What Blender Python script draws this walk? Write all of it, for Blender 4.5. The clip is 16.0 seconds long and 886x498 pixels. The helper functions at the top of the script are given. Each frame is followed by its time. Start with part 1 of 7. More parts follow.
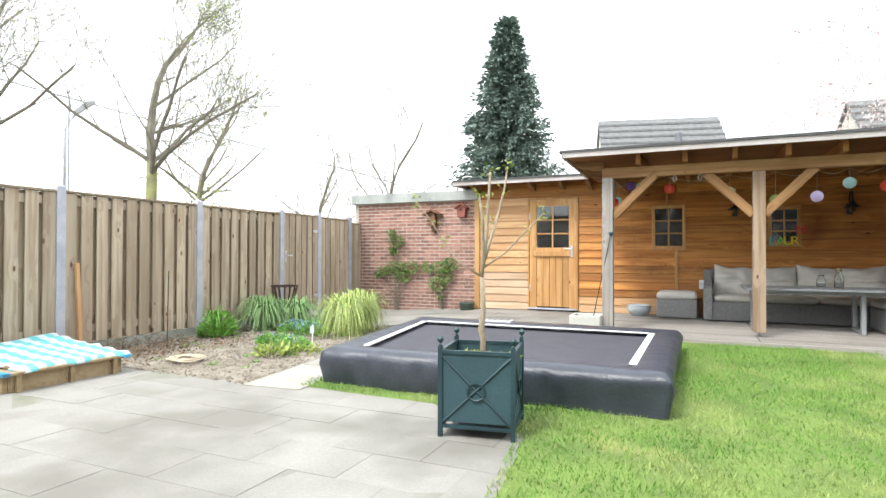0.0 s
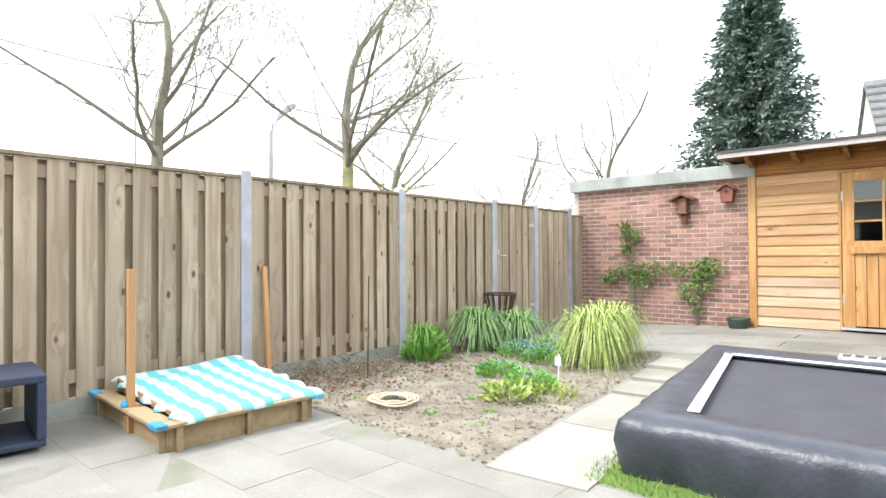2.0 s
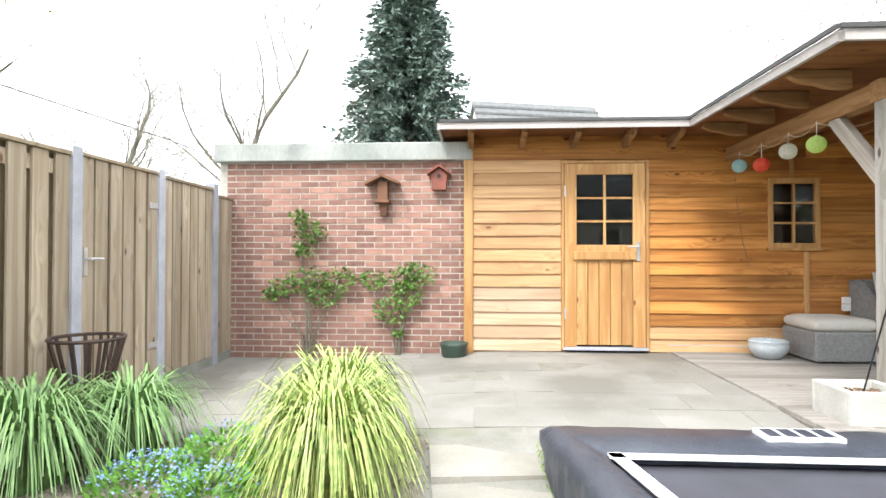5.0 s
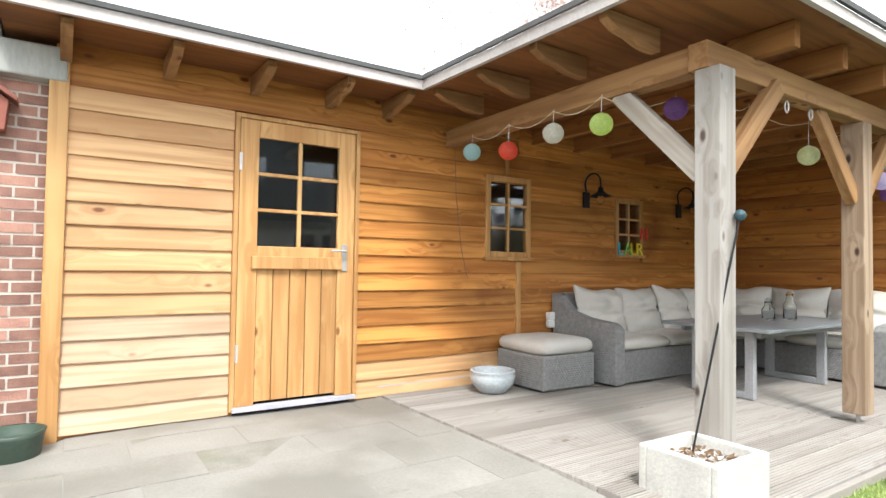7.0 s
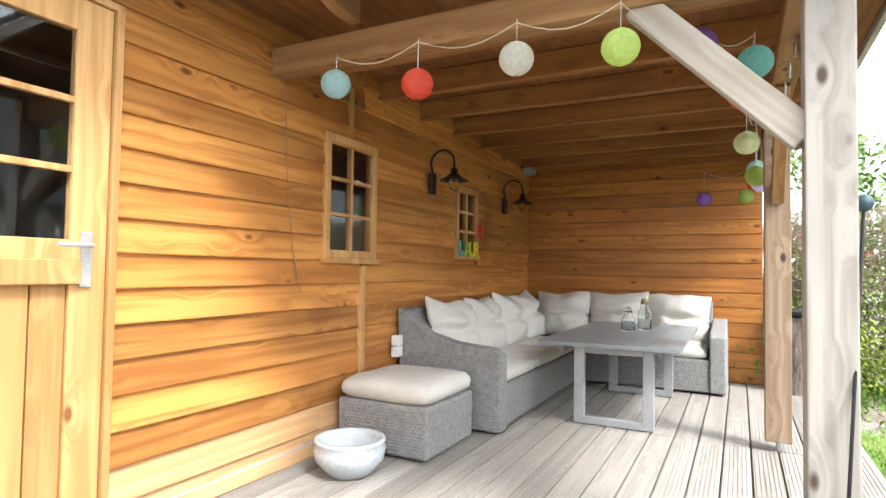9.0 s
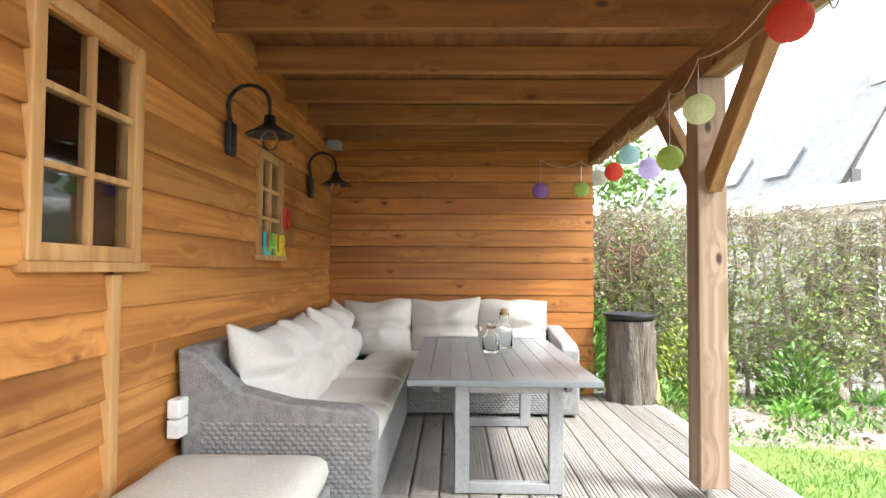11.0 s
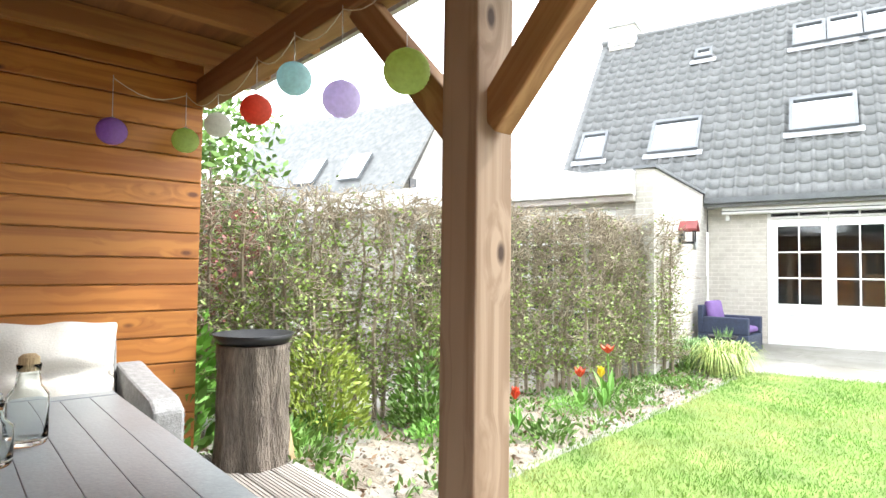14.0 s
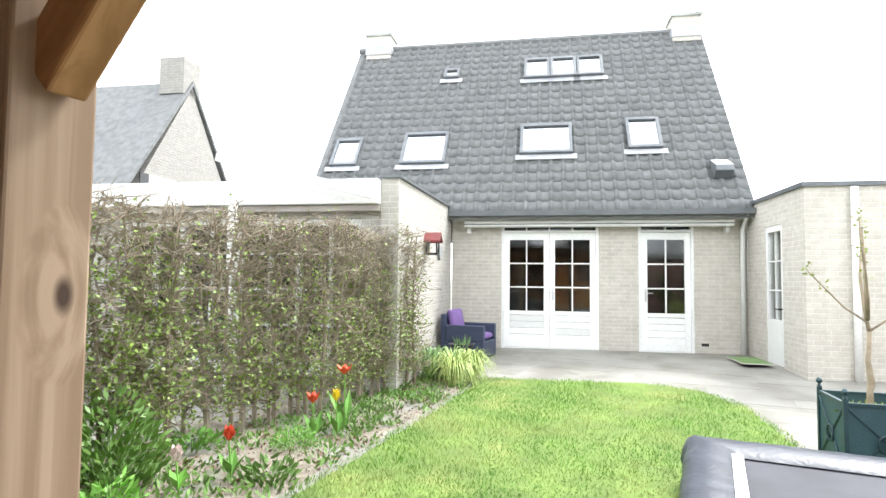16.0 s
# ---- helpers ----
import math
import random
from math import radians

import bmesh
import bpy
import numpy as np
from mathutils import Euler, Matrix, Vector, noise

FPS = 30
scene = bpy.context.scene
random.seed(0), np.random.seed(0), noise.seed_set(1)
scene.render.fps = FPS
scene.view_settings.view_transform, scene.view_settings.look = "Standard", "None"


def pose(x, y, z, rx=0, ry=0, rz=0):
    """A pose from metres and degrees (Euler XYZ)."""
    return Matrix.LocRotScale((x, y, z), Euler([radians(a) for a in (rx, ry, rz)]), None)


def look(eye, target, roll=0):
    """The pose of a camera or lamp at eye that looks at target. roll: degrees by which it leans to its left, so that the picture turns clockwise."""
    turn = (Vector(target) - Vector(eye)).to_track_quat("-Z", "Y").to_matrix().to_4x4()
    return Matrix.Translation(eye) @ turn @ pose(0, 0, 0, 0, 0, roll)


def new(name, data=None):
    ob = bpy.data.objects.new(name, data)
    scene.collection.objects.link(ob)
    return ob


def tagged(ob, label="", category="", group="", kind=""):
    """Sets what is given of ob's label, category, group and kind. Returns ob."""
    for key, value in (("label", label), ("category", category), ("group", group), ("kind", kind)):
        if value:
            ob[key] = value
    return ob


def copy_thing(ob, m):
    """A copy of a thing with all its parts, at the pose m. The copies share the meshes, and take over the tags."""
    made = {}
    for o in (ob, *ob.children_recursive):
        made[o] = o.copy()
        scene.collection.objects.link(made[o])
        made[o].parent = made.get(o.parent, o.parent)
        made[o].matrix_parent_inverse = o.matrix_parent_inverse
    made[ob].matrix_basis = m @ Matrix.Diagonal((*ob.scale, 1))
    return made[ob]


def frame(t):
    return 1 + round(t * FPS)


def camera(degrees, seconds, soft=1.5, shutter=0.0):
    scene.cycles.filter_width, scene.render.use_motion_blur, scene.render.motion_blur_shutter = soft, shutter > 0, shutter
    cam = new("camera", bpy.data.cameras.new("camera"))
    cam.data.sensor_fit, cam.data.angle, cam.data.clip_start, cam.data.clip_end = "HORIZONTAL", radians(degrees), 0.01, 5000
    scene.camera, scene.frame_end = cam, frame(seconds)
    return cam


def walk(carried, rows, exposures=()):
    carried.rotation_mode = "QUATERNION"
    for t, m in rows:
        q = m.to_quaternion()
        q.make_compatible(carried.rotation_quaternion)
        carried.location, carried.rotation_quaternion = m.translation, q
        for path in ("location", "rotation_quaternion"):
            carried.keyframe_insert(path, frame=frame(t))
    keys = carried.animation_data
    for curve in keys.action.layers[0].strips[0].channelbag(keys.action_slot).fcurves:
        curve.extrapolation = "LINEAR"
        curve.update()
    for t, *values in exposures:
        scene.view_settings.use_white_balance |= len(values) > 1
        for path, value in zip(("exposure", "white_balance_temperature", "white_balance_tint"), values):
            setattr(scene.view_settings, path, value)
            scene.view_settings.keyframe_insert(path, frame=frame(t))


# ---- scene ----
cam = camera(75.5, 16.0)
PATH = [
    (0, (1.15, 1.491, 1.126), (0.33, 3.315, 1.148), 0.1),
    (0.5, (0.721, 1.842, 1.128), (-0.177, 3.629, 1.148), 0.1),
    (1, (0.235, 2.163, 1.129), (-0.798, 3.876, 1.145), 0.0),
    (1.5, (-0.252, 2.533, 1.115), (-1.422, 4.154, 1.136), -0.0),
    (2, (-0.659, 2.95, 1.105), (-1.993, 4.44, 1.133), -0.4),
    (2.5, (-1.051, 3.385, 1.096), (-2.427, 4.837, 1.129), -0.5),
    (3, (-1.424, 3.807, 1.09), (-2.805, 5.253, 1.125), -0.5),
    (3.5, (-1.763, 4.197, 1.075), (-3.048, 5.729, 1.101), -0.1),
    (4, (-2.126, 4.698, 1.111), (-3.141, 6.421, 1.134), -0.3),
    (4.5, (-2.433, 5.158, 1.104), (-3.058, 7.057, 1.145), 0.1),
    (5, (-2.672, 5.582, 1.139), (-2.795, 7.578, 1.166), 0.1),
    (5.2, (-2.715, 5.774, 1.143), (-2.669, 7.773, 1.172), 0.2),
    (7.5, (-2.726, 8.381, 1.141), (-1.462, 9.929, 1.207), 0.8),
    (8, (-2.6, 8.906, 1.186), (-1.188, 10.322, 1.245), 0.8),
    (8.5, (-2.442, 9.336, 1.193), (-0.819, 10.503, 1.248), 1.0),
    (9, (-2.211, 9.719, 1.184), (-0.436, 10.639, 1.255), 0.9),
    (9.5, (-2.018, 10.109, 1.209), (-0.112, 10.71, 1.273), 0.3),
    (9.7, (-1.921, 10.227, 1.21), (0.014, 10.73, 1.27), 0.4),
    (11.8, (-0.45, 10.871, 1.235), (1.536, 10.649, 1.312), 0.3),
    (12, (-0.324, 10.864, 1.236), (1.652, 10.559, 1.312), 0.4),
    (12.5, (-0.03, 10.822, 1.219), (1.848, 10.14, 1.298), 0.6),
    (13, (0.246, 10.762, 1.256), (2.006, 9.817, 1.325), 0.7),
    (13.5, (0.506, 10.715, 1.273), (2.149, 9.576, 1.332), 0.9),
    (14, (0.676, 10.633, 1.236), (2.177, 9.314, 1.311), 0.7),
    (14.5, (0.801, 10.445, 1.23), (2.171, 8.991, 1.309), 0.5),
    (15, (0.845, 10.301, 1.268), (2.063, 8.716, 1.344), 0.6),
    (15.5, (0.845, 10.183, 1.294), (1.855, 8.459, 1.383), 0.5),
    (16, (0.776, 10.07, 1.319), (1.634, 8.267, 1.422), 0.6),
]
walk(cam, [(t, look(eye, target, roll)) for t, eye, target, roll in PATH],
     [(0, 1.35), (2, 1.43), (3.5, 1.76), (4.5, 1.72), (5, 1.58), (7.5, 1.75), (9, 2.2), (12, 2.6), (13, 2.5), (14.5, 2.32), (15.5, 2.02), (16, 1.83)])

# ---- light ----
SUN_EL, SUN_AZ = 52.0, 205.0
world = bpy.data.worlds.new("overcast")
scene.world = world
world.use_nodes = True
wn, wl = world.node_tree.nodes, world.node_tree.links
wbg = wn["Background"]
wsky = wn.new("ShaderNodeTexSky")
wsky.sky_type, wsky.sun_disc = "NISHITA", False
wsky.sun_elevation, wsky.sun_rotation = radians(SUN_EL), radians(SUN_AZ)
wsky.dust_density, wsky.air_density = 4.0, 1.0
wmix = wn.new("ShaderNodeMix")
wmix.data_type = "RGBA"
wmix.inputs["Factor"].default_value = 0.85
wl.new(wsky.outputs["Color"], wmix.inputs["A"])
wmix.inputs["B"].default_value = (10.6, 11.1, 11.5, 1)
wl.new(wmix.outputs["Result"], wbg.inputs["Color"])
wbg.inputs["Strength"].default_value = 0.115

sun = new("sun", bpy.data.lights.new("sun", "SUN"))
sun.data.energy, sun.data.angle, sun.data.color = 1.4, radians(14), (1.0, 0.99, 0.965)
sun.matrix_world = look((0, 0, 0), (math.sin(radians(SUN_AZ)) * -math.cos(radians(SUN_EL)), -math.cos(radians(SUN_AZ)) * math.cos(radians(SUN_EL)), -math.sin(radians(SUN_EL))))


# ---- materials ----
def mat(name, base, rough=0.8, metal=0.0, second=None, scale=6.0, fine=60.0, bump=0.2, stretch=None, rand=0.12, stain=None, dist=0.01, trans=0.0, spec=None, world=False):
    """Two-scale mottled surface with bump; stretch gives a grain direction."""
    m = bpy.data.materials.new(name)
    m.use_nodes = True
    n, l = m.node_tree.nodes, m.node_tree.links
    b = n["Principled BSDF"]
    b.inputs["Roughness"].default_value = rough
    b.inputs["Metallic"].default_value = metal
    if spec is not None:
        b.inputs["Specular IOR Level"].default_value = spec
    if trans:
        b.inputs["Transmission Weight"].default_value = trans
    co = n.new("ShaderNodeTexCoord")
    mp = n.new("ShaderNodeMapping")
    if stretch:
        mp.inputs["Scale"].default_value = stretch
    oi = n.new("ShaderNodeObjectInfo")
    sh = n.new("ShaderNodeVectorMath")
    sh.operation = "ADD"
    mul = n.new("ShaderNodeVectorMath")
    mul.operation = "SCALE"
    mul.inputs[0].default_value = (37.0, 53.0, 71.0)
    l.new(oi.outputs["Random"], mul.inputs["Scale"])
    l.new(co.outputs["Object"], sh.inputs[0])
    l.new(mul.outputs[0], sh.inputs[1])
    l.new(sh.outputs[0], mp.inputs["Vector"])
    n1 = n.new("ShaderNodeTexNoise")
    n1.inputs["Scale"].default_value, n1.inputs["Detail"].default_value = scale, 5
    n2 = n.new("ShaderNodeTexNoise")
    n2.inputs["Scale"].default_value, n2.inputs["Detail"].default_value = fine, 4
    l.new(mp.outputs[0], n1.inputs["Vector"])
    l.new(mp.outputs[0], n2.inputs["Vector"])
    sec = second or tuple(c * 0.65 for c in base)
    r1 = n.new("ShaderNodeValToRGB")
    r1.color_ramp.elements[0].position, r1.color_ramp.elements[1].position = 0.32, 0.68
    r1.color_ramp.elements[0].color, r1.color_ramp.elements[1].color = (*sec, 1), (*base, 1)
    l.new(n1.outputs["Fac"], r1.inputs[0])
    col = r1.outputs[0]
    hs = n.new("ShaderNodeHueSaturation")
    mr = n.new("ShaderNodeMapRange")
    mr.inputs["To Min"].default_value, mr.inputs["To Max"].default_value = 0.78, 1.2
    l.new(n2.outputs["Fac"], mr.inputs["Value"])
    mr2 = n.new("ShaderNodeMapRange")
    mr2.inputs["To Min"].default_value, mr2.inputs["To Max"].default_value = 1 - rand, 1 + rand
    l.new(oi.outputs["Random"], mr2.inputs["Value"])
    mm = n.new("ShaderNodeMath")
    mm.operation = "MULTIPLY"
    l.new(mr.outputs[0], mm.inputs[0])
    l.new(mr2.outputs[0], mm.inputs[1])
    l.new(mm.outputs[0], hs.inputs["Value"])
    l.new(col, hs.inputs["Color"])
    col = hs.outputs[0]
    if stain:
        n3 = n.new("ShaderNodeTexNoise")
        n3.inputs["Scale"].default_value, n3.inputs["Detail"].default_value = stain[1], 6
        l.new(n.new("ShaderNodeNewGeometry").outputs["Position"] if world else co.outputs["Object"], n3.inputs["Vector"])
        r3 = n.new("ShaderNodeValToRGB")
        r3.color_ramp.elements[0].position, r3.color_ramp.elements[1].position = stain[2], stain[2] + 0.15
        l.new(n3.outputs["Fac"], r3.inputs[0])
        mx = n.new("ShaderNodeMix")
        mx.data_type = "RGBA"
        mx.inputs["B"].default_value = (*stain[0], 1)
        l.new(r3.outputs[0], mx.inputs["Factor"])
        l.new(col, mx.inputs["A"])
        col = mx.outputs["Result"]
    l.new(col, b.inputs["Base Color"])
    if bump:
        bp = n.new("ShaderNodeBump")
        bp.inputs["Strength"].default_value, bp.inputs["Distance"].default_value = bump, dist
        ad = n.new("ShaderNodeMath")
        ad.operation = "ADD"
        l.new(n1.outputs["Fac"], ad.inputs[0])
        l.new(n2.outputs["Fac"], ad.inputs[1])
        l.new(ad.outputs[0], bp.inputs["Height"])
        l.new(bp.outputs[0], b.inputs["Normal"])
    return m


def wood(name, light, dark, axis, rough=0.65, knot=(0.12, 0.05, 0.02), rand=0.2, fine=22.0, stain=None):
    """Sawn wood: fine grain along one axis that bends round scattered knots, on a slow tone drift."""
    m = bpy.data.materials.new(name)
    m.use_nodes = True
    n, l = m.node_tree.nodes, m.node_tree.links
    b = n["Principled BSDF"]
    b.inputs["Roughness"].default_value = rough
    b.inputs["Specular IOR Level"].default_value = 0.3
    co, oi = n.new("ShaderNodeTexCoord"), n.new("ShaderNodeObjectInfo")
    off = n.new("ShaderNodeVectorMath")
    off.operation = "SCALE"
    off.inputs[0].default_value = (37.0, 53.0, 71.0)
    l.new(oi.outputs["Random"], off.inputs["Scale"])
    pos = n.new("ShaderNodeVectorMath")
    l.new(co.outputs["Object"], pos.inputs[0])
    l.new(off.outputs[0], pos.inputs[1])

    def mapped(along, across):
        mp = n.new("ShaderNodeMapping")
        sc = [across, across, across]
        sc[axis] = along
        mp.inputs["Scale"].default_value = sc
        l.new(pos.outputs[0], mp.inputs["Vector"])
        return mp.outputs[0]

    def ramp(src, p0, p1, c0, c1):
        r = n.new("ShaderNodeValToRGB")
        r.color_ramp.elements[0].position, r.color_ramp.elements[1].position = p0, p1
        r.color_ramp.elements[0].color, r.color_ramp.elements[1].color = (*c0, 1), (*c1, 1)
        l.new(src, r.inputs[0])
        return r.outputs[0]

    v = n.new("ShaderNodeTexVoronoi")
    v.inputs["Scale"].default_value = 1.0
    l.new(mapped(2.8, 5.6), v.inputs["Vector"])
    halo = ramp(v.outputs["Distance"], 0.04, 0.42, (1, 1, 1), (0, 0, 0))
    core = ramp(v.outputs["Distance"], 0.055, 0.115, (1, 1, 1), (0, 0, 0))
    bend = n.new("ShaderNodeVectorMath")
    bend.operation = "MULTIPLY_ADD"
    l.new(halo, bend.inputs[0])
    push = [1.3, 1.3, 1.3]
    push[axis] = 0.25
    bend.inputs[1].default_value = push
    l.new(mapped(0.9, fine), bend.inputs[2])
    g = n.new("ShaderNodeTexNoise")
    g.inputs["Scale"].default_value, g.inputs["Detail"].default_value, g.inputs["Distortion"].default_value = 1.0, 6, 0.35
    l.new(bend.outputs[0], g.inputs["Vector"])
    mid = tuple(0.3 * p + 0.7 * q for p, q in zip(light, dark))
    col = ramp(g.outputs["Fac"], 0.38, 0.56, mid, light)
    drift = n.new("ShaderNodeTexNoise")
    drift.inputs["Scale"].default_value, drift.inputs["Detail"].default_value = 1.0, 3
    l.new(mapped(0.7, 3.0), drift.inputs["Vector"])
    tone = ramp(drift.outputs["Fac"], 0.42, 0.68, (0, 0, 0), (0.75, 0.75, 0.75))

    def over(fac, src, c):
        mx = n.new("ShaderNodeMix")
        mx.data_type = "RGBA"
        l.new(fac, mx.inputs["Factor"])
        l.new(src, mx.inputs["A"])
        mx.inputs["B"].default_value = (*c, 1)
        return mx.outputs["Result"]

    col = over(tone, col, dark)
    if stain:
        sn = n.new("ShaderNodeTexNoise")
        sn.inputs["Scale"].default_value, sn.inputs["Detail"].default_value = stain[1], 6
        ge = n.new("ShaderNodeNewGeometry")
        l.new(ge.outputs["Position"], sn.inputs["Vector"])
        col = over(ramp(sn.outputs["Fac"], stain[2], stain[2] + 0.16, (0, 0, 0), (0.7, 0.7, 0.7)), col, stain[0])
    col = over(core, col, knot)
    hs = n.new("ShaderNodeHueSaturation")
    mr = n.new("ShaderNodeMapRange")
    mr.inputs["To Min"].default_value, mr.inputs["To Max"].default_value = 1 - rand, 1 + rand
    l.new(oi.outputs["Random"], mr.inputs["Value"])
    l.new(mr.outputs[0], hs.inputs["Value"])
    l.new(col, hs.inputs["Color"])
    l.new(hs.outputs[0], b.inputs["Base Color"])
    bp = n.new("ShaderNodeBump")
    bp.inputs["Strength"].default_value, bp.inputs["Distance"].default_value = 0.35, 0.003
    l.new(g.outputs["Fac"], bp.inputs["Height"])
    l.new(bp.outputs[0], b.inputs["Normal"])
    return m


def glass(name, tint=(0.9, 0.95, 0.95), rough=0.02, ior=1.5):
    m = bpy.data.materials.new(name)
    m.use_nodes = True
    b = m.node_tree.nodes["Principled BSDF"]
    b.inputs["Base Color"].default_value = (*tint, 1)
    b.inputs["Roughness"].default_value = rough
    b.inputs["Transmission Weight"].default_value = 1.0
    b.inputs["IOR"].default_value = ior
    return m


def brickmat(name, c1, c2, mortar, w=0.21, h=0.07):
    """Far brickwork: courses with sunk joints."""
    m = mat(name, c1, 0.9, 0, c2, 9, 80, 0.0)
    n, l = m.node_tree.nodes, m.node_tree.links
    b = n["Principled BSDF"]
    co = n.new("ShaderNodeTexCoord")
    sp = n.new("ShaderNodeSeparateXYZ")
    l.new(co.outputs["Object"], sp.inputs[0])
    ad = n.new("ShaderNodeMath")
    l.new(sp.outputs["X"], ad.inputs[0])
    l.new(sp.outputs["Y"], ad.inputs[1])
    cb = n.new("ShaderNodeCombineXYZ")
    l.new(ad.outputs[0], cb.inputs["X"])
    l.new(sp.outputs["Z"], cb.inputs["Y"])
    br = n.new("ShaderNodeTexBrick")
    br.inputs["Scale"].default_value = 1.0
    br.inputs["Brick Width"].default_value, br.inputs["Row Height"].default_value = w, h
    br.inputs["Mortar Size"].default_value, br.inputs["Mortar Smooth"].default_value = 0.008, 0.4
    br.inputs["Color1"].default_value, br.inputs["Color2"].default_value = (1.04, 1.04, 1.03, 1), (0.93, 0.92, 0.91, 1)
    br.inputs["Mortar"].default_value = (*mortar, 1)
    l.new(cb.outputs[0], br.inputs["Vector"])
    mx = n.new("ShaderNodeMix")
    mx.data_type, mx.blend_type = "RGBA", "MULTIPLY"
    mx.inputs["Factor"].default_value = 1.0
    src = b.inputs["Base Color"].links[0].from_socket
    l.new(src, mx.inputs["A"])
    l.new(br.outputs["Color"], mx.inputs["B"])
    l.new(mx.outputs["Result"], b.inputs["Base Color"])
    bp = n.new("ShaderNodeBump")
    bp.inputs["Strength"].default_value, bp.inputs["Distance"].default_value = 0.7, 0.008
    bp.invert = True
    l.new(br.outputs["Fac"], bp.inputs["Height"])
    l.new(bp.outputs[0], b.inputs["Normal"])
    return m


def leafmat(name, a, bcol, scale=5.0, rough=0.5):
    m = mat(name, a, rough, 0, bcol, scale, 25.0, 0.0, None, 0.1)
    b = m.node_tree.nodes["Principled BSDF"]
    b.inputs["Subsurface Weight"].default_value = 0.0
    return m


LARCH = wood("larch_boards", (0.57, 0.26, 0.07), (0.28, 0.098, 0.022), 0, 0.5, (0.13, 0.045, 0.015), 0.24, 26.0, ((0.17, 0.048, 0.014), 1.2, 0.55))
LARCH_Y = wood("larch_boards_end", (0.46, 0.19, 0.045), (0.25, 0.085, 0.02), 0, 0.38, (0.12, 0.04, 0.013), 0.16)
LARCH_Z = wood("larch_upright", (0.57, 0.34, 0.145), (0.38, 0.185, 0.062), 2, 0.55, (0.2, 0.085, 0.03), 0.1)
LARCH_M = wood("bleached_larch", (0.6, 0.385, 0.2), (0.42, 0.225, 0.1), 0, 0.6, (0.18, 0.07, 0.03), 0.2)
WORN = wood("worn_larch", (0.58, 0.43, 0.3), (0.4, 0.26, 0.16), 0, 0.75, (0.18, 0.09, 0.05), 0.2)
BEAM_X = wood("beam_wood_x", (0.36, 0.205, 0.09), (0.19, 0.093, 0.036), 0, 0.7, (0.1, 0.045, 0.025), 0.1)
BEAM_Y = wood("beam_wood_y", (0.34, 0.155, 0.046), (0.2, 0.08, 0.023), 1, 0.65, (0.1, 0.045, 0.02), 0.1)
POSTW = wood("weathered_post", (0.35, 0.33, 0.305), (0.2, 0.178, 0.155), 2, 0.8, (0.07, 0.05, 0.04), 0.08)
POSTB = wood("part_weathered_post", (0.33, 0.245, 0.172), (0.18, 0.118, 0.073), 2, 0.75, (0.05, 0.03, 0.02), 0.08)
POSTX = wood("weathered_brace", (0.42, 0.385, 0.34), (0.28, 0.235, 0.19), 0, 0.8, (0.12, 0.08, 0.05), 0.08)
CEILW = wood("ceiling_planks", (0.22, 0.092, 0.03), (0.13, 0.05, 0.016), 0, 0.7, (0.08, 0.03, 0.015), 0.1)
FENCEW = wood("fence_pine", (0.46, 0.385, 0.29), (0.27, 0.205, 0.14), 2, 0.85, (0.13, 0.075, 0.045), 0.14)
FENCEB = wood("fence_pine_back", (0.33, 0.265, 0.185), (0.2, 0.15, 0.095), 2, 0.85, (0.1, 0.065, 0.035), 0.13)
DECKW = wood("deck_greyed", (0.34, 0.32, 0.295), (0.25, 0.225, 0.2), 0, 0.85, (0.2, 0.17, 0.14), 0.14)
SANDW = wood("sandpit_pine", (0.36, 0.27, 0.16), (0.26, 0.185, 0.1), 0, 0.85, (0.12, 0.08, 0.04), 0.1)
STICKW = wood("orange_pine_stick", (0.5, 0.29, 0.14), (0.38, 0.2, 0.09), 2, 0.7, (0.15, 0.08, 0.04), 0.1)
CONC = mat("post_concrete", (0.44, 0.45, 0.5), 0.9, 0, (0.34, 0.35, 0.39), 5, 90, 0.25)
CAPC = mat("weathered_concrete_cap", (0.42, 0.43, 0.41), 0.9, 0, (0.26, 0.28, 0.26), 3, 60, 0.3, (1, 1, 0.3), 0.05, ((0.2, 0.21, 0.2), 2.2, 0.6))
BRICK = mat("red_brick", (0.37, 0.205, 0.155), 0.9, 0, (0.24, 0.125, 0.1), 9, 120, 0.35, None, 0.3)
MORTAR = mat("mortar", (0.64, 0.59, 0.53), 0.95, 0, (0.54, 0.49, 0.43), 12, 120, 0.3)
SLAB = mat("paving_slab", (0.29, 0.28, 0.255), 0.9, 0, (0.235, 0.225, 0.2), 1.6, 70, 0.25, None, 0.04, ((0.18, 0.17, 0.148), 0.8, 0.46), world=True)
SLABL = mat("pale_stepping_slab", (0.36, 0.34, 0.3), 0.9, 0, (0.28, 0.265, 0.225), 2.0, 70, 0.25, None, 0.1, ((0.24, 0.225, 0.19), 1.5, 0.52), world=True)
JOINT = mat("sand_joint", (0.26, 0.25, 0.225), 0.95, 0, (0.2, 0.195, 0.165), 6, 90, 0.4, None, 0, ((0.18, 0.185, 0.13), 1.7, 0.55))
SOIL = mat("dry_soil", (0.33, 0.295, 0.24), 1.0, 0, (0.2, 0.17, 0.13), 6, 55, 0.9, None, 0.0, ((0.19, 0.16, 0.12), 1.6, 0.52), 0.03)
CLOD = mat("soil_clods", (0.33, 0.295, 0.24), 1.0, 0, (0.22, 0.19, 0.145), 9, 60, 0.6)
TURF = mat("turf", (0.16, 0.235, 0.05), 0.95, 0, (0.1, 0.15, 0.035), 3, 50, 0.6, None, 0, ((0.27, 0.27, 0.09), 1.1, 0.58), 0.02)
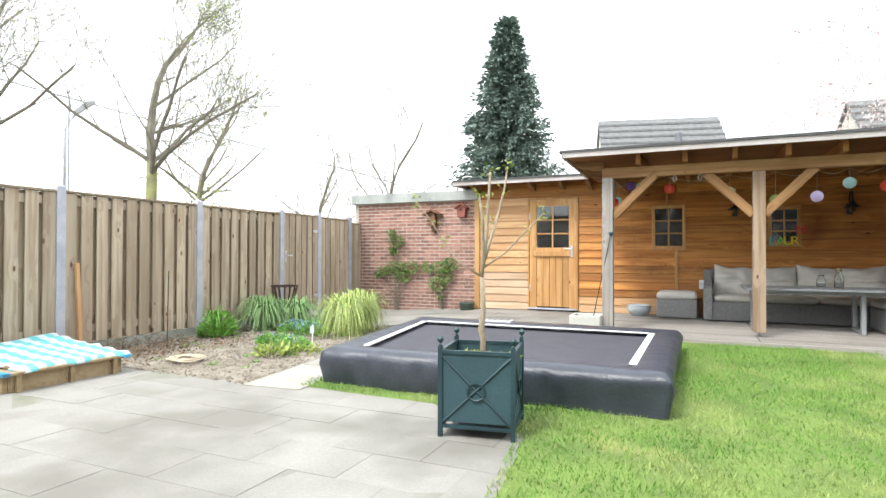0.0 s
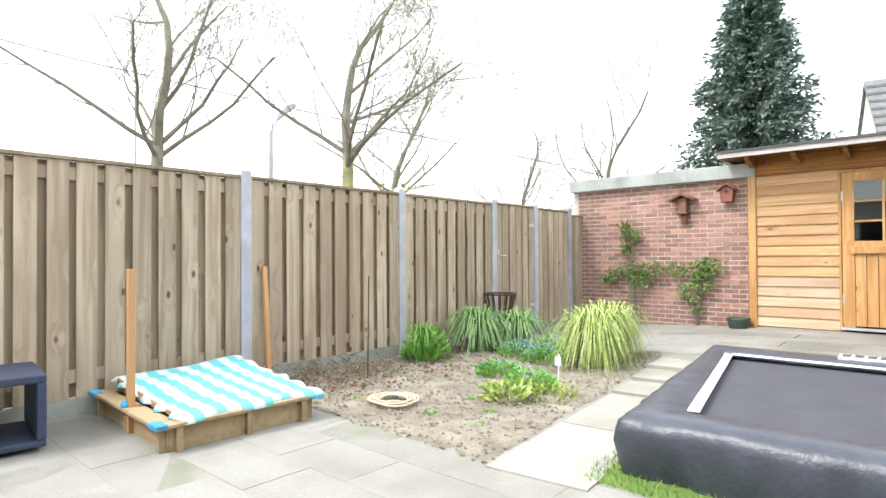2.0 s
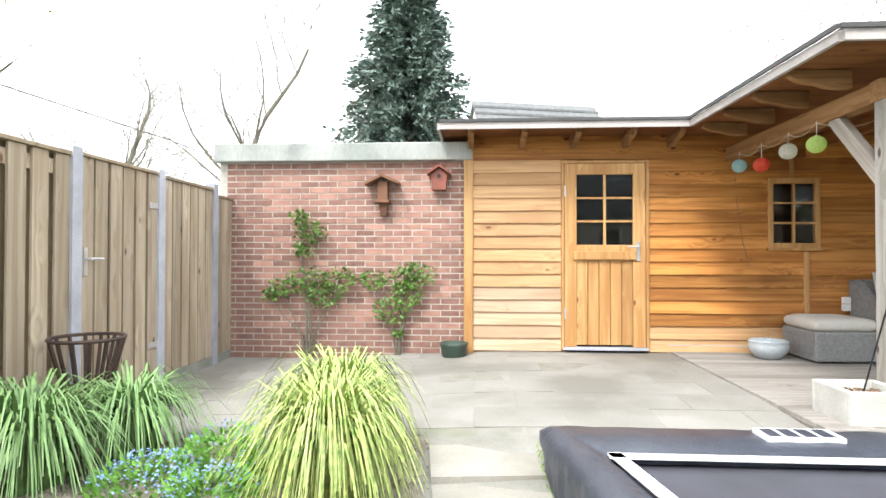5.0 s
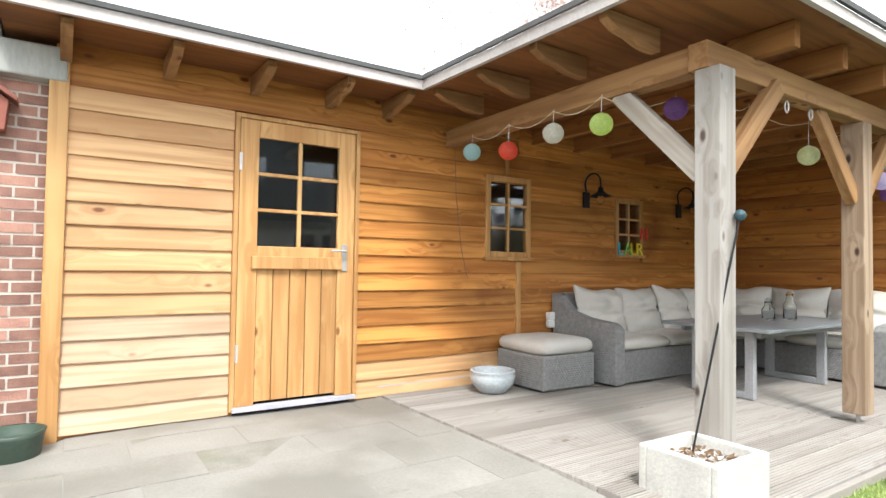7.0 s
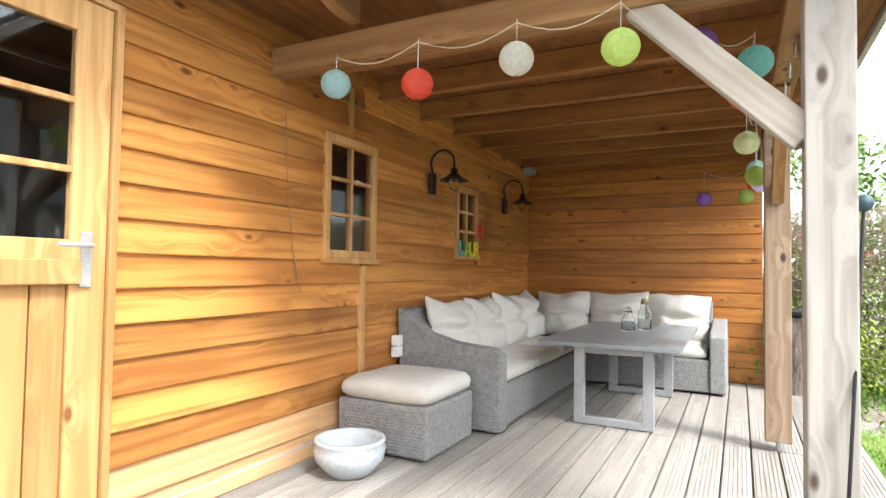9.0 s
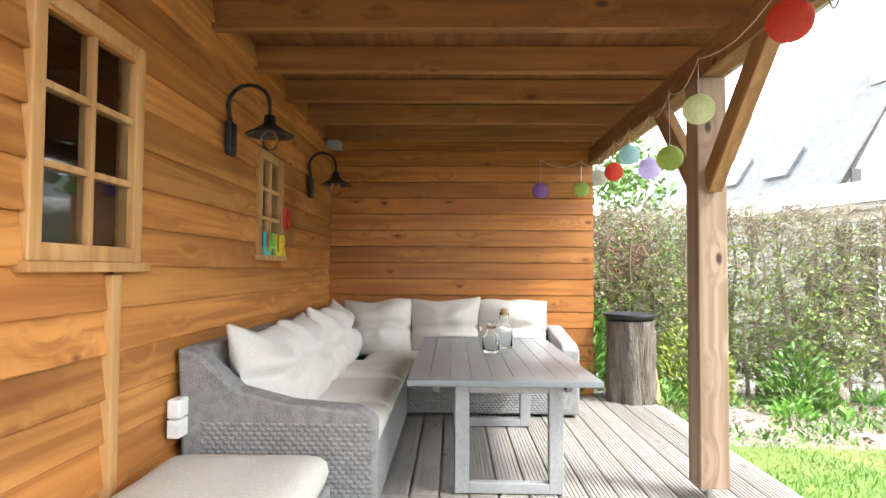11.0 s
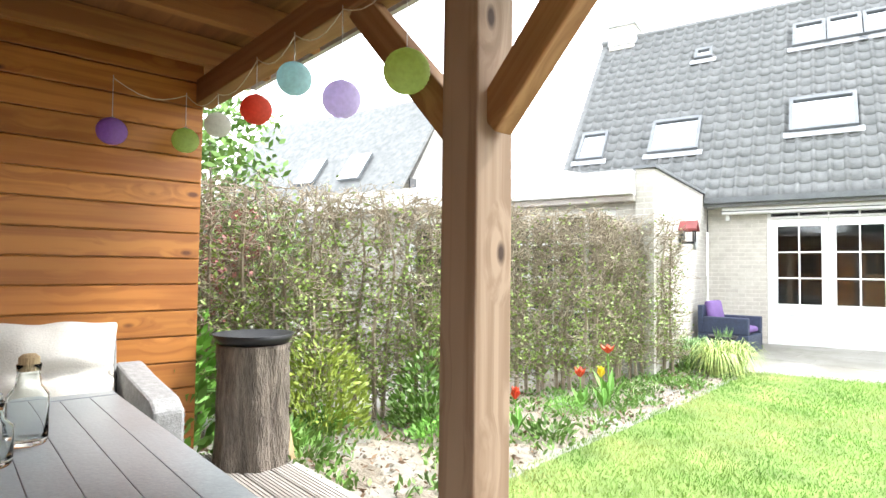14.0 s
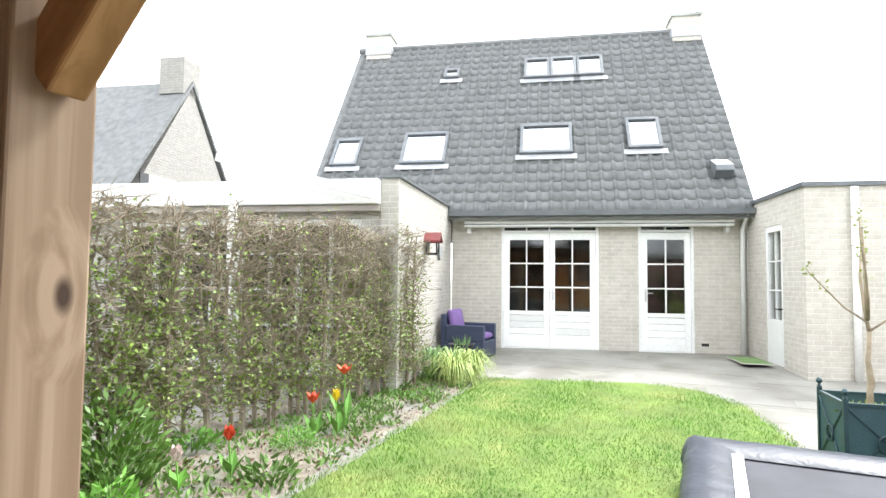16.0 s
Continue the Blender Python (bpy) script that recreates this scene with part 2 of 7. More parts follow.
BLADE = mat("grass_blades", (0.175, 0.325, 0.055), 0.7, 0, (0.11, 0.24, 0.035), 1.3, 30, 0.0, None, 0, ((0.37, 0.41, 0.15), 0.9, 0.47))
PADM = mat("black_vinyl_pad", (0.05, 0.057, 0.075), 0.38, 0, (0.032, 0.037, 0.05), 4, 40, 0.35)
MATM = mat("jumping_mat", (0.06, 0.06, 0.075), 0.75, 0, (0.045, 0.045, 0.055), 5, 200, 0.2)
WHITE = mat("white_paint", (0.8, 0.8, 0.79), 0.4, 0, (0.74, 0.74, 0.73), 3, 40, 0.05)
WHITEL = mat("white_line", (0.8, 0.8, 0.82), 0.6, 0, (0.7, 0.7, 0.72), 8, 60, 0.1)
PLANT_M = mat("blue_green_metal", (0.03, 0.07, 0.085), 0.45, 0.2, (0.02, 0.045, 0.055), 5, 60, 0.15, None, 0.05)
PLANT_P = mat("blue_green_panel", (0.035, 0.085, 0.1), 0.55, 0.0, (0.025, 0.06, 0.075), 3, 60, 0.15, None, 0.05)
WICKER = mat("grey_wicker", (0.29, 0.29, 0.29), 0.65, 0, (0.2, 0.2, 0.2), 30, 120, 0.3)
CUSH = mat("beige_cushion", (0.64, 0.62, 0.575), 0.9, 0, (0.57, 0.55, 0.5), 4, 140, 0.3, None, 0.05)
TABLEM = mat("grey_table", (0.235, 0.258, 0.275), 0.28, 0, (0.21, 0.23, 0.245), 6, 80, 0.1, None, 0.02)
LEGM = mat("grey_aluminium", (0.36, 0.37, 0.385), 0.5, 0.2, (0.3, 0.31, 0.32), 5, 60, 0.1)
POTG = mat("pale_glazed_pot", (0.55, 0.6, 0.63), 0.25, 0, (0.46, 0.52, 0.56), 5, 40, 0.1)
POTD = mat("dark_green_pot", (0.05, 0.08, 0.06), 0.5, 0, (0.035, 0.055, 0.04), 5, 40, 0.1)
PCONC = mat("pale_concrete_planter", (0.6, 0.59, 0.55), 0.9, 0, (0.48, 0.47, 0.44), 6, 80, 0.3)
BARKS = mat("stump_bark", (0.3, 0.25, 0.2), 0.95, 0, (0.13, 0.105, 0.085), 5, 24, 1.0, (6, 6, 1.0), 0, None, 0.05)
BARK = mat("grey_bark", (0.22, 0.2, 0.155), 0.95, 0, (0.13, 0.12, 0.09), 4, 30, 0.6, None, 0.1)
BARKM = mat("mossy_bark", (0.24, 0.25, 0.09), 0.95, 0, (0.13, 0.125, 0.07), 3, 30, 0.6, None, 0.1)
CUTW = mat("split_wood", (0.5, 0.38, 0.22), 0.85, 0, (0.34, 0.25, 0.14), 5, 40, 0.5, (5, 5, 0.8))
BLACKM = mat("black_metal", (0.02, 0.02, 0.022), 0.45, 0.4, (0.014, 0.014, 0.016), 6, 60, 0.1)
RUST = mat("rusty_iron", (0.09, 0.055, 0.045), 0.8, 0.3, (0.05, 0.035, 0.03), 9, 60, 0.4)
STEEL = mat("steel", (0.6, 0.6, 0.6), 0.45, 0.6, (0.5, 0.5, 0.5), 8, 80, 0.05)
HBRICK = brickmat("pale_house_brick", (0.57, 0.54, 0.49), (0.49, 0.46, 0.41), (1.14, 1.14, 1.15))
GBRICK = brickmat("grey_gable_brick", (0.33, 0.32, 0.3), (0.28, 0.27, 0.25), (1.15, 1.15, 1.15))
HBRICK2 = brickmat("pale_extension_brick", (0.46, 0.44, 0.405), (0.39, 0.37, 0.335), (1.16, 1.16, 1.17))
TILE = mat("grey_roof_tile", (0.19, 0.195, 0.195), 0.75, 0, (0.13, 0.135, 0.135), 6, 50, 0.3, None, 0.07, spec=0.3)
LEAD = mat("lead_flashing", (0.42, 0.43, 0.45), 0.55, 0.2, (0.33, 0.34, 0.36), 5, 40, 0.2)
FASC = mat("pale_roof_trim", (0.5, 0.46, 0.44), 0.7, 0, (0.4, 0.36, 0.34), 3, 50, 0.15)
DARKF = mat("dark_grey_paint", (0.05, 0.052, 0.055), 0.5, 0, (0.04, 0.04, 0.042), 5, 50, 0.1)
GUTTER = mat("zinc_gutter", (0.16, 0.17, 0.18), 0.5, 0.3, (0.12, 0.13, 0.14), 4, 40, 0.1)
FELT = mat("roof_felt", (0.1, 0.1, 0.1), 0.95, 0, (0.07, 0.07, 0.07), 4, 90, 0.4)
# indoor shade put into a dark grey, for the boxes added behind panes
ROOMSHADE = mat("room_shade_backing", (0.1, 0.1, 0.1), 0.9, 0, (0.07, 0.07, 0.07), 2, 30, 0.05)
PANE = glass("window_glass")
JARG = glass("jar_glass", (0.97, 1.0, 0.99), 0.02, 1.18)
LEAF = leafmat("fresh_leaves", (0.14, 0.26, 0.045), (0.08, 0.17, 0.03))
LEAFY = leafmat("yellow_green_leaves", (0.32, 0.38, 0.06), (0.2, 0.27, 0.04))
HEDGEL = leafmat("hedge_leaves", (0.26, 0.36, 0.075), (0.15, 0.23, 0.045))
CORDM = mat("brown_cord", (0.3, 0.2, 0.12), 0.8, 0, (0.22, 0.14, 0.08), 8, 60, 0.1)
BARKP = mat("pale_young_bark", (0.42, 0.34, 0.25), 0.9, 0, (0.27, 0.22, 0.15), 14, 60, 0.5)
DRYST = mat("dry_stalks", (0.24, 0.17, 0.11), 0.95, 0, (0.14, 0.1, 0.065), 8, 50, 0.2)
GRAVB = mat("mossy_gravel_board", (0.32, 0.33, 0.3), 0.95, 0, (0.22, 0.235, 0.19), 4, 70, 0.3, None, 0.1, ((0.2, 0.22, 0.13), 2.0, 0.55))
LEAFD = leafmat("strap_leaves", (0.21, 0.35, 0.12), (0.1, 0.19, 0.06), 14.0)
LEAFV = leafmat("variegated_leaves", (0.52, 0.57, 0.19), (0.14, 0.25, 0.045), 30.0)
LEAFB = leafmat("bright_leaves", (0.2, 0.43, 0.075), (0.12, 0.29, 0.04))
NEEDLE = leafmat("conifer_needles", (0.16, 0.22, 0.18), (0.07, 0.11, 0.088))
BLUEF = leafmat("blue_flowers", (0.22, 0.34, 0.62), (0.15, 0.24, 0.5))
REDF = leafmat("red_petals", (0.75, 0.1, 0.04), (0.6, 0.05, 0.02))
YELF = leafmat("yellow_petals", (0.8, 0.6, 0.03), (0.7, 0.5, 0.02))
PINKF = leafmat("pale_blossom", (0.74, 0.62, 0.6), (0.6, 0.46, 0.44))
REDLEAF = leafmat("red_shrub_leaves", (0.3, 0.08, 0.07), (0.18, 0.05, 0.045))
TWIG = mat("hedge_twigs", (0.31, 0.26, 0.195), 0.9, 0, (0.19, 0.155, 0.11), 6, 40, 0.3)
LILAC = mat("purple_cushion", (0.22, 0.13, 0.34), 0.9, 0, (0.17, 0.1, 0.28), 5, 90, 0.2)
NAVY = mat("dark_blue_wicker", (0.035, 0.05, 0.1), 0.6, 0, (0.025, 0.035, 0.07), 30, 120, 0.3)
BARNRED = mat("dark_red_paint", (0.2, 0.035, 0.035), 0.6, 0, (0.14, 0.025, 0.025), 8, 50, 0.15)
BIRDW = mat("brown_birdhouse_wood", (0.2, 0.095, 0.05), 0.8, 0, (0.12, 0.055, 0.03), 8, 60, 0.3)
BIRDR = mat("red_birdhouse_wood", (0.3, 0.1, 0.07), 0.8, 0, (0.2, 0.07, 0.05), 8, 60, 0.3)
HOSE = mat("cream_hose", (0.6, 0.52, 0.38), 0.6, 0, (0.5, 0.42, 0.3), 6, 50, 0.1)
BLUETRIM = mat("bright_blue_corner", (0.06, 0.35, 0.62), 0.5, 0, (0.05, 0.28, 0.5), 5, 50, 0.1)
STONE = mat("pale_stone", (0.5, 0.48, 0.44), 0.9, 0, (0.4, 0.38, 0.34), 6, 50, 0.3)
LEAFLIT = mat("dead_leaf_litter", (0.22, 0.14, 0.08), 0.95, 0, (0.13, 0.08, 0.05), 9, 50, 0.3)


def stripes():
    """White and turquoise striped tarpaulin."""
    m = mat("striped_tarp", (0.62, 0.68, 0.69), 0.45, 0, (0.56, 0.63, 0.65), 3, 30, 0.2)
    n, l = m.node_tree.nodes, m.node_tree.links
    b = n["Principled BSDF"]
    co = n.new("ShaderNodeTexCoord")
    sp = n.new("ShaderNodeSeparateXYZ")
    l.new(co.outputs["Object"], sp.inputs[0])
    ns = n.new("ShaderNodeTexNoise")
    ns.inputs["Scale"].default_value = 3.0
    l.new(co.outputs["Object"], ns.inputs["Vector"])
    ad = n.new("ShaderNodeMath")
    ad.operation = "MULTIPLY_ADD"
    ad.inputs[1].default_value = 0.06
    l.new(ns.outputs["Fac"], ad.inputs[0])
    l.new(sp.outputs["Y"], ad.inputs[2])
    sc = n.new("ShaderNodeMath")
    sc.operation = "MULTIPLY"
    sc.inputs[1].default_value = 2 * math.pi / 0.155
    l.new(ad.outputs[0], sc.inputs[0])
    si = n.new("ShaderNodeMath")
    si.operation = "SINE"
    l.new(sc.outputs[0], si.inputs[0])
    r = n.new("ShaderNodeValToRGB")
    r.color_ramp.elements[0].position, r.color_ramp.elements[1].position = 0.0, 0.12
    l.new(si.outputs[0], r.inputs[0])
    mx = n.new("ShaderNodeMix")
    mx.data_type = "RGBA"
    l.new(r.outputs[0], mx.inputs["Factor"])
    l.new(b.inputs["Base Color"].links[0].from_socket, mx.inputs["A"])
    mx.inputs["B"].default_value = (0.13, 0.5, 0.52, 1)
    l.new(mx.outputs["Result"], b.inputs["Base Color"])
    return m


TARP = stripes()


# ---- mesh helpers ----
class Build:
    """Collects vertices and faces for one mesh."""

    def __init__(self):
        self.v, self.f = [], []

    def box(self, x0, y0, z0, x1, y1, z1, m=None):
        k = len(self.v)
        c = [(x, y, z) for z in (z0, z1) for y in (y0, y1) for x in (x0, x1)]
        self.v += [tuple(m @ Vector(p)) for p in c] if m else c
        self.f += [tuple(k + i for i in q) for q in ((0, 2, 3, 1), (4, 5, 7, 6), (0, 1, 5, 4), (2, 6, 7, 3), (0, 4, 6, 2), (1, 3, 7, 5))]
        return self

    def prism(self, pts, a, b, axis):
        """A closed outline in the plane across an axis, drawn out from a to b along it."""
        k, n = len(self.v), len(pts)
        for w in (a, b):
            for p, q in pts:
                self.v.append({0: (w, p, q), 1: (p, w, q), 2: (p, q, w)}[axis])
        self.f.append(tuple(k + i for i in range(n)))
        self.f.append(tuple(k + n + i for i in reversed(range(n))))
        for i in range(n):
            j = (i + 1) % n
            self.f.append((k + i, k + n + i, k + n + j, k + j))
        return self

    def tube(self, pts, radii, sides=6, cap=True):
        k = len(self.v)
        pts = [Vector(p) for p in pts]
        if not isinstance(radii, (list, tuple)):
            radii = [radii] * len(pts)
        for i, p in enumerate(pts):
            d = (pts[min(i + 1, len(pts) - 1)] - pts[max(i - 1, 0)]).normalized()
            u = d.cross(Vector((0, 0, 1)) if abs(d.z) < 0.9 else Vector((1, 0, 0))).normalized()
            w = d.cross(u)
            for s in range(sides):
                a = 2 * math.pi * s / sides
                self.v.append(tuple(p + radii[i] * (math.cos(a) * u + math.sin(a) * w)))
        for i in range(len(pts) - 1):
            for s in range(sides):
                t = (s + 1) % sides
                self.f.append((k + i * sides + s, k + i * sides + t, k + (i + 1) * sides + t, k + (i + 1) * sides + s))
        if cap:
            self.f.append(tuple(k + s for s in reversed(range(sides))))
            self.f.append(tuple(k + (len(pts) - 1) * sides + s for s in range(sides)))
        return self

    def lathe(self, prof, c=(0, 0, 0), n=24):
        """Turns a profile of (radius, height) round the upright through c."""
        k, m = len(self.v), len(prof)
        for r, z in prof:
            for s in range(n):
                a = 2 * math.pi * s / n
                self.v.append((c[0] + r * math.cos(a), c[1] + r * math.sin(a), c[2] + z))
        for i in range(m - 1):
            for s in range(n):
                t = (s + 1) % n
                self.f.append((k + i * n + s, k + i * n + t, k + (i + 1) * n + t, k + (i + 1) * n + s))
        self.f.append(tuple(k + s for s in reversed(range(n))))
        self.f.append(tuple(k + (m - 1) * n + s for s in range(n)))
        return self

    def leaf(self, p, d, length, width, bend=0.0, up=None):
        """A leaf of four points from p along d."""
        k = len(self.v)
        p, d = Vector(p), Vector(d).normalized()
        s = d.cross(up or Vector((random.uniform(-1, 1), random.uniform(-1, 1), random.uniform(-1, 1)))).normalized()
        mid = p + d * length * 0.5 + Vector((0, 0, bend))
        self.v += [tuple(p), tuple(mid + s * width * 0.5), tuple(p + d * length), tuple(mid - s * width * 0.5)]
        self.f.append((k, k + 1, k + 2, k + 3))
        return self

    def mesh(self, name):
        me = bpy.data.meshes.new(name)
        me.from_pydata(self.v, [], self.f)
        me.validate()
        return me


def obj(name, b, m, parent=None, smooth=False, bevel=0.0, recalc=True, at=None, sub=0):
    me = b.mesh(name) if isinstance(b, Build) else b
    if isinstance(b, Build) and recalc:
        bm = bmesh.new()
        bm.from_mesh(me)
        bmesh.ops.recalc_face_normals(bm, faces=bm.faces)
        bm.to_mesh(me)
        bm.free()
    if not me.materials:
        me.materials.append(m)
    o = new(name, me)
    if at is not None:
        o.matrix_basis = at
    if parent:
        o.parent = parent
    if smooth:
        for p in me.polygons:
            p.use_smooth = True
    if bevel:
        md = o.modifiers.new("bevel", "BEVEL")
        md.width, md.segments, md.limit_method = bevel, 2, "ANGLE"
    if sub:
        md = o.modifiers.new("round", "SUBSURF")
        md.levels = md.render_levels = sub
    return o


def thing(name, label, category, at=None, group="", kind=""):
    o = new(name)
    o.empty_display_size = 0.1
    if at is not None:
        o.matrix_basis = at
    return tagged(o, label, category, group, kind)


def struct(name, b, m, label, category, **k):
    return tagged(obj(name, b, m, **k), label, category, "", "structure")


def rnd(a, b):
    return random.uniform(a, b)


def gz(x, y):
    """Height of the garden's ground: it rises a little towards the shed and the house."""
    s = max(0.0, min(1.0, (y - 7.0) / 3.2))
    h = max(0.0, min(1.0, (3.0 - y) / 3.0))
    side = max(0.25, min(1.0, (x + 5.4) / 3.0))
    return -0.04 + 0.15 * s * s * (3 - 2 * s) * side + 0.12 * h


# ---- ground ----
def rim(poly, x, y):
    """Distance to the nearest edge of an outline."""
    best = 9.0
    for (ax, ay), (bx, by) in zip(poly, poly[1:] + poly[:1]):
        dx, dy = bx - ax, by - ay
        q = max(0.0, min(1.0, ((x - ax) * dx + (y - ay) * dy) / (dx * dx + dy * dy)))
        best = min(best, math.hypot(x - ax - q * dx, y - ay - q * dy))
    return best


def sheet(name, x0, x1, y0, y1, nx, ny, dz, m, label, category, inside=None, rough=0.0, poly=None):
    b = Build()
    idx = {}
    for j in range(ny + 1):
        for i in range(nx + 1):
            x, y = x0 + (x1 - x0) * i / nx, y0 + (y1 - y0) * j / ny
            z = gz(x, y) + dz + (rough * noise.noise((x * 2.3, y * 2.3, 0)) + rough * 0.6 * noise.noise((x * 8, y * 8, 3)) if rough else 0)
            if poly:
                z -= 0.045 * (1 - min(1.0, rim(poly, x, y) / 0.07)) ** 2
            idx[i, j] = len(b.v)
            b.v.append((x, y, z))
    for j in range(ny):
        for i in range(nx):
            x, y = x0 + (x1 - x0) * (i + 0.5) / nx, y0 + (y1 - y0) * (j + 0.5) / ny
            if inside is None or inside(x, y):
                b.f.append((idx[i, j], idx[i + 1, j], idx[i + 1, j + 1], idx[i, j + 1]))
    return struct(name, b, m, label, category, smooth=True)


def poly_has(poly):
    def test(x, y):
        c = False
        for (ax, ay), (bx, by) in zip(poly, poly[1:] + poly[:1]):
            if (ay > y) != (by > y) and x < (bx - ax) * (y - ay) / (by - ay) + ax:
                c = not c
        return c
    return test


LAWN = [(-2.1, 5.6), (-0.75, 5.52), (-0.1, 5.28), (0.08, 5.0), (0.2, 4.1), (0.45, 3.0), (0.9, 2.35), (1.6, 2.15), (3.7, 2.7), (3.45, 4.6), (3.3, 6.1), (3.2, 7.3), (2.95, 8.6), (2.9, 9.1), (-0.3, 9.1), (-0.6, 8.9), (-2.35, 8.9), (-2.35, 8.0)]
BED = [(-2.58, 5.45), (-4.05, 5.5), (-5.45, 5.45), (-5.45, 9.1), (-2.98, 9.1), (-2.75, 6.7)]
BORDER = [(3.7, 2.7), (5.4, 2.9), (5.0, 9.6), (4.2, 10.4), (4.1, 9.05), (2.9, 9.1), (2.95, 8.6), (3.2, 7.3), (3.3, 6.1), (3.45, 4.6)]
in_lawn, in_bed, in_border = poly_has(LAWN), poly_has(BED), poly_has(BORDER)

gb = Build()
for s, z in ((400.0, -0.14),):
    gb.v += [(-s, -s, z), (s, -s, z), (s, s, z), (-s, s, z)]
    gb.f.append((0, 1, 2, 3))
struct("ground", gb, JOINT, "bare earth ground under and around the garden", "ground")
sheet("pavement", -5.5, 6.5, -3.0, 12.0, 96, 120, -0.0015, JOINT, "sandy bed with mossy joints between paving slabs", "pavement")
sheet("lawn", -2.6, 3.9, 2.0, 9.2, 130, 144, 0.01, TURF, "short green lawn with yellowish patches", "lawn", in_lawn, 0.008, LAWN)
sheet("soil_bed", -5.5, -2.5, 5.4, 9.2, 100, 120, 0.014, SOIL, "dry bare garden soil with small clods", "flower bed", in_bed, 0.022, BED)
sheet("border_bed", 2.8, 5.5, 2.6, 10.5, 70, 150, 0.005, SOIL, "planted soil border below the hedge", "flower bed", in_border, 0.025, BORDER)

gr = Build()
random.seed(5)
for i in range(120000):
    y = 2.1 + 7.0 * random.random() ** 0.8
    x = rnd(-2.4, 3.75)
    if not in_lawn(x, y) or (-1.85 < x < 0.85 and 5.95 < y < 8.5):
        continue
    z = gz(x, y) + 0.01 + 0.008 * noise.noise((x * 2.3, y * 2.3, 0))
    h = rnd(0.01, 0.032) * (1.25 + 0.9 * noise.noise((x * 1.5, y * 1.5, 7)))
    a, w = rnd(0, 6.283), rnd(0.002, 0.0045)
    k = len(gr.v)
    lx, ly = rnd(-0.7, 0.7) * h, rnd(-0.7, 0.7) * h
    gr.v += [(x - w * math.cos(a), y - w * math.sin(a), z), (x + w * math.cos(a), y + w * math.sin(a), z), (x + lx, y + ly, z + h)]
    gr.f.append((k, k + 1, k + 2))
tagged(obj("grass", gr, BLADE, recalc=False), "short bright green grass blades of the lawn", "grass", "", "stuff")

cl = Build()
for i in range(5200):
    x, y = (rnd(-5.4, -2.6), rnd(5.4, 9.1)) if i < 3900 else (rnd(2.9, 4.6), rnd(2.8, 9.6))
    if not (in_bed(x, y) or in_border(x, y)):
        continue
    r = rnd(0.004, 0.022) * rnd(0.5, 1.2)
    k = len(cl.v)
    z = gz(x, y) + 0.018 + 0.018 * noise.noise((x * 2.3, y * 2.3, 0))
    for dx, dy, dz in ((1, 0, 0), (-0.5, 0.9, 0), (-0.5, -0.9, 0), (0, 0, 0.9), (0, 0, -0.6)):
        cl.v.append((x + r * (dx + rnd(-0.3, 0.3)), y + r * (dy + rnd(-0.3, 0.3)), z + r * dz))
    cl.f += [(k, k + 1, k + 3), (k + 1, k + 2, k + 3), (k + 2, k, k + 3), (k + 1, k, k + 4), (k + 2, k + 1, k + 4), (k, k + 2, k + 4)]
tagged(obj("soil_clods", cl, CLOD), "small dry clods of garden soil", "soil", "", "stuff")
lt = Build()
for i in range(2200):
    x, y = (rnd(-5.3, -4.2), rnd(5.6, 8.0)) if i < 700 else (rnd(3.1, 4.9), rnd(3.0, 9.5))
    if in_bed(x, y) or in_border(x, y):
        lt.leaf((x, y, gz(x, y) + 0.03), (rnd(-1, 1), rnd(-1, 1), rnd(-0.1, 0.5)), rnd(0.02, 0.07), rnd(0.008, 0.025))
tagged(obj("leaf_litter", lt, LEAFLIT, recalc=False), "brown dead leaves and stalks on the soil", "leaves", "", "stuff")


# ---- brick shed, timber shed and canopy ----
YS, YB = 11.87, 11.92
brick_wall = struct("wall_brick", Build().box(-5.52, YB + 0.005, -0.1, -2.8, YB + 0.2, 2.2), MORTAR, "red brick garage wall with pale mortar joints", "wall")
struct("concrete_cap", Build().box(-5.64, YB - 0.1, 2.2, -2.74, YB + 0.6, 2.4), CAPC, "streaked grey concrete roof edge on the brick wall", "roof edge", bevel=0.012)
struct("wall_brick_side", Build().box(-5.62, YB + 0.03, -0.1, -5.522, YB + 3.2, 2.2), HBRICK, "side of the brick garage", "wall")
struct("garage_roof", Build().box(-5.6, YB + 0.6, 2.24, -2.75, 15.2, 2.36), FELT, "flat felt roof of the brick garage", "roof")
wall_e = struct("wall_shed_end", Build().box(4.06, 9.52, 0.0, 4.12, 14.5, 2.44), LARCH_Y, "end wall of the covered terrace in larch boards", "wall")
shed = Build()
for x0, x1, z0, z1 in ((-2.8, -1.74, 0.0, 2.44), (-1.74, -0.88, 2.16, 2.44), (-0.88, 0.4, 0.0, 2.44), (0.4, 0.93, 0.0, 1.24), (0.4, 0.93, 1.98, 2.44), (0.93, 2.13, 0.0, 2.44), (2.13, 2.58, 0.0, 1.3), (2.13, 2.58, 1.9, 2.44), (2.58, 4.06, 0.0, 2.44)):
    shed.box(x0, YS + 0.012, z0, x1, YS + 0.07, z1)
wall_s = struct("wall_shed_front", shed, LARCH, "front wall of the timber shed in orange-stained larch boards", "wall")
# added lining, its dark colour stands for the shade inside the shed
struct("wall_shed_inside", Build().box(-2.8, 13.6, 0, 4.06, 13.66, 2.44).box(-2.8, YS + 0.08, 0, -2.74, 13.6, 2.44).box(-2.7, YS + 0.1, 0.02, 4.0, 13.6, 0.06), ROOMSHADE, "added lining coloured as the shade inside the timber shed", "wall")
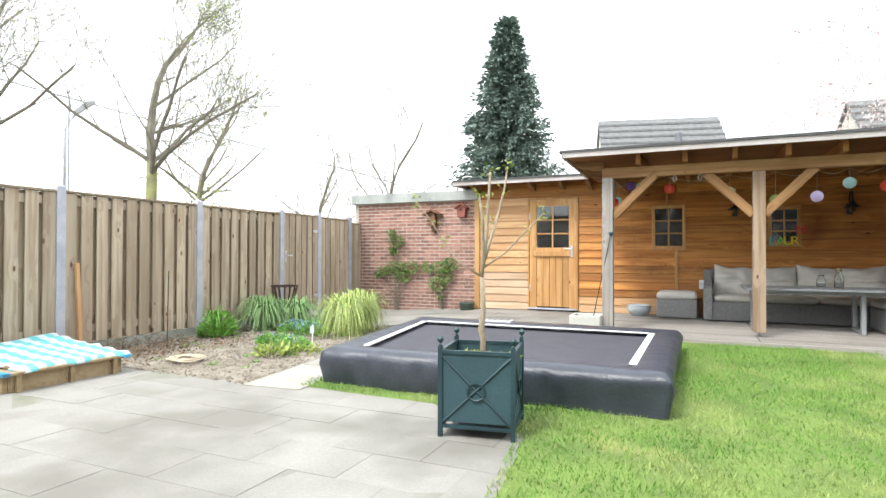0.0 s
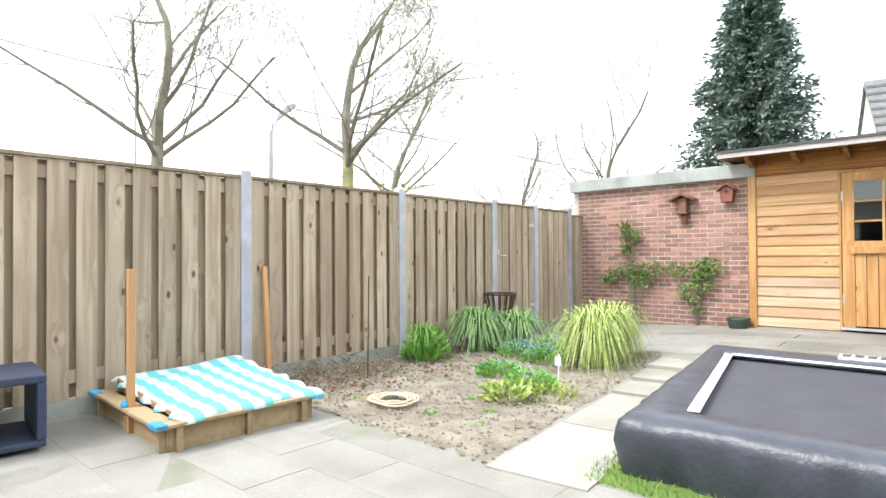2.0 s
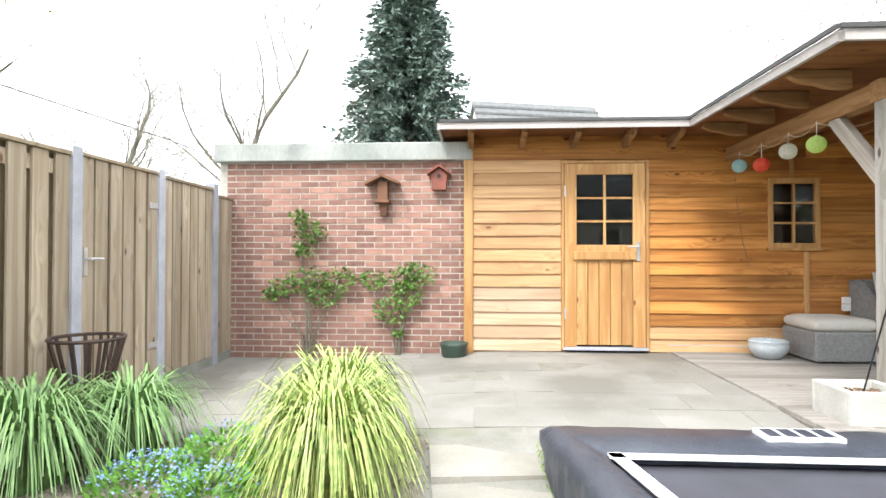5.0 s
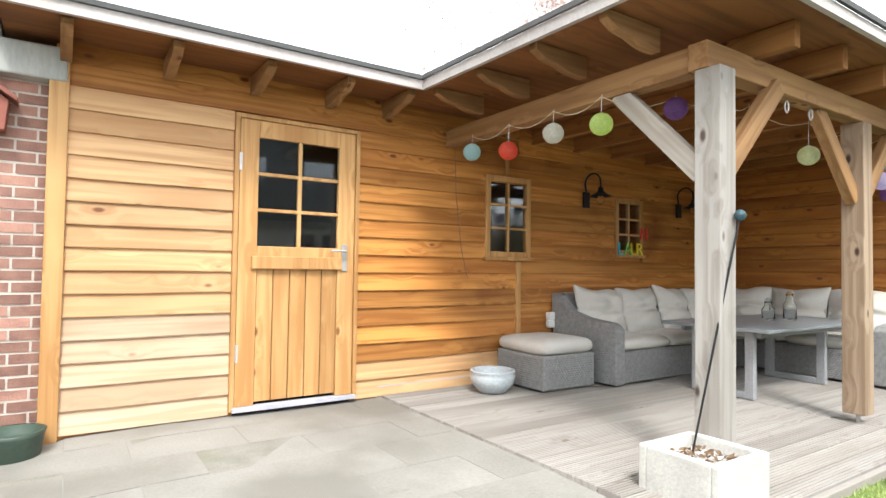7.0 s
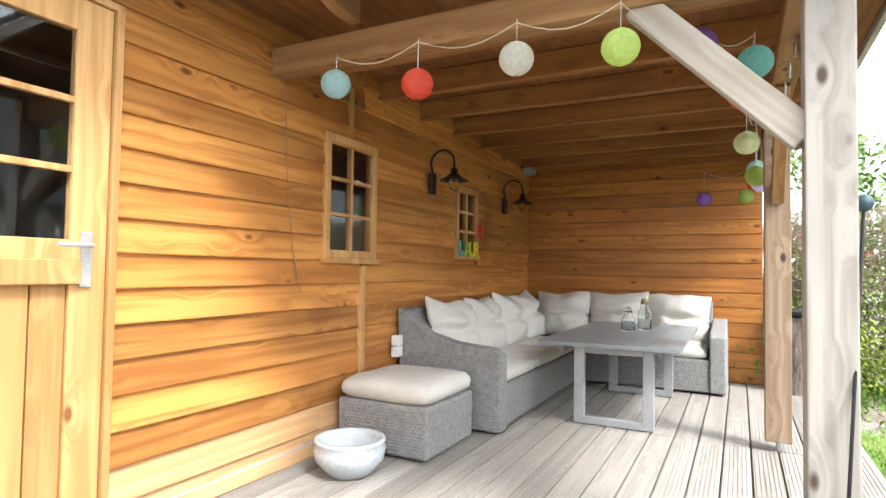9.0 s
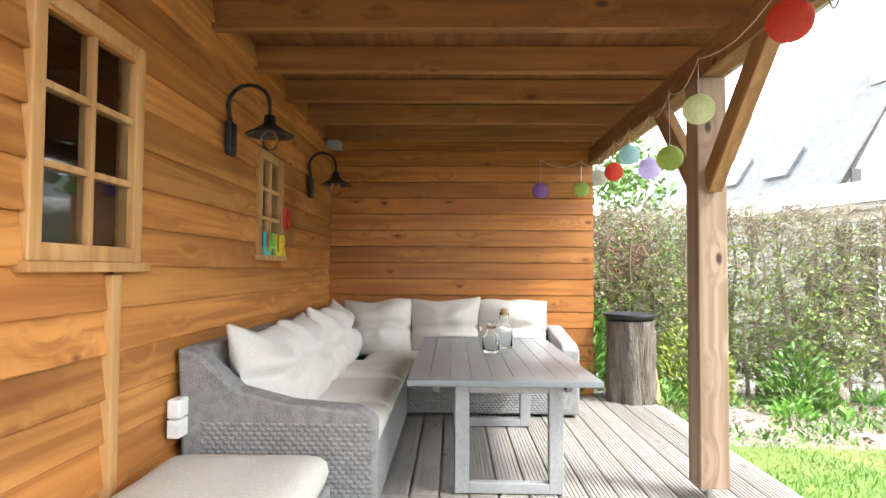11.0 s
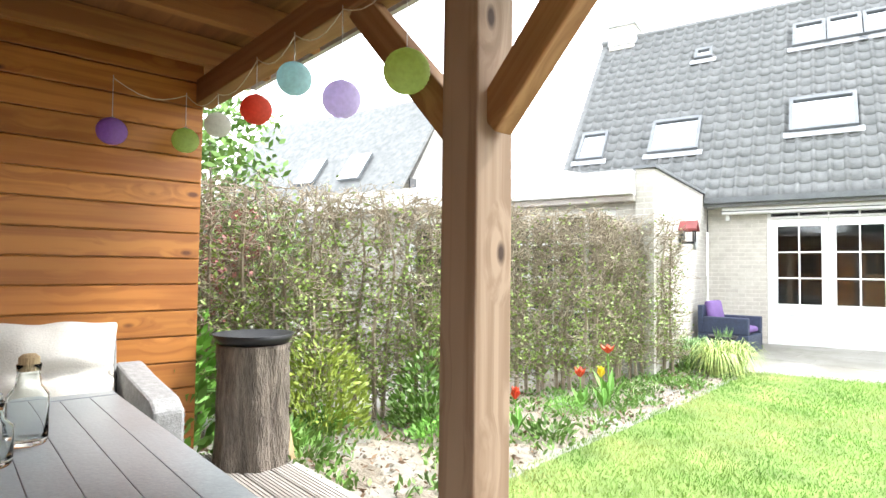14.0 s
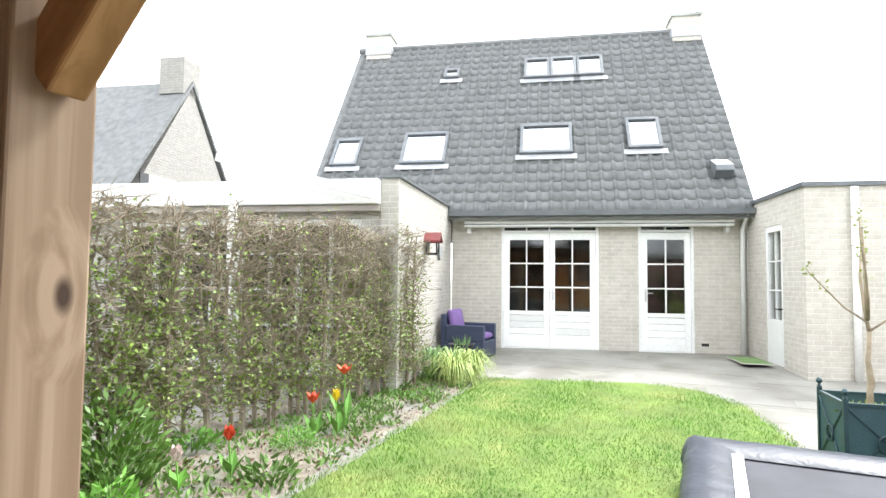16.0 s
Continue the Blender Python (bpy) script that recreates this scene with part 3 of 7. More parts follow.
struct("shed_plinth", Build().box(-0.65, YS - 0.012, 0.0, 4.04, YS + 0.01, 0.2), CONC, "grey concrete base strip under the boards", "trim")

roof_b = Build()
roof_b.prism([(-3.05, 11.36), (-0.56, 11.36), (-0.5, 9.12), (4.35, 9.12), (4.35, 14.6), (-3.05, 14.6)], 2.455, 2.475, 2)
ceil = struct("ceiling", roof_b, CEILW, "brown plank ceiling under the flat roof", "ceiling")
struct("roof", Build().prism([(-3.06, 11.35), (-0.57, 11.35), (-0.51, 9.11), (4.36, 9.11), (4.36, 14.6), (-3.06, 14.6)], 2.479, 2.51, 2), FELT, "flat felt roof of shed and canopy", "roof")
fas = Build()


def strip(b, p, q, z0, z1, t):
    d = (Vector(q) - Vector(p)).normalized()
    n = Vector((d.y, -d.x)) * t
    c = [Vector(p), Vector(q), Vector(q) + n, Vector(p) + n]
    b.prism([(v.x, v.y) for v in c], z0, z1, 2)


for p, q in (((-3.06, 11.35), (-0.57, 11.35)), ((-0.57, 11.35), (-0.51, 9.11)), ((-0.51, 9.11), (4.36, 9.11)), ((4.36, 9.11), (4.36, 14.6)), ((-3.06, 14.6), (-3.06, 11.35))):
    strip(fas, p, q, 2.425, 2.49, 0.03)
struct("roof_trim", fas, FASC, "pale weathered trim board round the roof", "trim")
fas2 = Build()
for p, q in (((-3.07, 11.32), (-0.6, 11.32)), ((-0.6, 11.32), (-0.545, 9.08)), ((-0.545, 9.08), (4.39, 9.08))):
    strip(fas2, p, q, 2.492, 2.522, 0.02)
struct("roof_edge", fas2, FELT, "dark aluminium roof edge profile", "trim")

# ceiling joists and rounded rafter tails
ji = Build().box(-0.03, 9.25, 2.312, 0.03, YS, 2.452)
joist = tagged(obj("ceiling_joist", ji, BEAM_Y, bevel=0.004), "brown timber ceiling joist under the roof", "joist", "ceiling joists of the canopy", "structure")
joist.matrix_basis = pose(0.42, 0, 0)
for k in range(1, 7):
    copy_thing(joist, pose(0.42 + 0.56 * k, 0, 0))
tail = Build()
arc = [(0.0, 0.0), (0.0, 0.13), (-0.42, 0.13), (-0.42, 0.09), (-0.34, 0.05), (-0.24, 0.035), (-0.16, 0.01), (-0.08, 0.0)]
tail.prism(arc, -0.03, 0.03, 1)
tl = tagged(obj("rafter_tail", tail, BEAM_X, bevel=0.003), "brown rounded rafter end under the eave", "rafter", "rafter ends under the eaves", "structure")
tl.matrix_basis = pose(-0.07, 9.75, 2.32)
for k in range(1, 4):
    copy_thing(tl, pose(-0.07, 9.75 + 0.52 * k, 2.32))
for x in (-2.75, -2.2, -1.65, -1.1, -0.62):
    copy_thing(tl, pose(x, YS - 0.01, 2.32, 0, 0, 90))


def timber(name, a, b, w, h, m, label, category, parent=None):
    """A beam of section w x h from a to b."""
    a, b = Vector(a), Vector(b)
    d = b - a
    o = Build().box(0, -w / 2, -h / 2, d.length, w / 2, h / 2)
    x = d.normalized()
    y = Vector((0, 0, 1)).cross(x)
    y = y.normalized() if y.length > 1e-4 else Vector((0, 1, 0))
    z = x.cross(y)
    M = Matrix((x, y, z)).transposed().to_4x4()
    M.translation = a
    ob = obj(name, o, m, bevel=0.006, at=M)
    return tagged(ob, label, category, "", "structure")


PA, PB = (0.015, 9.46), (1.81, 9.515)
timber("front_beam", (-0.06, 9.51, 2.24), (4.1, 9.51, 2.24), 0.11, 0.14, BEAM_X, "long brown timber beam carrying the canopy front", "beam")
timber("side_beam", (0.02, 9.572, 2.24), (0.02, YS, 2.24), 0.11, 0.14, BEAM_X, "brown timber beam carrying the canopy side", "beam")
for n_, (px, py), z0, pm in (("canopy_post", PA, 0.1, POSTW), ("canopy_post", PB, 0.19, POSTB)):
    struct(n_, Build().box(px - 0.07, py - 0.07, z0, px + 0.07, py + 0.07, 2.168), pm, "square greyed timber post of the canopy", "post", bevel=0.006)
struct("post_pin", Build().tube([(PB[0], PB[1], 0.125), (PB[0], PB[1], 0.2)], 0.014, 8), STEEL, "steel pin foot under the timber post", "post foot")


def brace(p, dx, dy):
    a = Vector((p[0] + dx * 0.06, p[1] + dy * 0.06, 1.64))
    b = Vector((p[0] + dx * 0.6, p[1] + dy * 0.6, 2.19))
    timber("brace", a, b, 0.065, 0.11, BEAM_X if dx else POSTX, "slanting timber brace between post and beam", "brace")


brace(PA, 1, 0)
brace(PA, 0, 1)
brace(PB, 1, 0)
brace(PB, -1, 0)

# shed door
door = thing("shed_door", "closed larch stable-style shed door with six panes", "door", pose(-1.74, YS - 0.03, 0.17))
W, H = 0.86, 1.98
obj("frame", Build().box(0, 0, 0, 0.13, 0.045, H).box(W - 0.13, 0, 0, W, 0.045, H).box(0.13, 0, H - 0.12, W - 0.13, 0.045, H).box(0.13, 0, 0.95, W - 0.13, 0.045, 1.1), LARCH_Z, door, bevel=0.004)
pl = obj("plank", Build().box(0.003, 0.012, 0.02, 0.117, 0.04, 0.948), LARCH_Z, door, bevel=0.004, at=pose(0.13, 0, 0))
for k in range(1, 5):
    o = new("plank", pl.data)
    o.parent, o.matrix_basis = door, pose(0.13 + 0.12 * k, 0, 0)
    md = o.modifiers.new("bevel", "BEVEL")
    md.width = 0.004
obj("sill_rail", Build().box(0.09, -0.025, 0.94, W - 0.1, 0.0, 1.03), LARCH_Z, door, bevel=0.006)
bars = Build().box(W / 2 - 0.014, 0.005, 1.1, W / 2 + 0.014, 0.035, H - 0.12)
for z in (1.353, 1.606):
    bars.box(0.13, 0.006, z - 0.012, W - 0.13, 0.034, z + 0.012)
obj("glazing_bar", bars, LARCH_Z, door, bevel=0.003)
g = obj("pane", Build().box(0.13, 0.018, 1.1, W - 0.13, 0.022, H - 0.12), PANE, door)
g.visible_shadow = False
h = obj("handle", Build().box(W - 0.1, -0.012, 0.93, W - 0.06, -0.002, 1.13).tube([(W - 0.08, -0.01, 1.08), (W - 0.08, -0.05, 1.08), (W - 0.2, -0.05, 1.08)], 0.009, 8), STEEL, door)
tagged(h, "brushed steel lever handle")
obj("hinge", Build().box(-0.015, -0.006, 0.3, 0.015, 0.004, 0.42).box(-0.015, -0.006, 1.62, 0.015, 0.004, 1.74), STEEL, door)
obj("threshold", Build().box(-0.02, -0.04, -0.03, W + 0.02, 0.04, -0.002), CONC, door)
struct("door_casing", Build().box(-1.775, YS - 0.045, 0.14, -1.745, YS + 0.01, 2.18).box(-0.875, YS - 0.045, 0.14, -0.845, YS + 0.01, 2.18).box(-1.745, YS - 0.045, 2.152, -0.875, YS + 0.01, 2.18), LARCH_Z, "narrow larch casing round the shed door", "trim", bevel=0.003)


def shed_window(x0, x1, z0, z1):
    w = thing("shed_window", "small six-pane larch-framed shed window", "window", pose(x0, YS - 0.03, z0), "shed windows")
    a, c, f = x1 - x0, z1 - z0, 0.05
    obj("frame", Build().box(0, 0, 0, f, 0.06, c).box(a - f, 0, 0, a, 0.06, c).box(f, 0, 0, a - f, 0.06, f).box(f, 0, c - f, a - f, 0.06, c), LARCH_Z, w, bevel=0.004)
    bb = Build().box(a / 2 - 0.011, 0.01, f, a / 2 + 0.011, 0.05, c - f)
    for k in (1, 2):
        z = f + (c - 2 * f) * k / 3
        bb.box(f, 0.011, z - 0.01, a - f, 0.049, z + 0.01)
    obj("glazing_bar", bb, LARCH_Z, w)
    p = obj("pane", Build().box(f, 0.028, f, a - f, 0.032, c - f), PANE, w)
    p.visible_shadow = False
    obj("sill", Build().box(-0.02, -0.02, -0.03, a + 0.02, 0.03, 0.0), LARCH_Z, w, bevel=0.003)
    w["kind"] = "structure"


shed_window(0.4, 0.93, 1.24, 1.98)
shed_window(2.13, 2.58, 1.3, 1.9)
struct("corner_board", Build().box(-2.83, YS - 0.04, 0.05, -2.73, YS + 0.03, 2.36), LARCH_Z, "upright larch corner board of the shed", "trim", bevel=0.004)
struct("wall_batten", Build().box(0.76, YS - 0.035, 0.2, 0.81, YS - 0.002, 1.2), LARCH_Z, "upright batten over the board joint", "trim", bevel=0.003)
struct("wall_batten", Build().box(0.62, YS - 0.03, 1.99, 0.66, YS - 0.002, 2.3), LARCH_Z, "short upright batten above the window", "trim", bevel=0.003)

# overlapping boards, each a piece
BOARD = [(0.0, 0.0), (-0.03, 0.0), (-0.032, 0.005), (-0.013, 0.142), (0.0, 0.142)]
FLAT = [(0.0, 0.0), (-0.018, 0.0), (-0.02, 0.005), (-0.017, 0.132), (-0.012, 0.137), (0.0, 0.137)]
board_cache = {}


def board(length, m, parent, at, prof=BOARD, kind=0):
    """A sawn board whose lower edge wavers a little along its length."""
    key = (round(length, 3), m.name, kind)
    if key not in board_cache:
        b, n, p = Build(), 7 if length > 0.6 else 3, len(prof)
        for i in range(n + 1):
            x = length * i / n
            dip = 0.005 * noise.noise((x * 1.7 + kind * 9.1, kind * 3.7, length))
            for q, (y, z) in enumerate(prof):
                b.v.append((x, y, z + (dip if q in (1, 2) else 0)))
        for i in range(n):
            for q in range(p):
                r = (q + 1) % p
                b.f.append((i * p + q, i * p + r, (i + 1) * p + r, (i + 1) * p + q))
        b.f += [tuple(range(p)), tuple(n * p + q for q in reversed(range(p)))]
        me = b.mesh("board")
        me.materials.append(m)
        board_cache[key] = me
    o = new("board", board_cache[key])
    o.parent, o.matrix_basis = parent, at
    return o


HOLES = ((0.4, 0.93, 1.2, 1.98), (2.13, 2.58, 1.27, 1.9))
for r in range(17):
    z = 0.12 + 0.1385 * r
    for a, c in ((-2.73, -1.777), (-0.843, 4.058)):
        if z > 2.14:
            a, c = (-2.73, 0.79) if a < -2 else (0.79, 4.058)
        cuts = [(a, c)]
        for h0, h1, hz0, hz1 in HOLES:
            if a < h0 < c and z + 0.06 > hz0 - 0.02 and z + 0.09 < hz1:
                cuts = [(p, q) for s, e in cuts for p, q in (((s, h0 - 0.002), (h1 + 0.002, e)) if s < h0 < e else ((s, e),))]
        if a > -1 and z < 1.2:
            cuts = [(p, q) for s, e in cuts for p, q in (((s, 0.76), (0.81, e)) if s < 0.76 < e else ((s, e),))]
        for s, e in cuts:
            board(e - s, (WORN if r < 5 else LARCH_M) if e < -1.5 else LARCH_M if r < 2 else LARCH, wall_s, pose(s, YS + 0.011, z, rnd(-0.5, 0.5), 0, 0), BOARD, r % 5)
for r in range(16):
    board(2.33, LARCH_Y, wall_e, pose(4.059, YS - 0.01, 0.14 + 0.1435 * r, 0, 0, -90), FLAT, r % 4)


# terrace deck boards
deck = struct("deck", Build().box(-0.62, 9.08, -0.1, 4.2, YS - 0.02, 0.09), JOINT, "greyed grooved timber deck under the canopy", "deck")
db = Build().box(0, 0.004, 0.0, 2.4, 0.138, 0.03)
for k in range(6):
    db.box(0.0, 0.012 + 0.021 * k, 0.03, 2.4, 0.024 + 0.021 * k, 0.034)
dme = db.mesh("deck_board")
dme.materials.append(DECKW)
for r in range(19):
    for k in range(2):
        o = new("deck_board", dme)
        o.parent, o.matrix_basis = deck, pose(-0.62 + 2.41 * k, 9.08 + 0.1455 * r, 0.096)
struct("deck_edge", Build().box(-0.62, 9.04, -0.08, 4.2, 9.076, 0.12), DECKW, "greyed board along the deck front", "trim", bevel=0.004)

# ---- fence ----
XF = -5.5
YPOSTS = [-0.3, 1.68, 3.66, 5.63, 7.6, 9.39, 10.46, 11.5]
fpost = Build().box(-0.05, -0.05, -0.14, 0.05, 0.05, 1.9)
fpost.v += [(-0.05, -0.05, 1.9), (0.05, -0.05, 1.9), (0.05, 0.05, 1.9), (-0.05, 0.05, 1.9), (0, 0, 1.94)]
k0 = 8
fpost.f += [(k0, k0 + 1, k0 + 4 + 0), (k0 + 1, k0 + 2, k0 + 4), (k0 + 2, k0 + 3, k0 + 4), (k0 + 3, k0, k0 + 4)]
fp = tagged(obj("fence_post", fpost, CONC), "smooth blue-grey concrete fence post", "fence post", "concrete fence posts", "structure")
fp.matrix_basis = pose(XF, YPOSTS[0], 0)
for y in YPOSTS[1:]:
    copy_thing(fp, pose(XF, y, 0))
fb = Build().box(-0.009, 0.0, 0.0, 0.009, 0.136, 1.66)
fb_me = fb.mesh("fence_board")
fb_me.materials.append(FENCEW)
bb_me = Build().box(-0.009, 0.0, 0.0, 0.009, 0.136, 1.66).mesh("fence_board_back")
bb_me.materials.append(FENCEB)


def panel(y0, y1, n, top=1.86, gate=False):
    p = thing("garden_gate" if gate else "fence_panel", "closed vertical-board garden gate in the fence" if gate else "vertical pine boards fence panel, front and back overlapping", "gate" if gate else "fence", pose(XF, y0 + 0.055, 0), "" if gate else "pine fence panels", "structure")
    L = y1 - y0 - 0.11
    step = (L - 0.13) / (n - 1)
    s = top / 1.86
    for i in range(n):
        o = new("fence_board", fb_me)
        o.parent = p
        o.matrix_basis = pose(0.02, step * i + rnd(-0.006, 0.006), 0.09, 0, 0, rnd(-0.8, 0.8)) @ Matrix.Diagonal((1, 1, s * 1.047, 1))
        if i < n - 1:
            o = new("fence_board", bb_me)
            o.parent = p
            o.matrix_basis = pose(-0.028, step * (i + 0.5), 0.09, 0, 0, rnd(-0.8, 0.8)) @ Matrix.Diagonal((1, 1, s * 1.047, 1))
    rr = Build()
    for z in (0.2, top - 0.17):
        rr.box(-0.018, 0, z, 0.01, L, z + 0.095)
    obj("rail", rr, FENCEW, p)
    if not gate:
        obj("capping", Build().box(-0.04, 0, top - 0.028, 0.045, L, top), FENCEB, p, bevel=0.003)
        obj("gravel_board", Build().box(-0.025, -0.01, -0.14, 0.03, L + 0.01, 0.085), GRAVB, p)
    else:
        obj("capping", Build().box(-0.04, 0, 1.85, 0.045, L, 1.875), FENCEB, p, bevel=0.003)
        hh = obj("handle", Build().box(0.03, 0.03, 1.0, 0.037, 0.07, 1.2).tube([(0.034, 0.05, 1.12), (0.075, 0.05, 1.12), (0.08, 0.18, 1.12)], 0.009, 8), STEEL, p)
        tagged(hh, "steel lever handle")
        obj("hinge", Build().box(0.03, L - 0.12, 0.35, 0.038, L + 0.03, 0.4).box(0.03, L - 0.12, 1.55, 0.038, L + 0.03, 1.6), STEEL, p)


for a, c in zip(YPOSTS, YPOSTS[1:]):
    if a == 9.39:
        panel(a, c, 6, 1.88, True)
    else:
        panel(a, c, 10 if c - a > 1.9 else 9 if c - a > 1.7 else 6, 1.86)
panel(11.5, 12.0, 3, 1.8)

# ---- main house ----
HO = pose(0.29, -0.99, 0.0, 0, 0, 15.3)
house = thing("house", "pale brick house with steep grey tiled roof", "house", HO)
HW = 5.1
wallb = Build()
for u0, u1, z0, z1 in ((-0.02, 0.85, 0, 2.6), (0.85, 1.77, 2.32, 2.6), (1.77, 2.45, 0, 2.6), (2.45, 4.18, 2.32, 2.6), (4.18, HW, 0, 2.6)):
    wallb.box(u0, -0.25, z0 - 0.1 if z0 == 0 else z0, u1, 0, z1)
obj("wall", wallb, HBRICK, house)
# made-up box behind the doors, coloured dark for an unlit interior
obj("back_room", Build().box(0.1, -3.2, 0.0, 5.0, -3.15, 2.6).box(0.1, -3.2, 0.0, 0.15, -0.26, 2.6).box(4.95, -3.2, 0.0, 5.0, -0.26, 2.6).box(0.1, -3.2, 2.55, 5.0, -0.26, 2.6).box(0.1, -3.2, 0.0, 5.0, -0.26, 0.05), ROOMSHADE, house)
RV, RZ, EV, EZ = -2.95, 6.95, 0.36, 2.5
SL = math.hypot(RV - EV, RZ - EZ)
SA = math.degrees(math.atan2(RZ - EZ, EV - RV))


def roof_shell(u0, u1, parent):
    t = 0.12
    obj("roof", Build().prism([(EV, EZ), (RV, RZ), (2 * RV - EV, EZ), (2 * RV - EV, EZ - t), (RV, RZ - t), (EV, EZ - t)], u0, u1, 0), TILE, parent)


roof_shell(-0.05, 7.95, house)
for u0, u1, v0 in ((-0.02, 0.02, 0.0), (7.88, 7.93, -0.3)):
    obj("gable_wall", Build().prism([(v0, 0.0), (v0, 2.4), (RV, RZ - 0.2), (2 * RV, 2.4), (2 * RV, 0)], u0, u1, 0), HBRICK, house)
obj("gutter", Build().prism([(EV - 0.03, EZ - 0.07), (EV + 0.09, EZ - 0.06), (EV + 0.1, EZ + 0.03), (EV + 0.08, EZ + 0.03), (EV + 0.07, EZ - 0.03), (EV - 0.03, EZ - 0.03)], -0.12, HW, 0), GUTTER, house)
obj("fascia", Build().box(-0.02, 0.002, 2.38, HW, 0.12, 2.44), WHITE, house)
obj("downpipe", Build().tube([(0.08, 0.34, 2.46), (0.08, 0.3, 2.4), (0.08, 0.07, 2.2), (0.08, 0.06, 0.05)], 0.04, 10), WHITE, house, smooth=True)
for u, z in ((4.4, 0.17), (0.62, 0.2)):
    obj("air_brick", Build().box(u, -0.01, z, u + 0.12, 0.006, z + 0.05), BLACKM, house)
awn = thing("awning", "closed white awning cassette above the doors", "awning", HO)
obj("cassette", Build().prism([(0.125, 2.4), (0.22, 2.4), (0.24, 2.36), (0.235, 2.27), (0.2, 2.25), (0.125, 2.3)], 0.25, 4.85, 0), WHITE, awn, bevel=0.004)
obj("fabric_line", Build().box(0.25, 0.238, 2.3, 4.85, 0.243, 2.315), DARKF, awn)
for u in (0.3, 4.74):
    obj("bracket", Build().box(u, 0.0, 2.16, u + 0.06, 0.13, 2.34), WHITE, awn)


def leaf_door(name, u0, u1, label, leaves, at):
    d = thing(name, label, "door", at)
    w = u1 - u0
    z0, z1, zt = 0.09, 2.17, 2.3
    obj("frame", Build().box(u0, -0.09, z0, u0 + 0.05, 0.012, zt).box(u1 - 0.05, -0.09, z0, u1, 0.012, zt).box(u0 + 0.05, -0.09, z1, u1 - 0.05, 0.012, z1 + 0.04).box(u0 + 0.05, -0.09, zt - 0.03, u1 - 0.05, 0.012, zt).box(u0, -0.09, z0 - 0.06, u1, 0.03, z0), WHITE, d, bevel=0.004)
    n = 2 * leaves
    tb = Build()
    for k in range(1, n):
        x = u0 + 0.05 + (w - 0.1) * k / n
        tb.box(x - 0.012, -0.05, z1 + 0.04, x + 0.012, 0.0, zt - 0.03)
    obj("transom_bar", tb, WHITE, d)
    p = obj("pane", Build().box(u0 + 0.05, -0.045, z1 + 0.04, u1 - 0.05, -0.04, zt - 0.03), PANE, d)
    p.visible_shadow = False
    lw = (w - 0.1) / leaves
    for i in range(leaves):
        a = u0 + 0.05 + lw * i
        s = 0.1
        b = Build().box(a + 0.003, -0.06, z0 + 0.01, a + s, 0.0, z1 - 0.005).box(a + lw - s, -0.06, z0 + 0.01, a + lw - 0.003, 0.0, z1 - 0.005)
        b.box(a + s, -0.06, z1 - 0.13, a + lw - s, 0.0, z1 - 0.005).box(a + s, -0.06, z0 + 0.01, a + lw - s, 0.0, z0 + 0.12)
        b.box(a + s, -0.06, 0.68, a + lw - s, 0.0, 0.75)
        b.box(a + lw / 2 - 0.012, -0.045, 0.75, a + lw / 2 + 0.012, -0.005, z1 - 0.13)
        for k in (1, 2):
            z = 0.75 + (z1 - 0.13 - 0.75) * k / 3
            b.box(a + s, -0.044, z - 0.012, a + lw - s, -0.006, z + 0.012)
        obj("leaf", b, WHITE, d, bevel=0.003)
        for k in range(4):
            obj("panel_board", Build().box(a + s, -0.05, z0 + 0.121 + 0.1175 * k, a + lw - s, -0.012, z0 + 0.233 + 0.1175 * k), WHITE, d, bevel=0.006)
        p = obj("pane", Build().box(a + s, -0.03, 0.75, a + lw - s, -0.025, z1 - 0.13), PANE, d)
        p.visible_shadow = False
    obj("handle", Build().box(u0 + 0.05 + lw - 0.075 if leaves == 2 else u1 - 0.13, 0.0, 0.95, u0 + 0.05 + lw - 0.045 if leaves == 2 else u1 - 0.1, 0.012, 1.17).tube([(u0 + lw - 0.01 if leaves == 2 else u1 - 0.115, 0.01, 1.1), (u0 + lw - 0.01 if leaves == 2 else u1 - 0.115, 0.05, 1.1), (u0 + lw + 0.1 if leaves == 2 else u1 - 0.23, 0.05, 1.1)], 0.01, 8), STEEL, d)
    d["kind"] = "structure"
    return d


leaf_door("french_doors", 2.45, 4.18, "closed white double doors with six-pane glazing", 2, HO)
leaf_door("garden_door", 0.85, 1.77, "closed white single glazed garden door", 1, HO)


def roof_point(u, s, lift=0.0):
    """Pose on the roof slope, s metres up from the eave."""
    return HO @ pose(u, EV, EZ) @ pose(0, 0, 0, -SA, 0, 0) @ pose(0, -s, lift)


def skylight(u0, u1, z0, z1, group="roof windows"):
    s0, s1 = (z0 - EZ) / math.sin(radians(SA)), (z1 - EZ) / math.sin(radians(SA))
    o = thing("roof_window", "closed roof window reflecting white sky", "roof window", roof_point(u0, s0, 0.05), group)
    a, c = u1 - u0, s1 - s0
    obj("frame", Build().box(0, -c, 0, 0.06, 0, 0.09).box(a - 0.06, -c, 0, a, 0, 0.09).box(0.06, -0.07, 0, a - 0.06, 0, 0.09).box(0.06, -c, 0, a - 0.06, -c + 0.08, 0.1), GUTTER, o, bevel=0.004)
    obj("pane", Build().box(0.06, -c + 0.08, 0.055, a - 0.06, -0.07, 0.06), SKYGLASS, o)
    obj("apron", Build().box(-0.08, 0.0, 0.01, a + 0.08, 0.13, 0.03), LEAD, o)


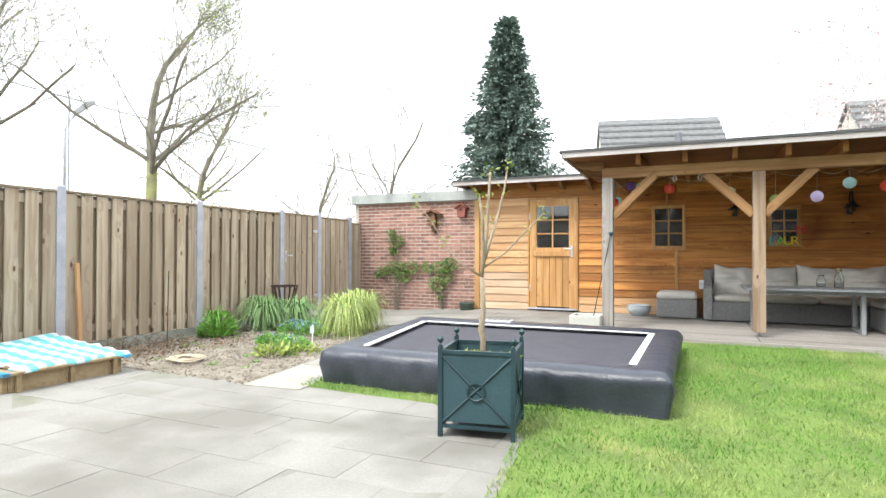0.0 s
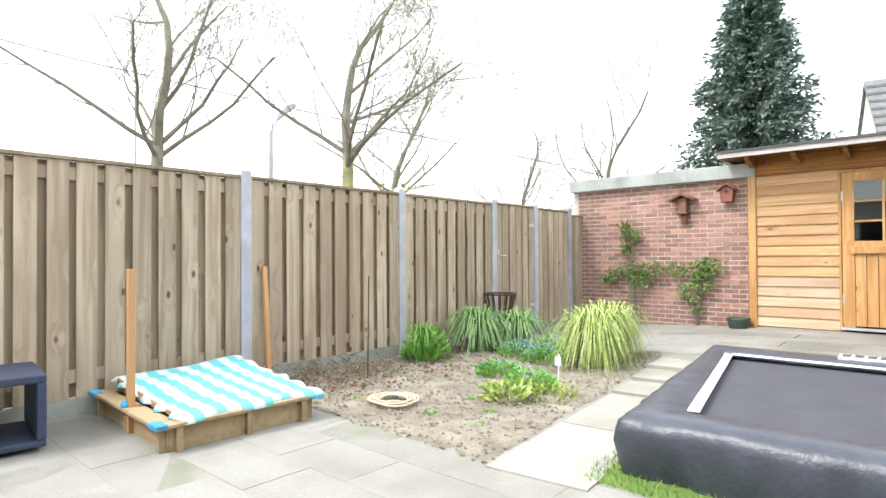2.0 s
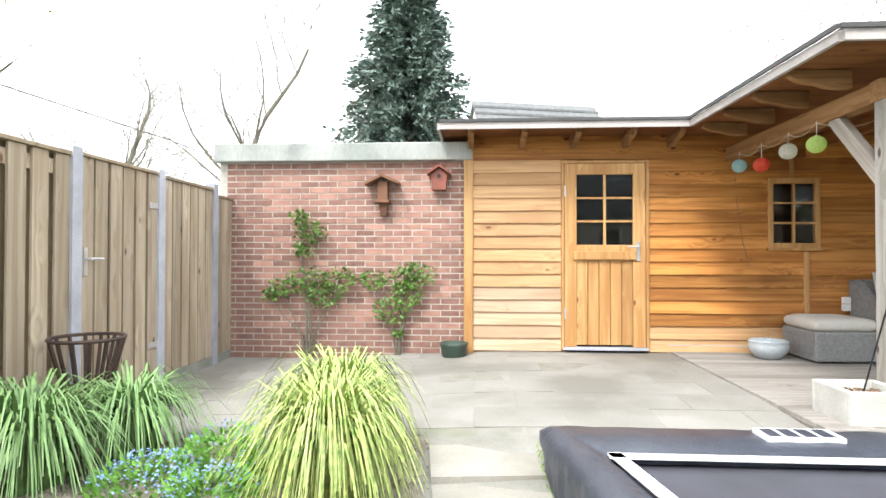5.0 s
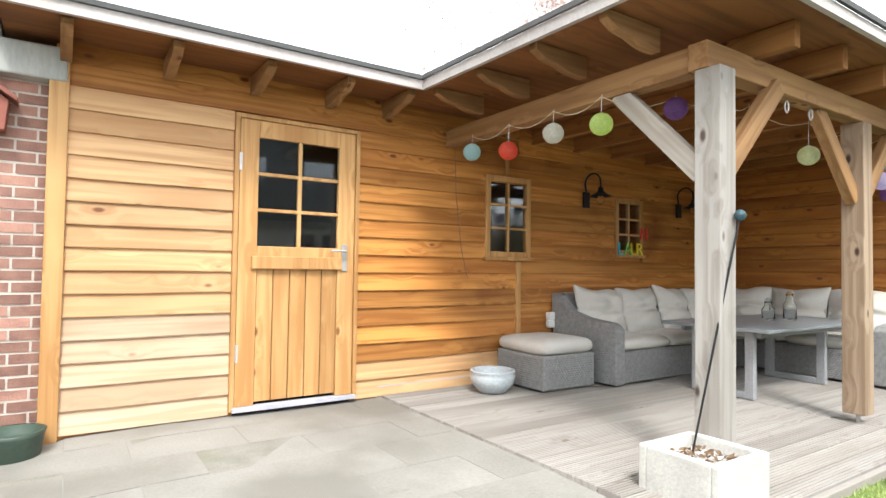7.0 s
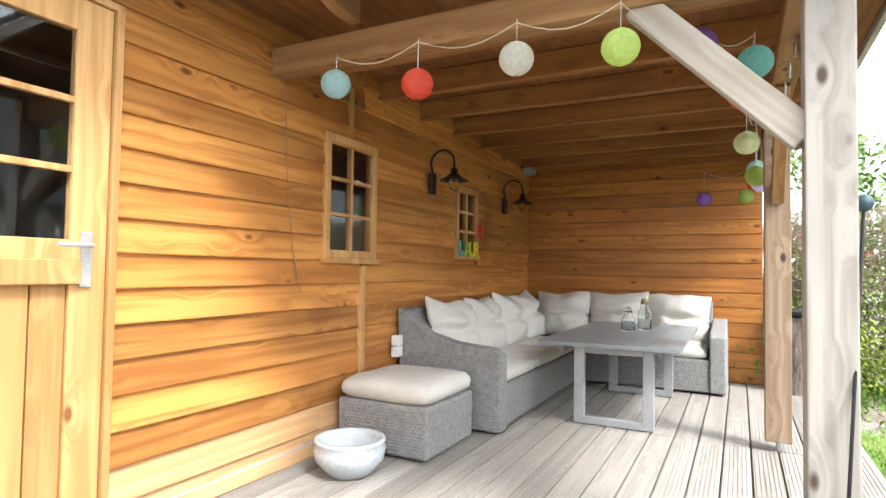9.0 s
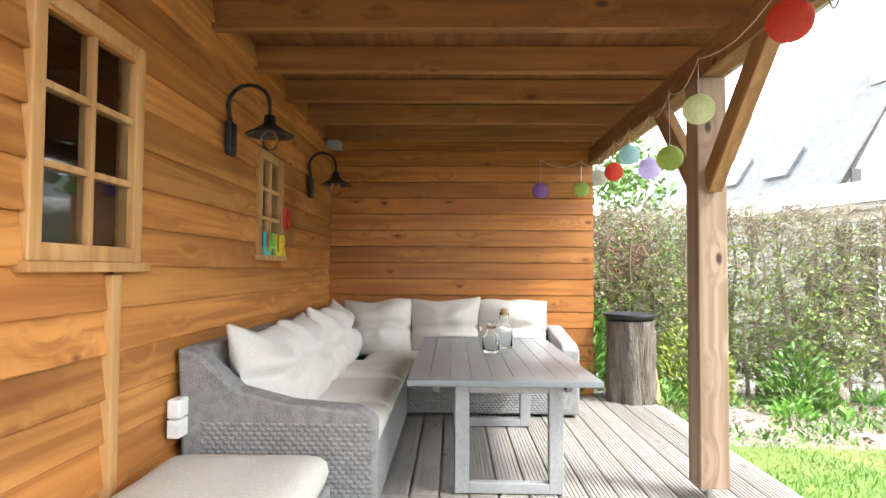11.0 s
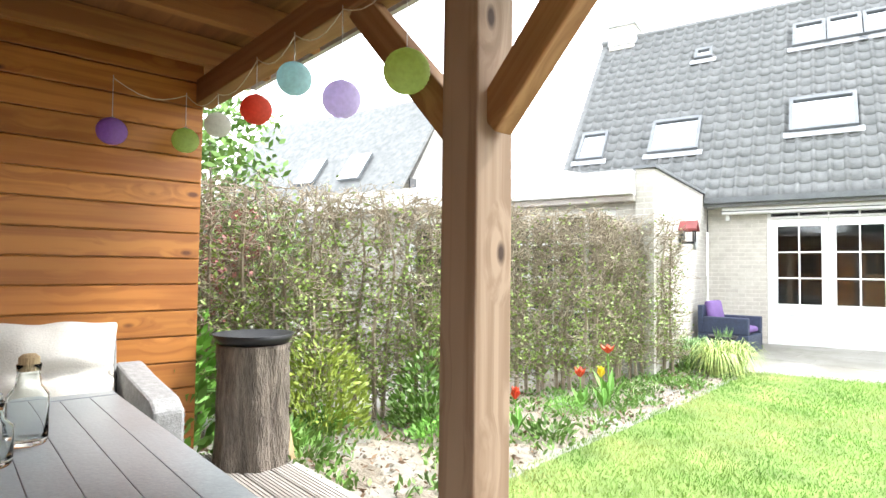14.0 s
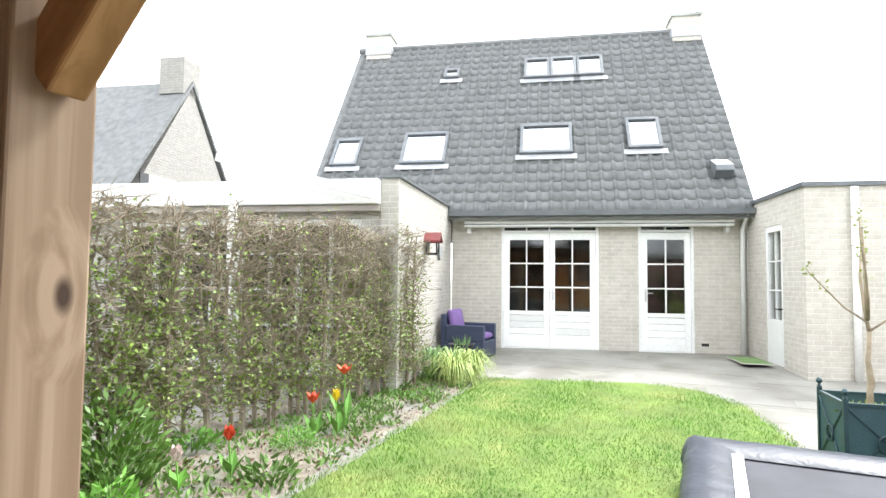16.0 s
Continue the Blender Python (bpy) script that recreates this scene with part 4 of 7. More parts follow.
SKYGLASS = mat("sky_mirroring_glass", (0.5, 0.52, 0.54), 0.06, 1.0, (0.5, 0.52, 0.54), 2, 20, 0.0)
skylight(7.12, 7.68, 3.5, 4.14)
skylight(5.32, 6.23, 3.5, 4.24)
skylight(2.88, 3.87, 3.66, 4.35)
skylight(1.24, 1.86, 3.72, 4.42)
for k in range(3):
    skylight(2.16 + 0.57 * k, 2.71 + 0.57 * k, 5.66, 6.24, "row of three high roof windows")
skylight(5.31, 5.66, 5.79, 6.05)
rv = thing("roof_vent", "dark grey roof vent box on the tiles", "vent", roof_point(0.2, 0.72, 0.05))
obj("body", Build().prism([(0, 0), (0, 0.2), (-0.1, 0.24), (-0.45, 0.04), (-0.45, 0)], 0, 0.3, 0), GUTTER, rv, bevel=0.01)
for u in (7.1, 0.0):
    c = thing("chimney", "short brick chimney with grey cap on the ridge", "chimney", HO @ pose(u, RV, RZ - 0.3), "ridge chimneys")
    obj("stack", Build().box(0, -0.3, 0, 0.6, 0.3, 0.56), HBRICK, c)
    obj("cap", Build().box(-0.03, -0.33, 0.56, 0.63, 0.33, 0.63), CAPC, c, bevel=0.01)
    obj("flashing", Build().box(-0.02, -0.32, 0.1, 0.62, 0.32, 0.3), LEAD, c)
obj("ridge_cap", Build().tube([(-0.06, RV, RZ + 0.02), (7.96, RV, RZ + 0.02)], 0.09, 8), TILE, house)

# annex beside the doors
annex = thing("annex", "low pale brick annex with white side door", "annex", HO)
ab = Build().box(-0.26, 0.001, -0.1, -0.021, 0.8, 2.6).box(-0.26, 1.45, -0.1, -0.021, 2.2, 2.6).box(-0.26, 0.8, 2.17, -0.021, 1.45, 2.6)
obj("wall", ab, HBRICK, annex)
obj("front_wall", Build().box(-1.05, 1.95, -0.1, -0.261, 2.2, 2.6).box(-2.6, 1.95, -0.1, -1.05, 2.2, 0.75).box(-2.6, 1.95, 2.15, -1.05, 2.2, 2.6).box(-4.6, 1.95, -0.1, -2.6, 2.2, 2.6), HBRICK, annex)
obj("roof_edge", Build().box(-4.6, -0.2, 2.601, 0.02, 2.24, 2.66), GUTTER, annex)
obj("downpipe", Build().tube([(-0.6, 2.26, 2.58), (-0.6, 2.26, -0.02)], 0.045, 10), WHITE, annex, smooth=True)
obj("door", Build().box(-0.1, 0.8, 0.08, -0.03, 0.88, 2.17).box(-0.1, 1.37, 0.08, -0.03, 1.45, 2.17).box(-0.1, 0.88, 2.08, -0.03, 1.37, 2.17).box(-0.1, 0.88, 0.08, -0.03, 1.37, 0.75).box(-0.09, 1.115, 0.75, -0.04, 1.135, 2.08).box(-0.09, 0.88, 1.18, -0.04, 1.37, 1.2).box(-0.09, 0.88, 1.62, -0.04, 1.37, 1.64), WHITE, annex, bevel=0.003)
p = obj("pane", Build().box(-0.07, 0.88, 0.75, -0.065, 1.37, 2.08), PANE, annex)
p.visible_shadow = False
obj("handle", Build().tube([(-0.03, 1.4, 0.92), (0.03, 1.4, 0.92), (0.03, 1.28, 0.92)], 0.01, 8), BLACKM, annex)
obj("window", Build().box(-1.13, 2.05, 0.75, -1.05, 2.22, 2.15).box(-2.6, 2.05, 0.75, -2.52, 2.22, 2.15).box(-2.52, 2.05, 0.75, -1.13, 2.22, 0.83).box(-2.52, 2.05, 2.07, -1.13, 2.22, 2.15).box(-1.85, 2.08, 0.83, -1.8, 2.18, 2.07), WHITE, annex, bevel=0.004)
p = obj("pane", Build().box(-2.52, 2.12, 0.83, -1.13, 2.125, 2.07), PANE, annex)
p.visible_shadow = False
# added box: indoor shade as dark colour behind the annex panes
obj("inner_room", Build().box(-4.4, -0.1, 0, -0.3, -0.05, 2.5).box(-4.45, -0.1, 0, -4.4, 1.9, 2.5).box(-4.4, -0.1, 2.45, -0.3, 1.9, 2.5).box(-4.4, -0.1, 0.0, -0.3, 1.9, 0.05), ROOMSHADE, annex)

# neighbour's extension
ext = thing("neighbour_extension", "pale brick extension with white fascia behind the hedge", "extension", HO)
obj("side_wall", Build().prism([(0.002, -0.1), (3.9, -0.1), (3.9, 2.52), (0.002, 2.62)], 5.12, 5.34, 0), HBRICK2, ext)
obj("coping", Build().prism([(0.002, 2.625), (3.93, 2.525), (3.93, 2.56), (0.002, 2.66)], 5.09, 5.37, 0), GUTTER, ext)
obj("front_wall", Build().box(5.341, 3.6, -0.1, 5.6, 3.85, 2.2).box(5.6, 3.6, 2.05, 8.9, 3.85, 2.2).box(8.9, 3.6, -0.1, 11.0, 3.85, 2.2), HBRICK2, ext)
obj("fascia", Build().box(5.341, 3.5, 2.2, 11.0, 4.05, 2.5), WHITE, ext, bevel=0.01)
obj("soffit", Build().box(5.341, 3.55, 2.12, 11.0, 3.98, 2.198), FASC, ext, bevel=0.01)
wf = Build().box(5.6, 3.7, 0.1, 8.9, 3.8, 0.25).box(5.6, 3.7, 1.97, 8.9, 3.8, 2.05)
for k in range(9):
    u = 5.6 + 3.24 * k / 8
    t = 0.06 if k % 2 == 0 else 0.025
    wf.box(u, 3.7, 0.25, u + t, 3.8, 1.97)
for z in (0.7, 1.15, 1.6):
    wf.box(5.6, 3.72, z, 8.9, 3.78, z + 0.025)
obj("window_frame", wf, WHITE, ext)
p = obj("pane", Build().box(5.6, 3.74, 0.25, 8.9, 3.745, 1.97), PANE, ext)
p.visible_shadow = False
# added backing, dark in colour so that the extension's panes look shaded
obj("inner_room", Build().box(5.4, 1.5, 0, 10.9, 1.55, 2.15).box(5.4, 1.5, 2.1, 10.9, 3.6, 2.15).box(10.85, 1.5, 0, 10.9, 3.6, 2.15), ROOMSHADE, ext)
aw2 = thing("folding_awning", "white folding awning arm above the extension", "awning", HO)
obj("post", Build().box(7.02, 4.25, 0.0, 7.1, 4.33, 2.7), WHITE, aw2)
obj("arm", Build().box(0, -0.04, -0.05, 2.05, 0.04, 0.05, pose(5.35, 4.2, 2.28, 0, -13.9, 0)), WHITE, aw2, bevel=0.004)
hl = thing("neighbour_house", "pale brick gabled house with grey tiled roof", "house", HO @ pose(12.6, 0, -0.5))
obj("wall", Build().prism([(-0.1, 0.0), (-0.1, 2.5), (RV, RZ - 0.2), (2 * RV, 2.5), (2 * RV, 0)], 0.0, 8.0, 0), GBRICK, hl)
roof_shell(-0.06, 8.1, hl)
obj("chimney", Build().box(0.0, RV - 0.35, RZ - 0.4, 0.7, RV + 0.35, RZ + 0.55), GBRICK, hl)
for v in (-2.75, -1.4):
    obj("shutter", Build().box(-0.03, v, 3.3, -0.005, v + 0.3, 4.2), DARKF, hl)
obj("window", Build().box(-0.02, -2.44, 3.3, -0.004, -1.41, 4.2), WHITE, hl)
for u in (1.6, 3.4):
    obj("skylight", Build().box(0, 0, 0, 0.8, 1.0, 0.1, pose(u, -1.5, 5.05, -SA, 0, 0)), SKYGLASS, hl)


def far_house(x, y, rot, L, ridge):
    o = thing("far_house", "distant house with grey tiled roof", "house", pose(x, y, 0, 0, 0, rot), "houses behind the garden")
    obj("wall", Build().prism([(-4, 0), (-4, ridge - 4.2), (0, ridge - 0.2), (4, ridge - 4.2), (4, 0)], 0.1, L - 0.1, 0), HBRICK, o)
    t = Build().prism([(-4.3, ridge - 4.4), (0, ridge), (4.3, ridge - 4.4), (4.3, ridge - 4.55), (0, ridge - 0.15), (-4.3, ridge - 4.55)], 0, L, 0)
    for k in range(14):
        s = k / 14
        t.box(0, -4.3 * (1 - s) - 0.05, ridge - 4.4 * (1 - s) - 0.02, L, -4.3 * (1 - s) + 0.1, ridge - 4.4 * (1 - s) + 0.06)
    obj("roof", t, TILE, o)
    obj("vent", Build().tube([(L * 0.62, -1.3, ridge - 1.4), (L * 0.62, -1.3, ridge - 0.9)], 0.12, 8), GUTTER, o)


far_house(-2.9, 27.0, 14, 4.9, 7.0)
far_house(6.2, 27.5, 10, 9.0, 7.0)


# ---- things on the terrace ----
ZD = 0.13


def puff(w, d, h, name, parent, at, m=CUSH, seam=False):
    """A filled cushion with piped rim; the loose ones are tufted across the middle and pinched in."""
    b = Build()
    n = 14 if seam else 8
    ph = at.translation.x * 5 + at.translation.y * 3
    for s in (0, 1):
        for j in range(n + 1):
            for i in range(n + 1):
                x, y = i / n - 0.5, j / n - 0.5
                p = 2.6 if seam else 5
                e = (1 - (2 * abs(x)) ** p) * (1 - (2 * abs(y)) ** p)
                z = ((0.06 + 0.5 * e) if seam else (0.34 + 0.16 * e)) * h * (1 if s else -1)
                px, py = x, y
                if seam:
                    pinch = math.exp(-(y / 0.05) ** 2) * (0.24 + 0.16 * math.exp(-(x / 0.13) ** 2))
                    z -= pinch * h * (1 if s else -1)
                    z += 0.2 * h * e * noise.noise((x * 5 + ph, y * 5, s * 3.0 + ph))
                    z += 0.07 * h * e * noise.noise((x * 14 + ph, y * 11, s + ph))
                    py += 0.05 * noise.noise((x * 3 + ph, 0.4, ph)) * (1 + 2 * y)
                    px *= 1 - 0.09 * (1 - (2 * abs(y)) ** 2)
                    py *= 1 - 0.07 * (1 - (2 * abs(x)) ** 2)
                z += 0.05 * h * noise.noise((x * 4 + w * 9, y * 4 + s * 5, d * 7))
                b.v.append((px * w, py * d, z))
    N = (n + 1) ** 2
    for s in (0, 1):
        for j in range(n):
            for i in range(n):
                k = s * N + j * (n + 1) + i
                b.f.append((k, k + 1, k + n + 2, k + n + 1))
    ring = [i for i in range(n)] + [n + j * (n + 1) for j in range(n)] + [N - 1 - i for i in range(n)] + [(n - j) * (n + 1) for j in range(n)]
    for a, c in zip(ring, ring[1:] + ring[:1]):
        b.f.append((a, c, c + N, a + N))
    return obj(name, b, m, parent, smooth=True, at=at, sub=1)


def weave(b, u0, u1, z0, z1, place):
    """Rows of small woven strands standing proud of a face."""
    rows = int((z1 - z0) / 0.018)
    cols = int((u1 - u0) / 0.03)
    for r in range(rows):
        for c in range(cols):
            u = u0 + (c + (0.5 if r % 2 else 0)) * 0.03
            if u + 0.024 > u1:
                continue
            z = z0 + r * 0.018
            k = len(b.v)
            for p, q, o in ((u, z, 0), (u + 0.026, z, 0), (u + 0.026, z + 0.016, 0), (u, z + 0.016, 0), (u + 0.013, z + 0.008, 0.006)):
                b.v.append(place(p, q, o))
            b.f += [(k, k + 1, k + 4), (k + 1, k + 2, k + 4), (k + 2, k + 3, k + 4), (k + 3, k, k + 4)]


sofa = thing("corner_sofa", "grey wicker corner sofa with beige cushions", "sofa")
fr = Build()
fr.box(1.32, 11.1, ZD + 0.02, 3.98, 11.78, ZD + 0.3).box(3.28, 9.95, ZD + 0.02, 3.98, 11.1, ZD + 0.3)
fr.prism([(11.66, ZD + 0.3), (11.8, ZD + 0.3), (11.84, ZD + 0.78), (11.76, ZD + 0.78)], 1.3, 3.98, 0)
fr.prism([(3.86, ZD + 0.3), (3.98, ZD + 0.3), (4.02, ZD + 0.78), (3.94, ZD + 0.78)], 9.95, 11.7, 1)
obj("base", fr, WICKER, sofa, bevel=0.01)
armp = [(11.06, ZD + 0.02), (11.06, ZD + 0.5), (11.12, ZD + 0.545), (11.4, ZD + 0.57), (11.6, ZD + 0.62), (11.76, ZD + 0.76), (11.84, ZD + 0.78), (11.8, ZD + 0.02)]
obj("armrest", Build().prism(armp, 1.2, 1.32, 0), WICKER, sofa, bevel=0.015)
obj("armrest", Build().prism([(3.26, ZD + 0.02), (3.26, ZD + 0.5), (3.34, ZD + 0.54), (3.7, ZD + 0.58), (3.98, ZD + 0.62), (3.98, ZD + 0.02)], 9.82, 9.95, 1), WICKER, sofa, bevel=0.015)
wv = Build()
weave(wv, 11.07, 11.76, ZD + 0.03, ZD + 0.5, lambda p, q, o: (1.2 - o, p, q))
weave(wv, 1.33, 3.26, ZD + 0.03, ZD + 0.29, lambda p, q, o: (p, 11.1 - o, q))
weave(wv, 3.27, 3.95, ZD + 0.03, ZD + 0.5, lambda p, q, o: (p, 9.82 - o, q))
weave(wv, 9.96, 11.09, ZD + 0.03, ZD + 0.29, lambda p, q, o: (3.28 - o, p, q))
tagged(obj("weave", wv, WICKER, sofa), "woven grey strands", kind="stuff")
for i in range(3):
    puff(0.68, 0.66, 0.13, "seat_cushion", sofa, pose(1.67 + 0.69 * i, 11.41, ZD + 0.35))
puff(0.68, 0.75, 0.13, "seat_cushion", sofa, pose(3.62, 10.34, ZD + 0.35))
puff(0.68, 0.75, 0.13, "seat_cushion", sofa, pose(3.62, 11.1, ZD + 0.35))
for i in range(4):
    puff(0.62, 0.5, 0.24, "back_cushion", sofa, pose(1.63 + 0.57 * i, 11.6 + rnd(-0.02, 0.02), ZD + 0.6, 72 + rnd(-8, 8), rnd(-4, 4), rnd(-9, 9)), seam=True)
for i in range(3):
    puff(0.62, 0.5, 0.24, "back_cushion", sofa, pose(3.84, 10.26 + 0.57 * i, ZD + 0.6, 74 + rnd(-4, 4), 0, -90 + rnd(-4, 4)), seam=True)

ott = thing("footstool", "grey wicker footstool with beige cushion", "footstool")
obj("base", Build().box(0.51, 11.21, ZD + 0.02, 1.1, 11.8, ZD + 0.3), WICKER, ott, bevel=0.01)
wv = Build()
weave(wv, 11.22, 11.79, ZD + 0.03, ZD + 0.29, lambda p, q, o: (0.51 - o, p, q))
weave(wv, 0.52, 1.09, ZD + 0.03, ZD + 0.29, lambda p, q, o: (p, 11.21 - o, q))
tagged(obj("weave", wv, WICKER, ott), "woven grey strands", kind="stuff")
puff(0.6, 0.6, 0.15, "cushion", ott, pose(0.805, 11.505, ZD + 0.36))

tab = thing("garden_table", "grey slatted garden table on sled legs", "table")
TX0, TX1, TY0, TY1, TZ = 1.7, 3.5, 10.05, 10.98, 0.7
for x in (TX0, TX1 - 0.09):
    obj("end_board", Build().box(x, TY0, TZ - 0.03, x + 0.09, TY1, TZ), TABLEM, tab, bevel=0.004)
for k in range(9):
    y = TY0 + (TY1 - TY0) * k / 9
    obj("slat", Build().box(TX0 + 0.093, y + 0.0008, TZ - 0.025, TX1 - 0.093, y + (TY1 - TY0) / 9 - 0.0008, TZ - 0.002), TABLEM, tab, bevel=0.002)
obj("apron", Build().box(TX0 + 0.12, TY0 + 0.12, TZ - 0.08, TX1 - 0.12, TY0 + 0.15, TZ - 0.031).box(TX0 + 0.12, TY1 - 0.15, TZ - 0.08, TX1 - 0.12, TY1 - 0.12, TZ - 0.031), LEGM, tab)
for x in (1.8, 3.0):
    obj("leg", Build().box(x, 10.22, ZD + 0.005, x + 0.05, 10.29, TZ - 0.031).box(x, 10.68, ZD + 0.005, x + 0.05, 10.75, TZ - 0.031).box(x, 10.29, ZD + 0.005, x + 0.05, 10.68, ZD + 0.055).box(x, 10.29, TZ - 0.08, x + 0.05, 10.68, TZ - 0.031), LEGM, tab, bevel=0.004)


def jar(x, y, r, h, cork):
    j = thing("glass_jar", "clear glass jar on the garden table", "jar", pose(x, y, TZ), "jars on the table")
    obj("glass", Build().lathe([(r * 0.9, 0.002), (r, 0.015), (r, h * 0.62), (r * 0.62, h * 0.74), (r * 0.55, h * 0.9), (r * 0.6, h), (r * 0.52, h), (r * 0.48, h * 0.88), (r * 0.56, h * 0.73), (r * 0.92, h * 0.6), (r * 0.92, 0.02), (0.001, 0.012)], n=20), JARG, j, smooth=True)
    obj("lid", Build().lathe([(r * 0.5, h - 0.02), (r * 0.5, h + 0.02), (r * 0.3, h + 0.03)], n=14), CUTW if cork else JARG, j)


jar(2.62, 10.52, 0.055, 0.17, False)
jar(2.8, 10.42, 0.055, 0.24, True)

bw = thing("bowl_planter", "pale blue glazed bowl planter on the deck", "planter", pose(0.22, 11.5, ZD) @ Matrix.Diagonal((1, 1, 0.8, 1)))
obj("bowl", Build().lathe([(0.1, 0.0), (0.12, 0.02), (0.175, 0.1), (0.185, 0.17), (0.175, 0.2), (0.185, 0.215), (0.18, 0.23), (0.16, 0.23), (0.155, 0.2), (0.15, 0.17), (0.001, 0.165)], n=32), POTG, bw, smooth=True)

soc = thing("outdoor_socket", "white double outdoor socket on the boards", "socket", pose(1.13, YS - 0.03, 0.58))
obj("box", Build().box(0, -0.05, 0, 0.075, 0, 0.07).box(0, -0.05, 0.075, 0.075, 0, 0.145), WHITE, soc, bevel=0.006)


def wall_lamp(x, z):
    l = thing("wall_lamp", "black gooseneck wall lamp with clear bulb", "lamp", pose(x, YS - 0.03, z), "gooseneck wall lamps")
    obj("mount", Build().box(-0.04, -0.03, -0.08, 0.04, 0.0, 0.08), BLACKM, l, bevel=0.006)
    obj("arm", Build().tube([(0, -0.02, 0.05)] + [(0, -0.1 - 0.1 * math.cos(a), 0.16 + 0.1 * math.sin(a)) for a in [math.pi * (1 - k / 8) for k in range(9)][::1]] + [(0, -0.2, 0.1)], 0.01, 8), BLACKM, l, smooth=True)
    obj("shade", Build().lathe([(0.025, 0.08), (0.03, 0.04), (0.09, 0.0), (0.115, -0.012), (0.11, -0.016), (0.08, -0.006), (0.02, 0.03)], (0, -0.2, 0.03), 20), BLACKM, l, smooth=True)
    obj("bulb", Build().lathe([(0.005, -0.08), (0.03, -0.065), (0.042, -0.03), (0.03, 0.0), (0.02, 0.02)], (0, -0.2, 0.02), 14), JARG, l, smooth=True)


wall_lamp(1.66, 1.84)
wall_lamp(3.2, 1.83)
sen = thing("ceiling_box", "small grey box under the ceiling joist", "fixture", pose(3.7, 11.72, 2.24))
obj("box", Build().box(0, 0, 0, 0.16, 0.1, 0.065), LEGM, sen, bevel=0.006)

LCOL = {"blue": (0.56, 0.78, 0.8), "red": (0.8, 0.17, 0.11), "white": (0.8, 0.8, 0.72), "lime": (0.62, 0.76, 0.3), "purple": (0.42, 0.24, 0.6), "teal": (0.3, 0.62, 0.58), "lilac": (0.7, 0.64, 0.86), "cream": (0.76, 0.8, 0.55)}
LMAT = {}
for cname, c in LCOL.items():
    m_ = mat("paper_" + cname, c, 0.8, 0, tuple(v * 0.9 for v in c), 4, 60, 0.05)
    nn, ll = m_.node_tree.nodes, m_.node_tree.links
    tr_ = nn.new("ShaderNodeBsdfTranslucent")
    mxs = nn.new("ShaderNodeMixShader")
    mxs.inputs[0].default_value = 0.7
    ll.new(nn["Principled BSDF"].outputs[0], mxs.inputs[1])
    ll.new(tr_.outputs[0], mxs.inputs[2])
    ll.new(nn["Principled BSDF"].inputs["Base Color"].links[0].from_socket, tr_.inputs["Color"])
    ll.new(mxs.outputs[0], nn["Material Output"].inputs["Surface"])
    LMAT[cname] = m_


def lantern(x, y, z, c, r=0.07):
    o = thing("paper_lantern", "round ribbed %s paper lantern hanging from the beam" % c, "lantern", pose(x, y, z), "paper lanterns on a cord")
    prof = []
    for k in range(29):
        a = math.pi * (0.04 + 0.92 * k / 28)
        rr = r * math.sin(a) * (1.0 if k % 2 else 0.965)
        prof.append((rr, -r * 0.95 * math.cos(a)))
    b = Build().lathe(prof, n=24)
    b.f = b.f[:-2]
    obj("shade", b, LMAT[c], o, smooth=True)
    obj("ring", Build().tube([(r * 0.14 * math.cos(a), r * 0.14 * math.sin(a), r * 0.95) for a in [k * 0.7854 for k in range(9)]], 0.003, 5), STEEL, o)
    obj("hanger", Build().tube([(0, 0, r * 0.95), (0.004, 0, max(r + 0.02, 2.18 - z))], 0.0018, 4), STEEL, o)


LANT = [(-0.1, 11.39, 2.04, "blue"), (-0.1, 10.95, 1.98, "red"), (-0.1, 10.5, 2.02, "white"), (-0.1, 10.1, 2.0, "lime"), (0.27, 9.86, 2.1, "purple"), (0.42, 9.66, 2.05, "teal"), (0.78, 9.7, 2.02, "red"), (1.5, 9.68, 1.94, "cream"), (2.0, 9.62, 1.82, "lime"), (2.43, 9.58, 1.84, "lilac"), (2.76, 9.6, 1.99, "blue"), (3.12, 9.6, 1.94, "red"), (3.76, 9.54, 2.0, "white"), (3.9, 9.66, 1.92, "lime"), (3.85, 10.02, 1.9, "purple")]
for x, y, z, c in LANT:
    lantern(x, y, z, c)
cord = Build()
for (x, y, z, c), (x2, y2, z2, c2) in zip(LANT, LANT[1:]):
    pts = []
    for k in range(7):
        s = k / 6
        pts.append((x + (x2 - x) * s, y + (y2 - y) * s, 2.165 - 0.06 * math.sin(math.pi * s)))
    cord.tube(pts, 0.0025, 4)
tagged(obj("lantern_cord", cord, HOSE), "thin pale cord linking the paper lanterns", "cord")
tagged(obj("hanging_cable", Build().tube([(0.05, YS - 0.03, 2.16), (0.07, YS - 0.03, 1.75), (0.13, YS - 0.03, 1.3), (0.2, YS - 0.03, 1.05)], 0.003, 4), CORDM), "thin brown cable hanging down the shed boards", "cable")
for x in (0.55, 0.85, 1.15):
    hk = thing("karabiner_hook", "steel karabiner hook under the front beam", "hook", pose(x, 9.51, 2.17), "hooks under the beam")
    obj("ring", Build().tube([(0.022 * math.cos(a), 0.0, -0.04 + 0.035 * math.sin(a)) for a in [k * 0.628 for k in range(11)]], 0.005, 6), STEEL, hk)

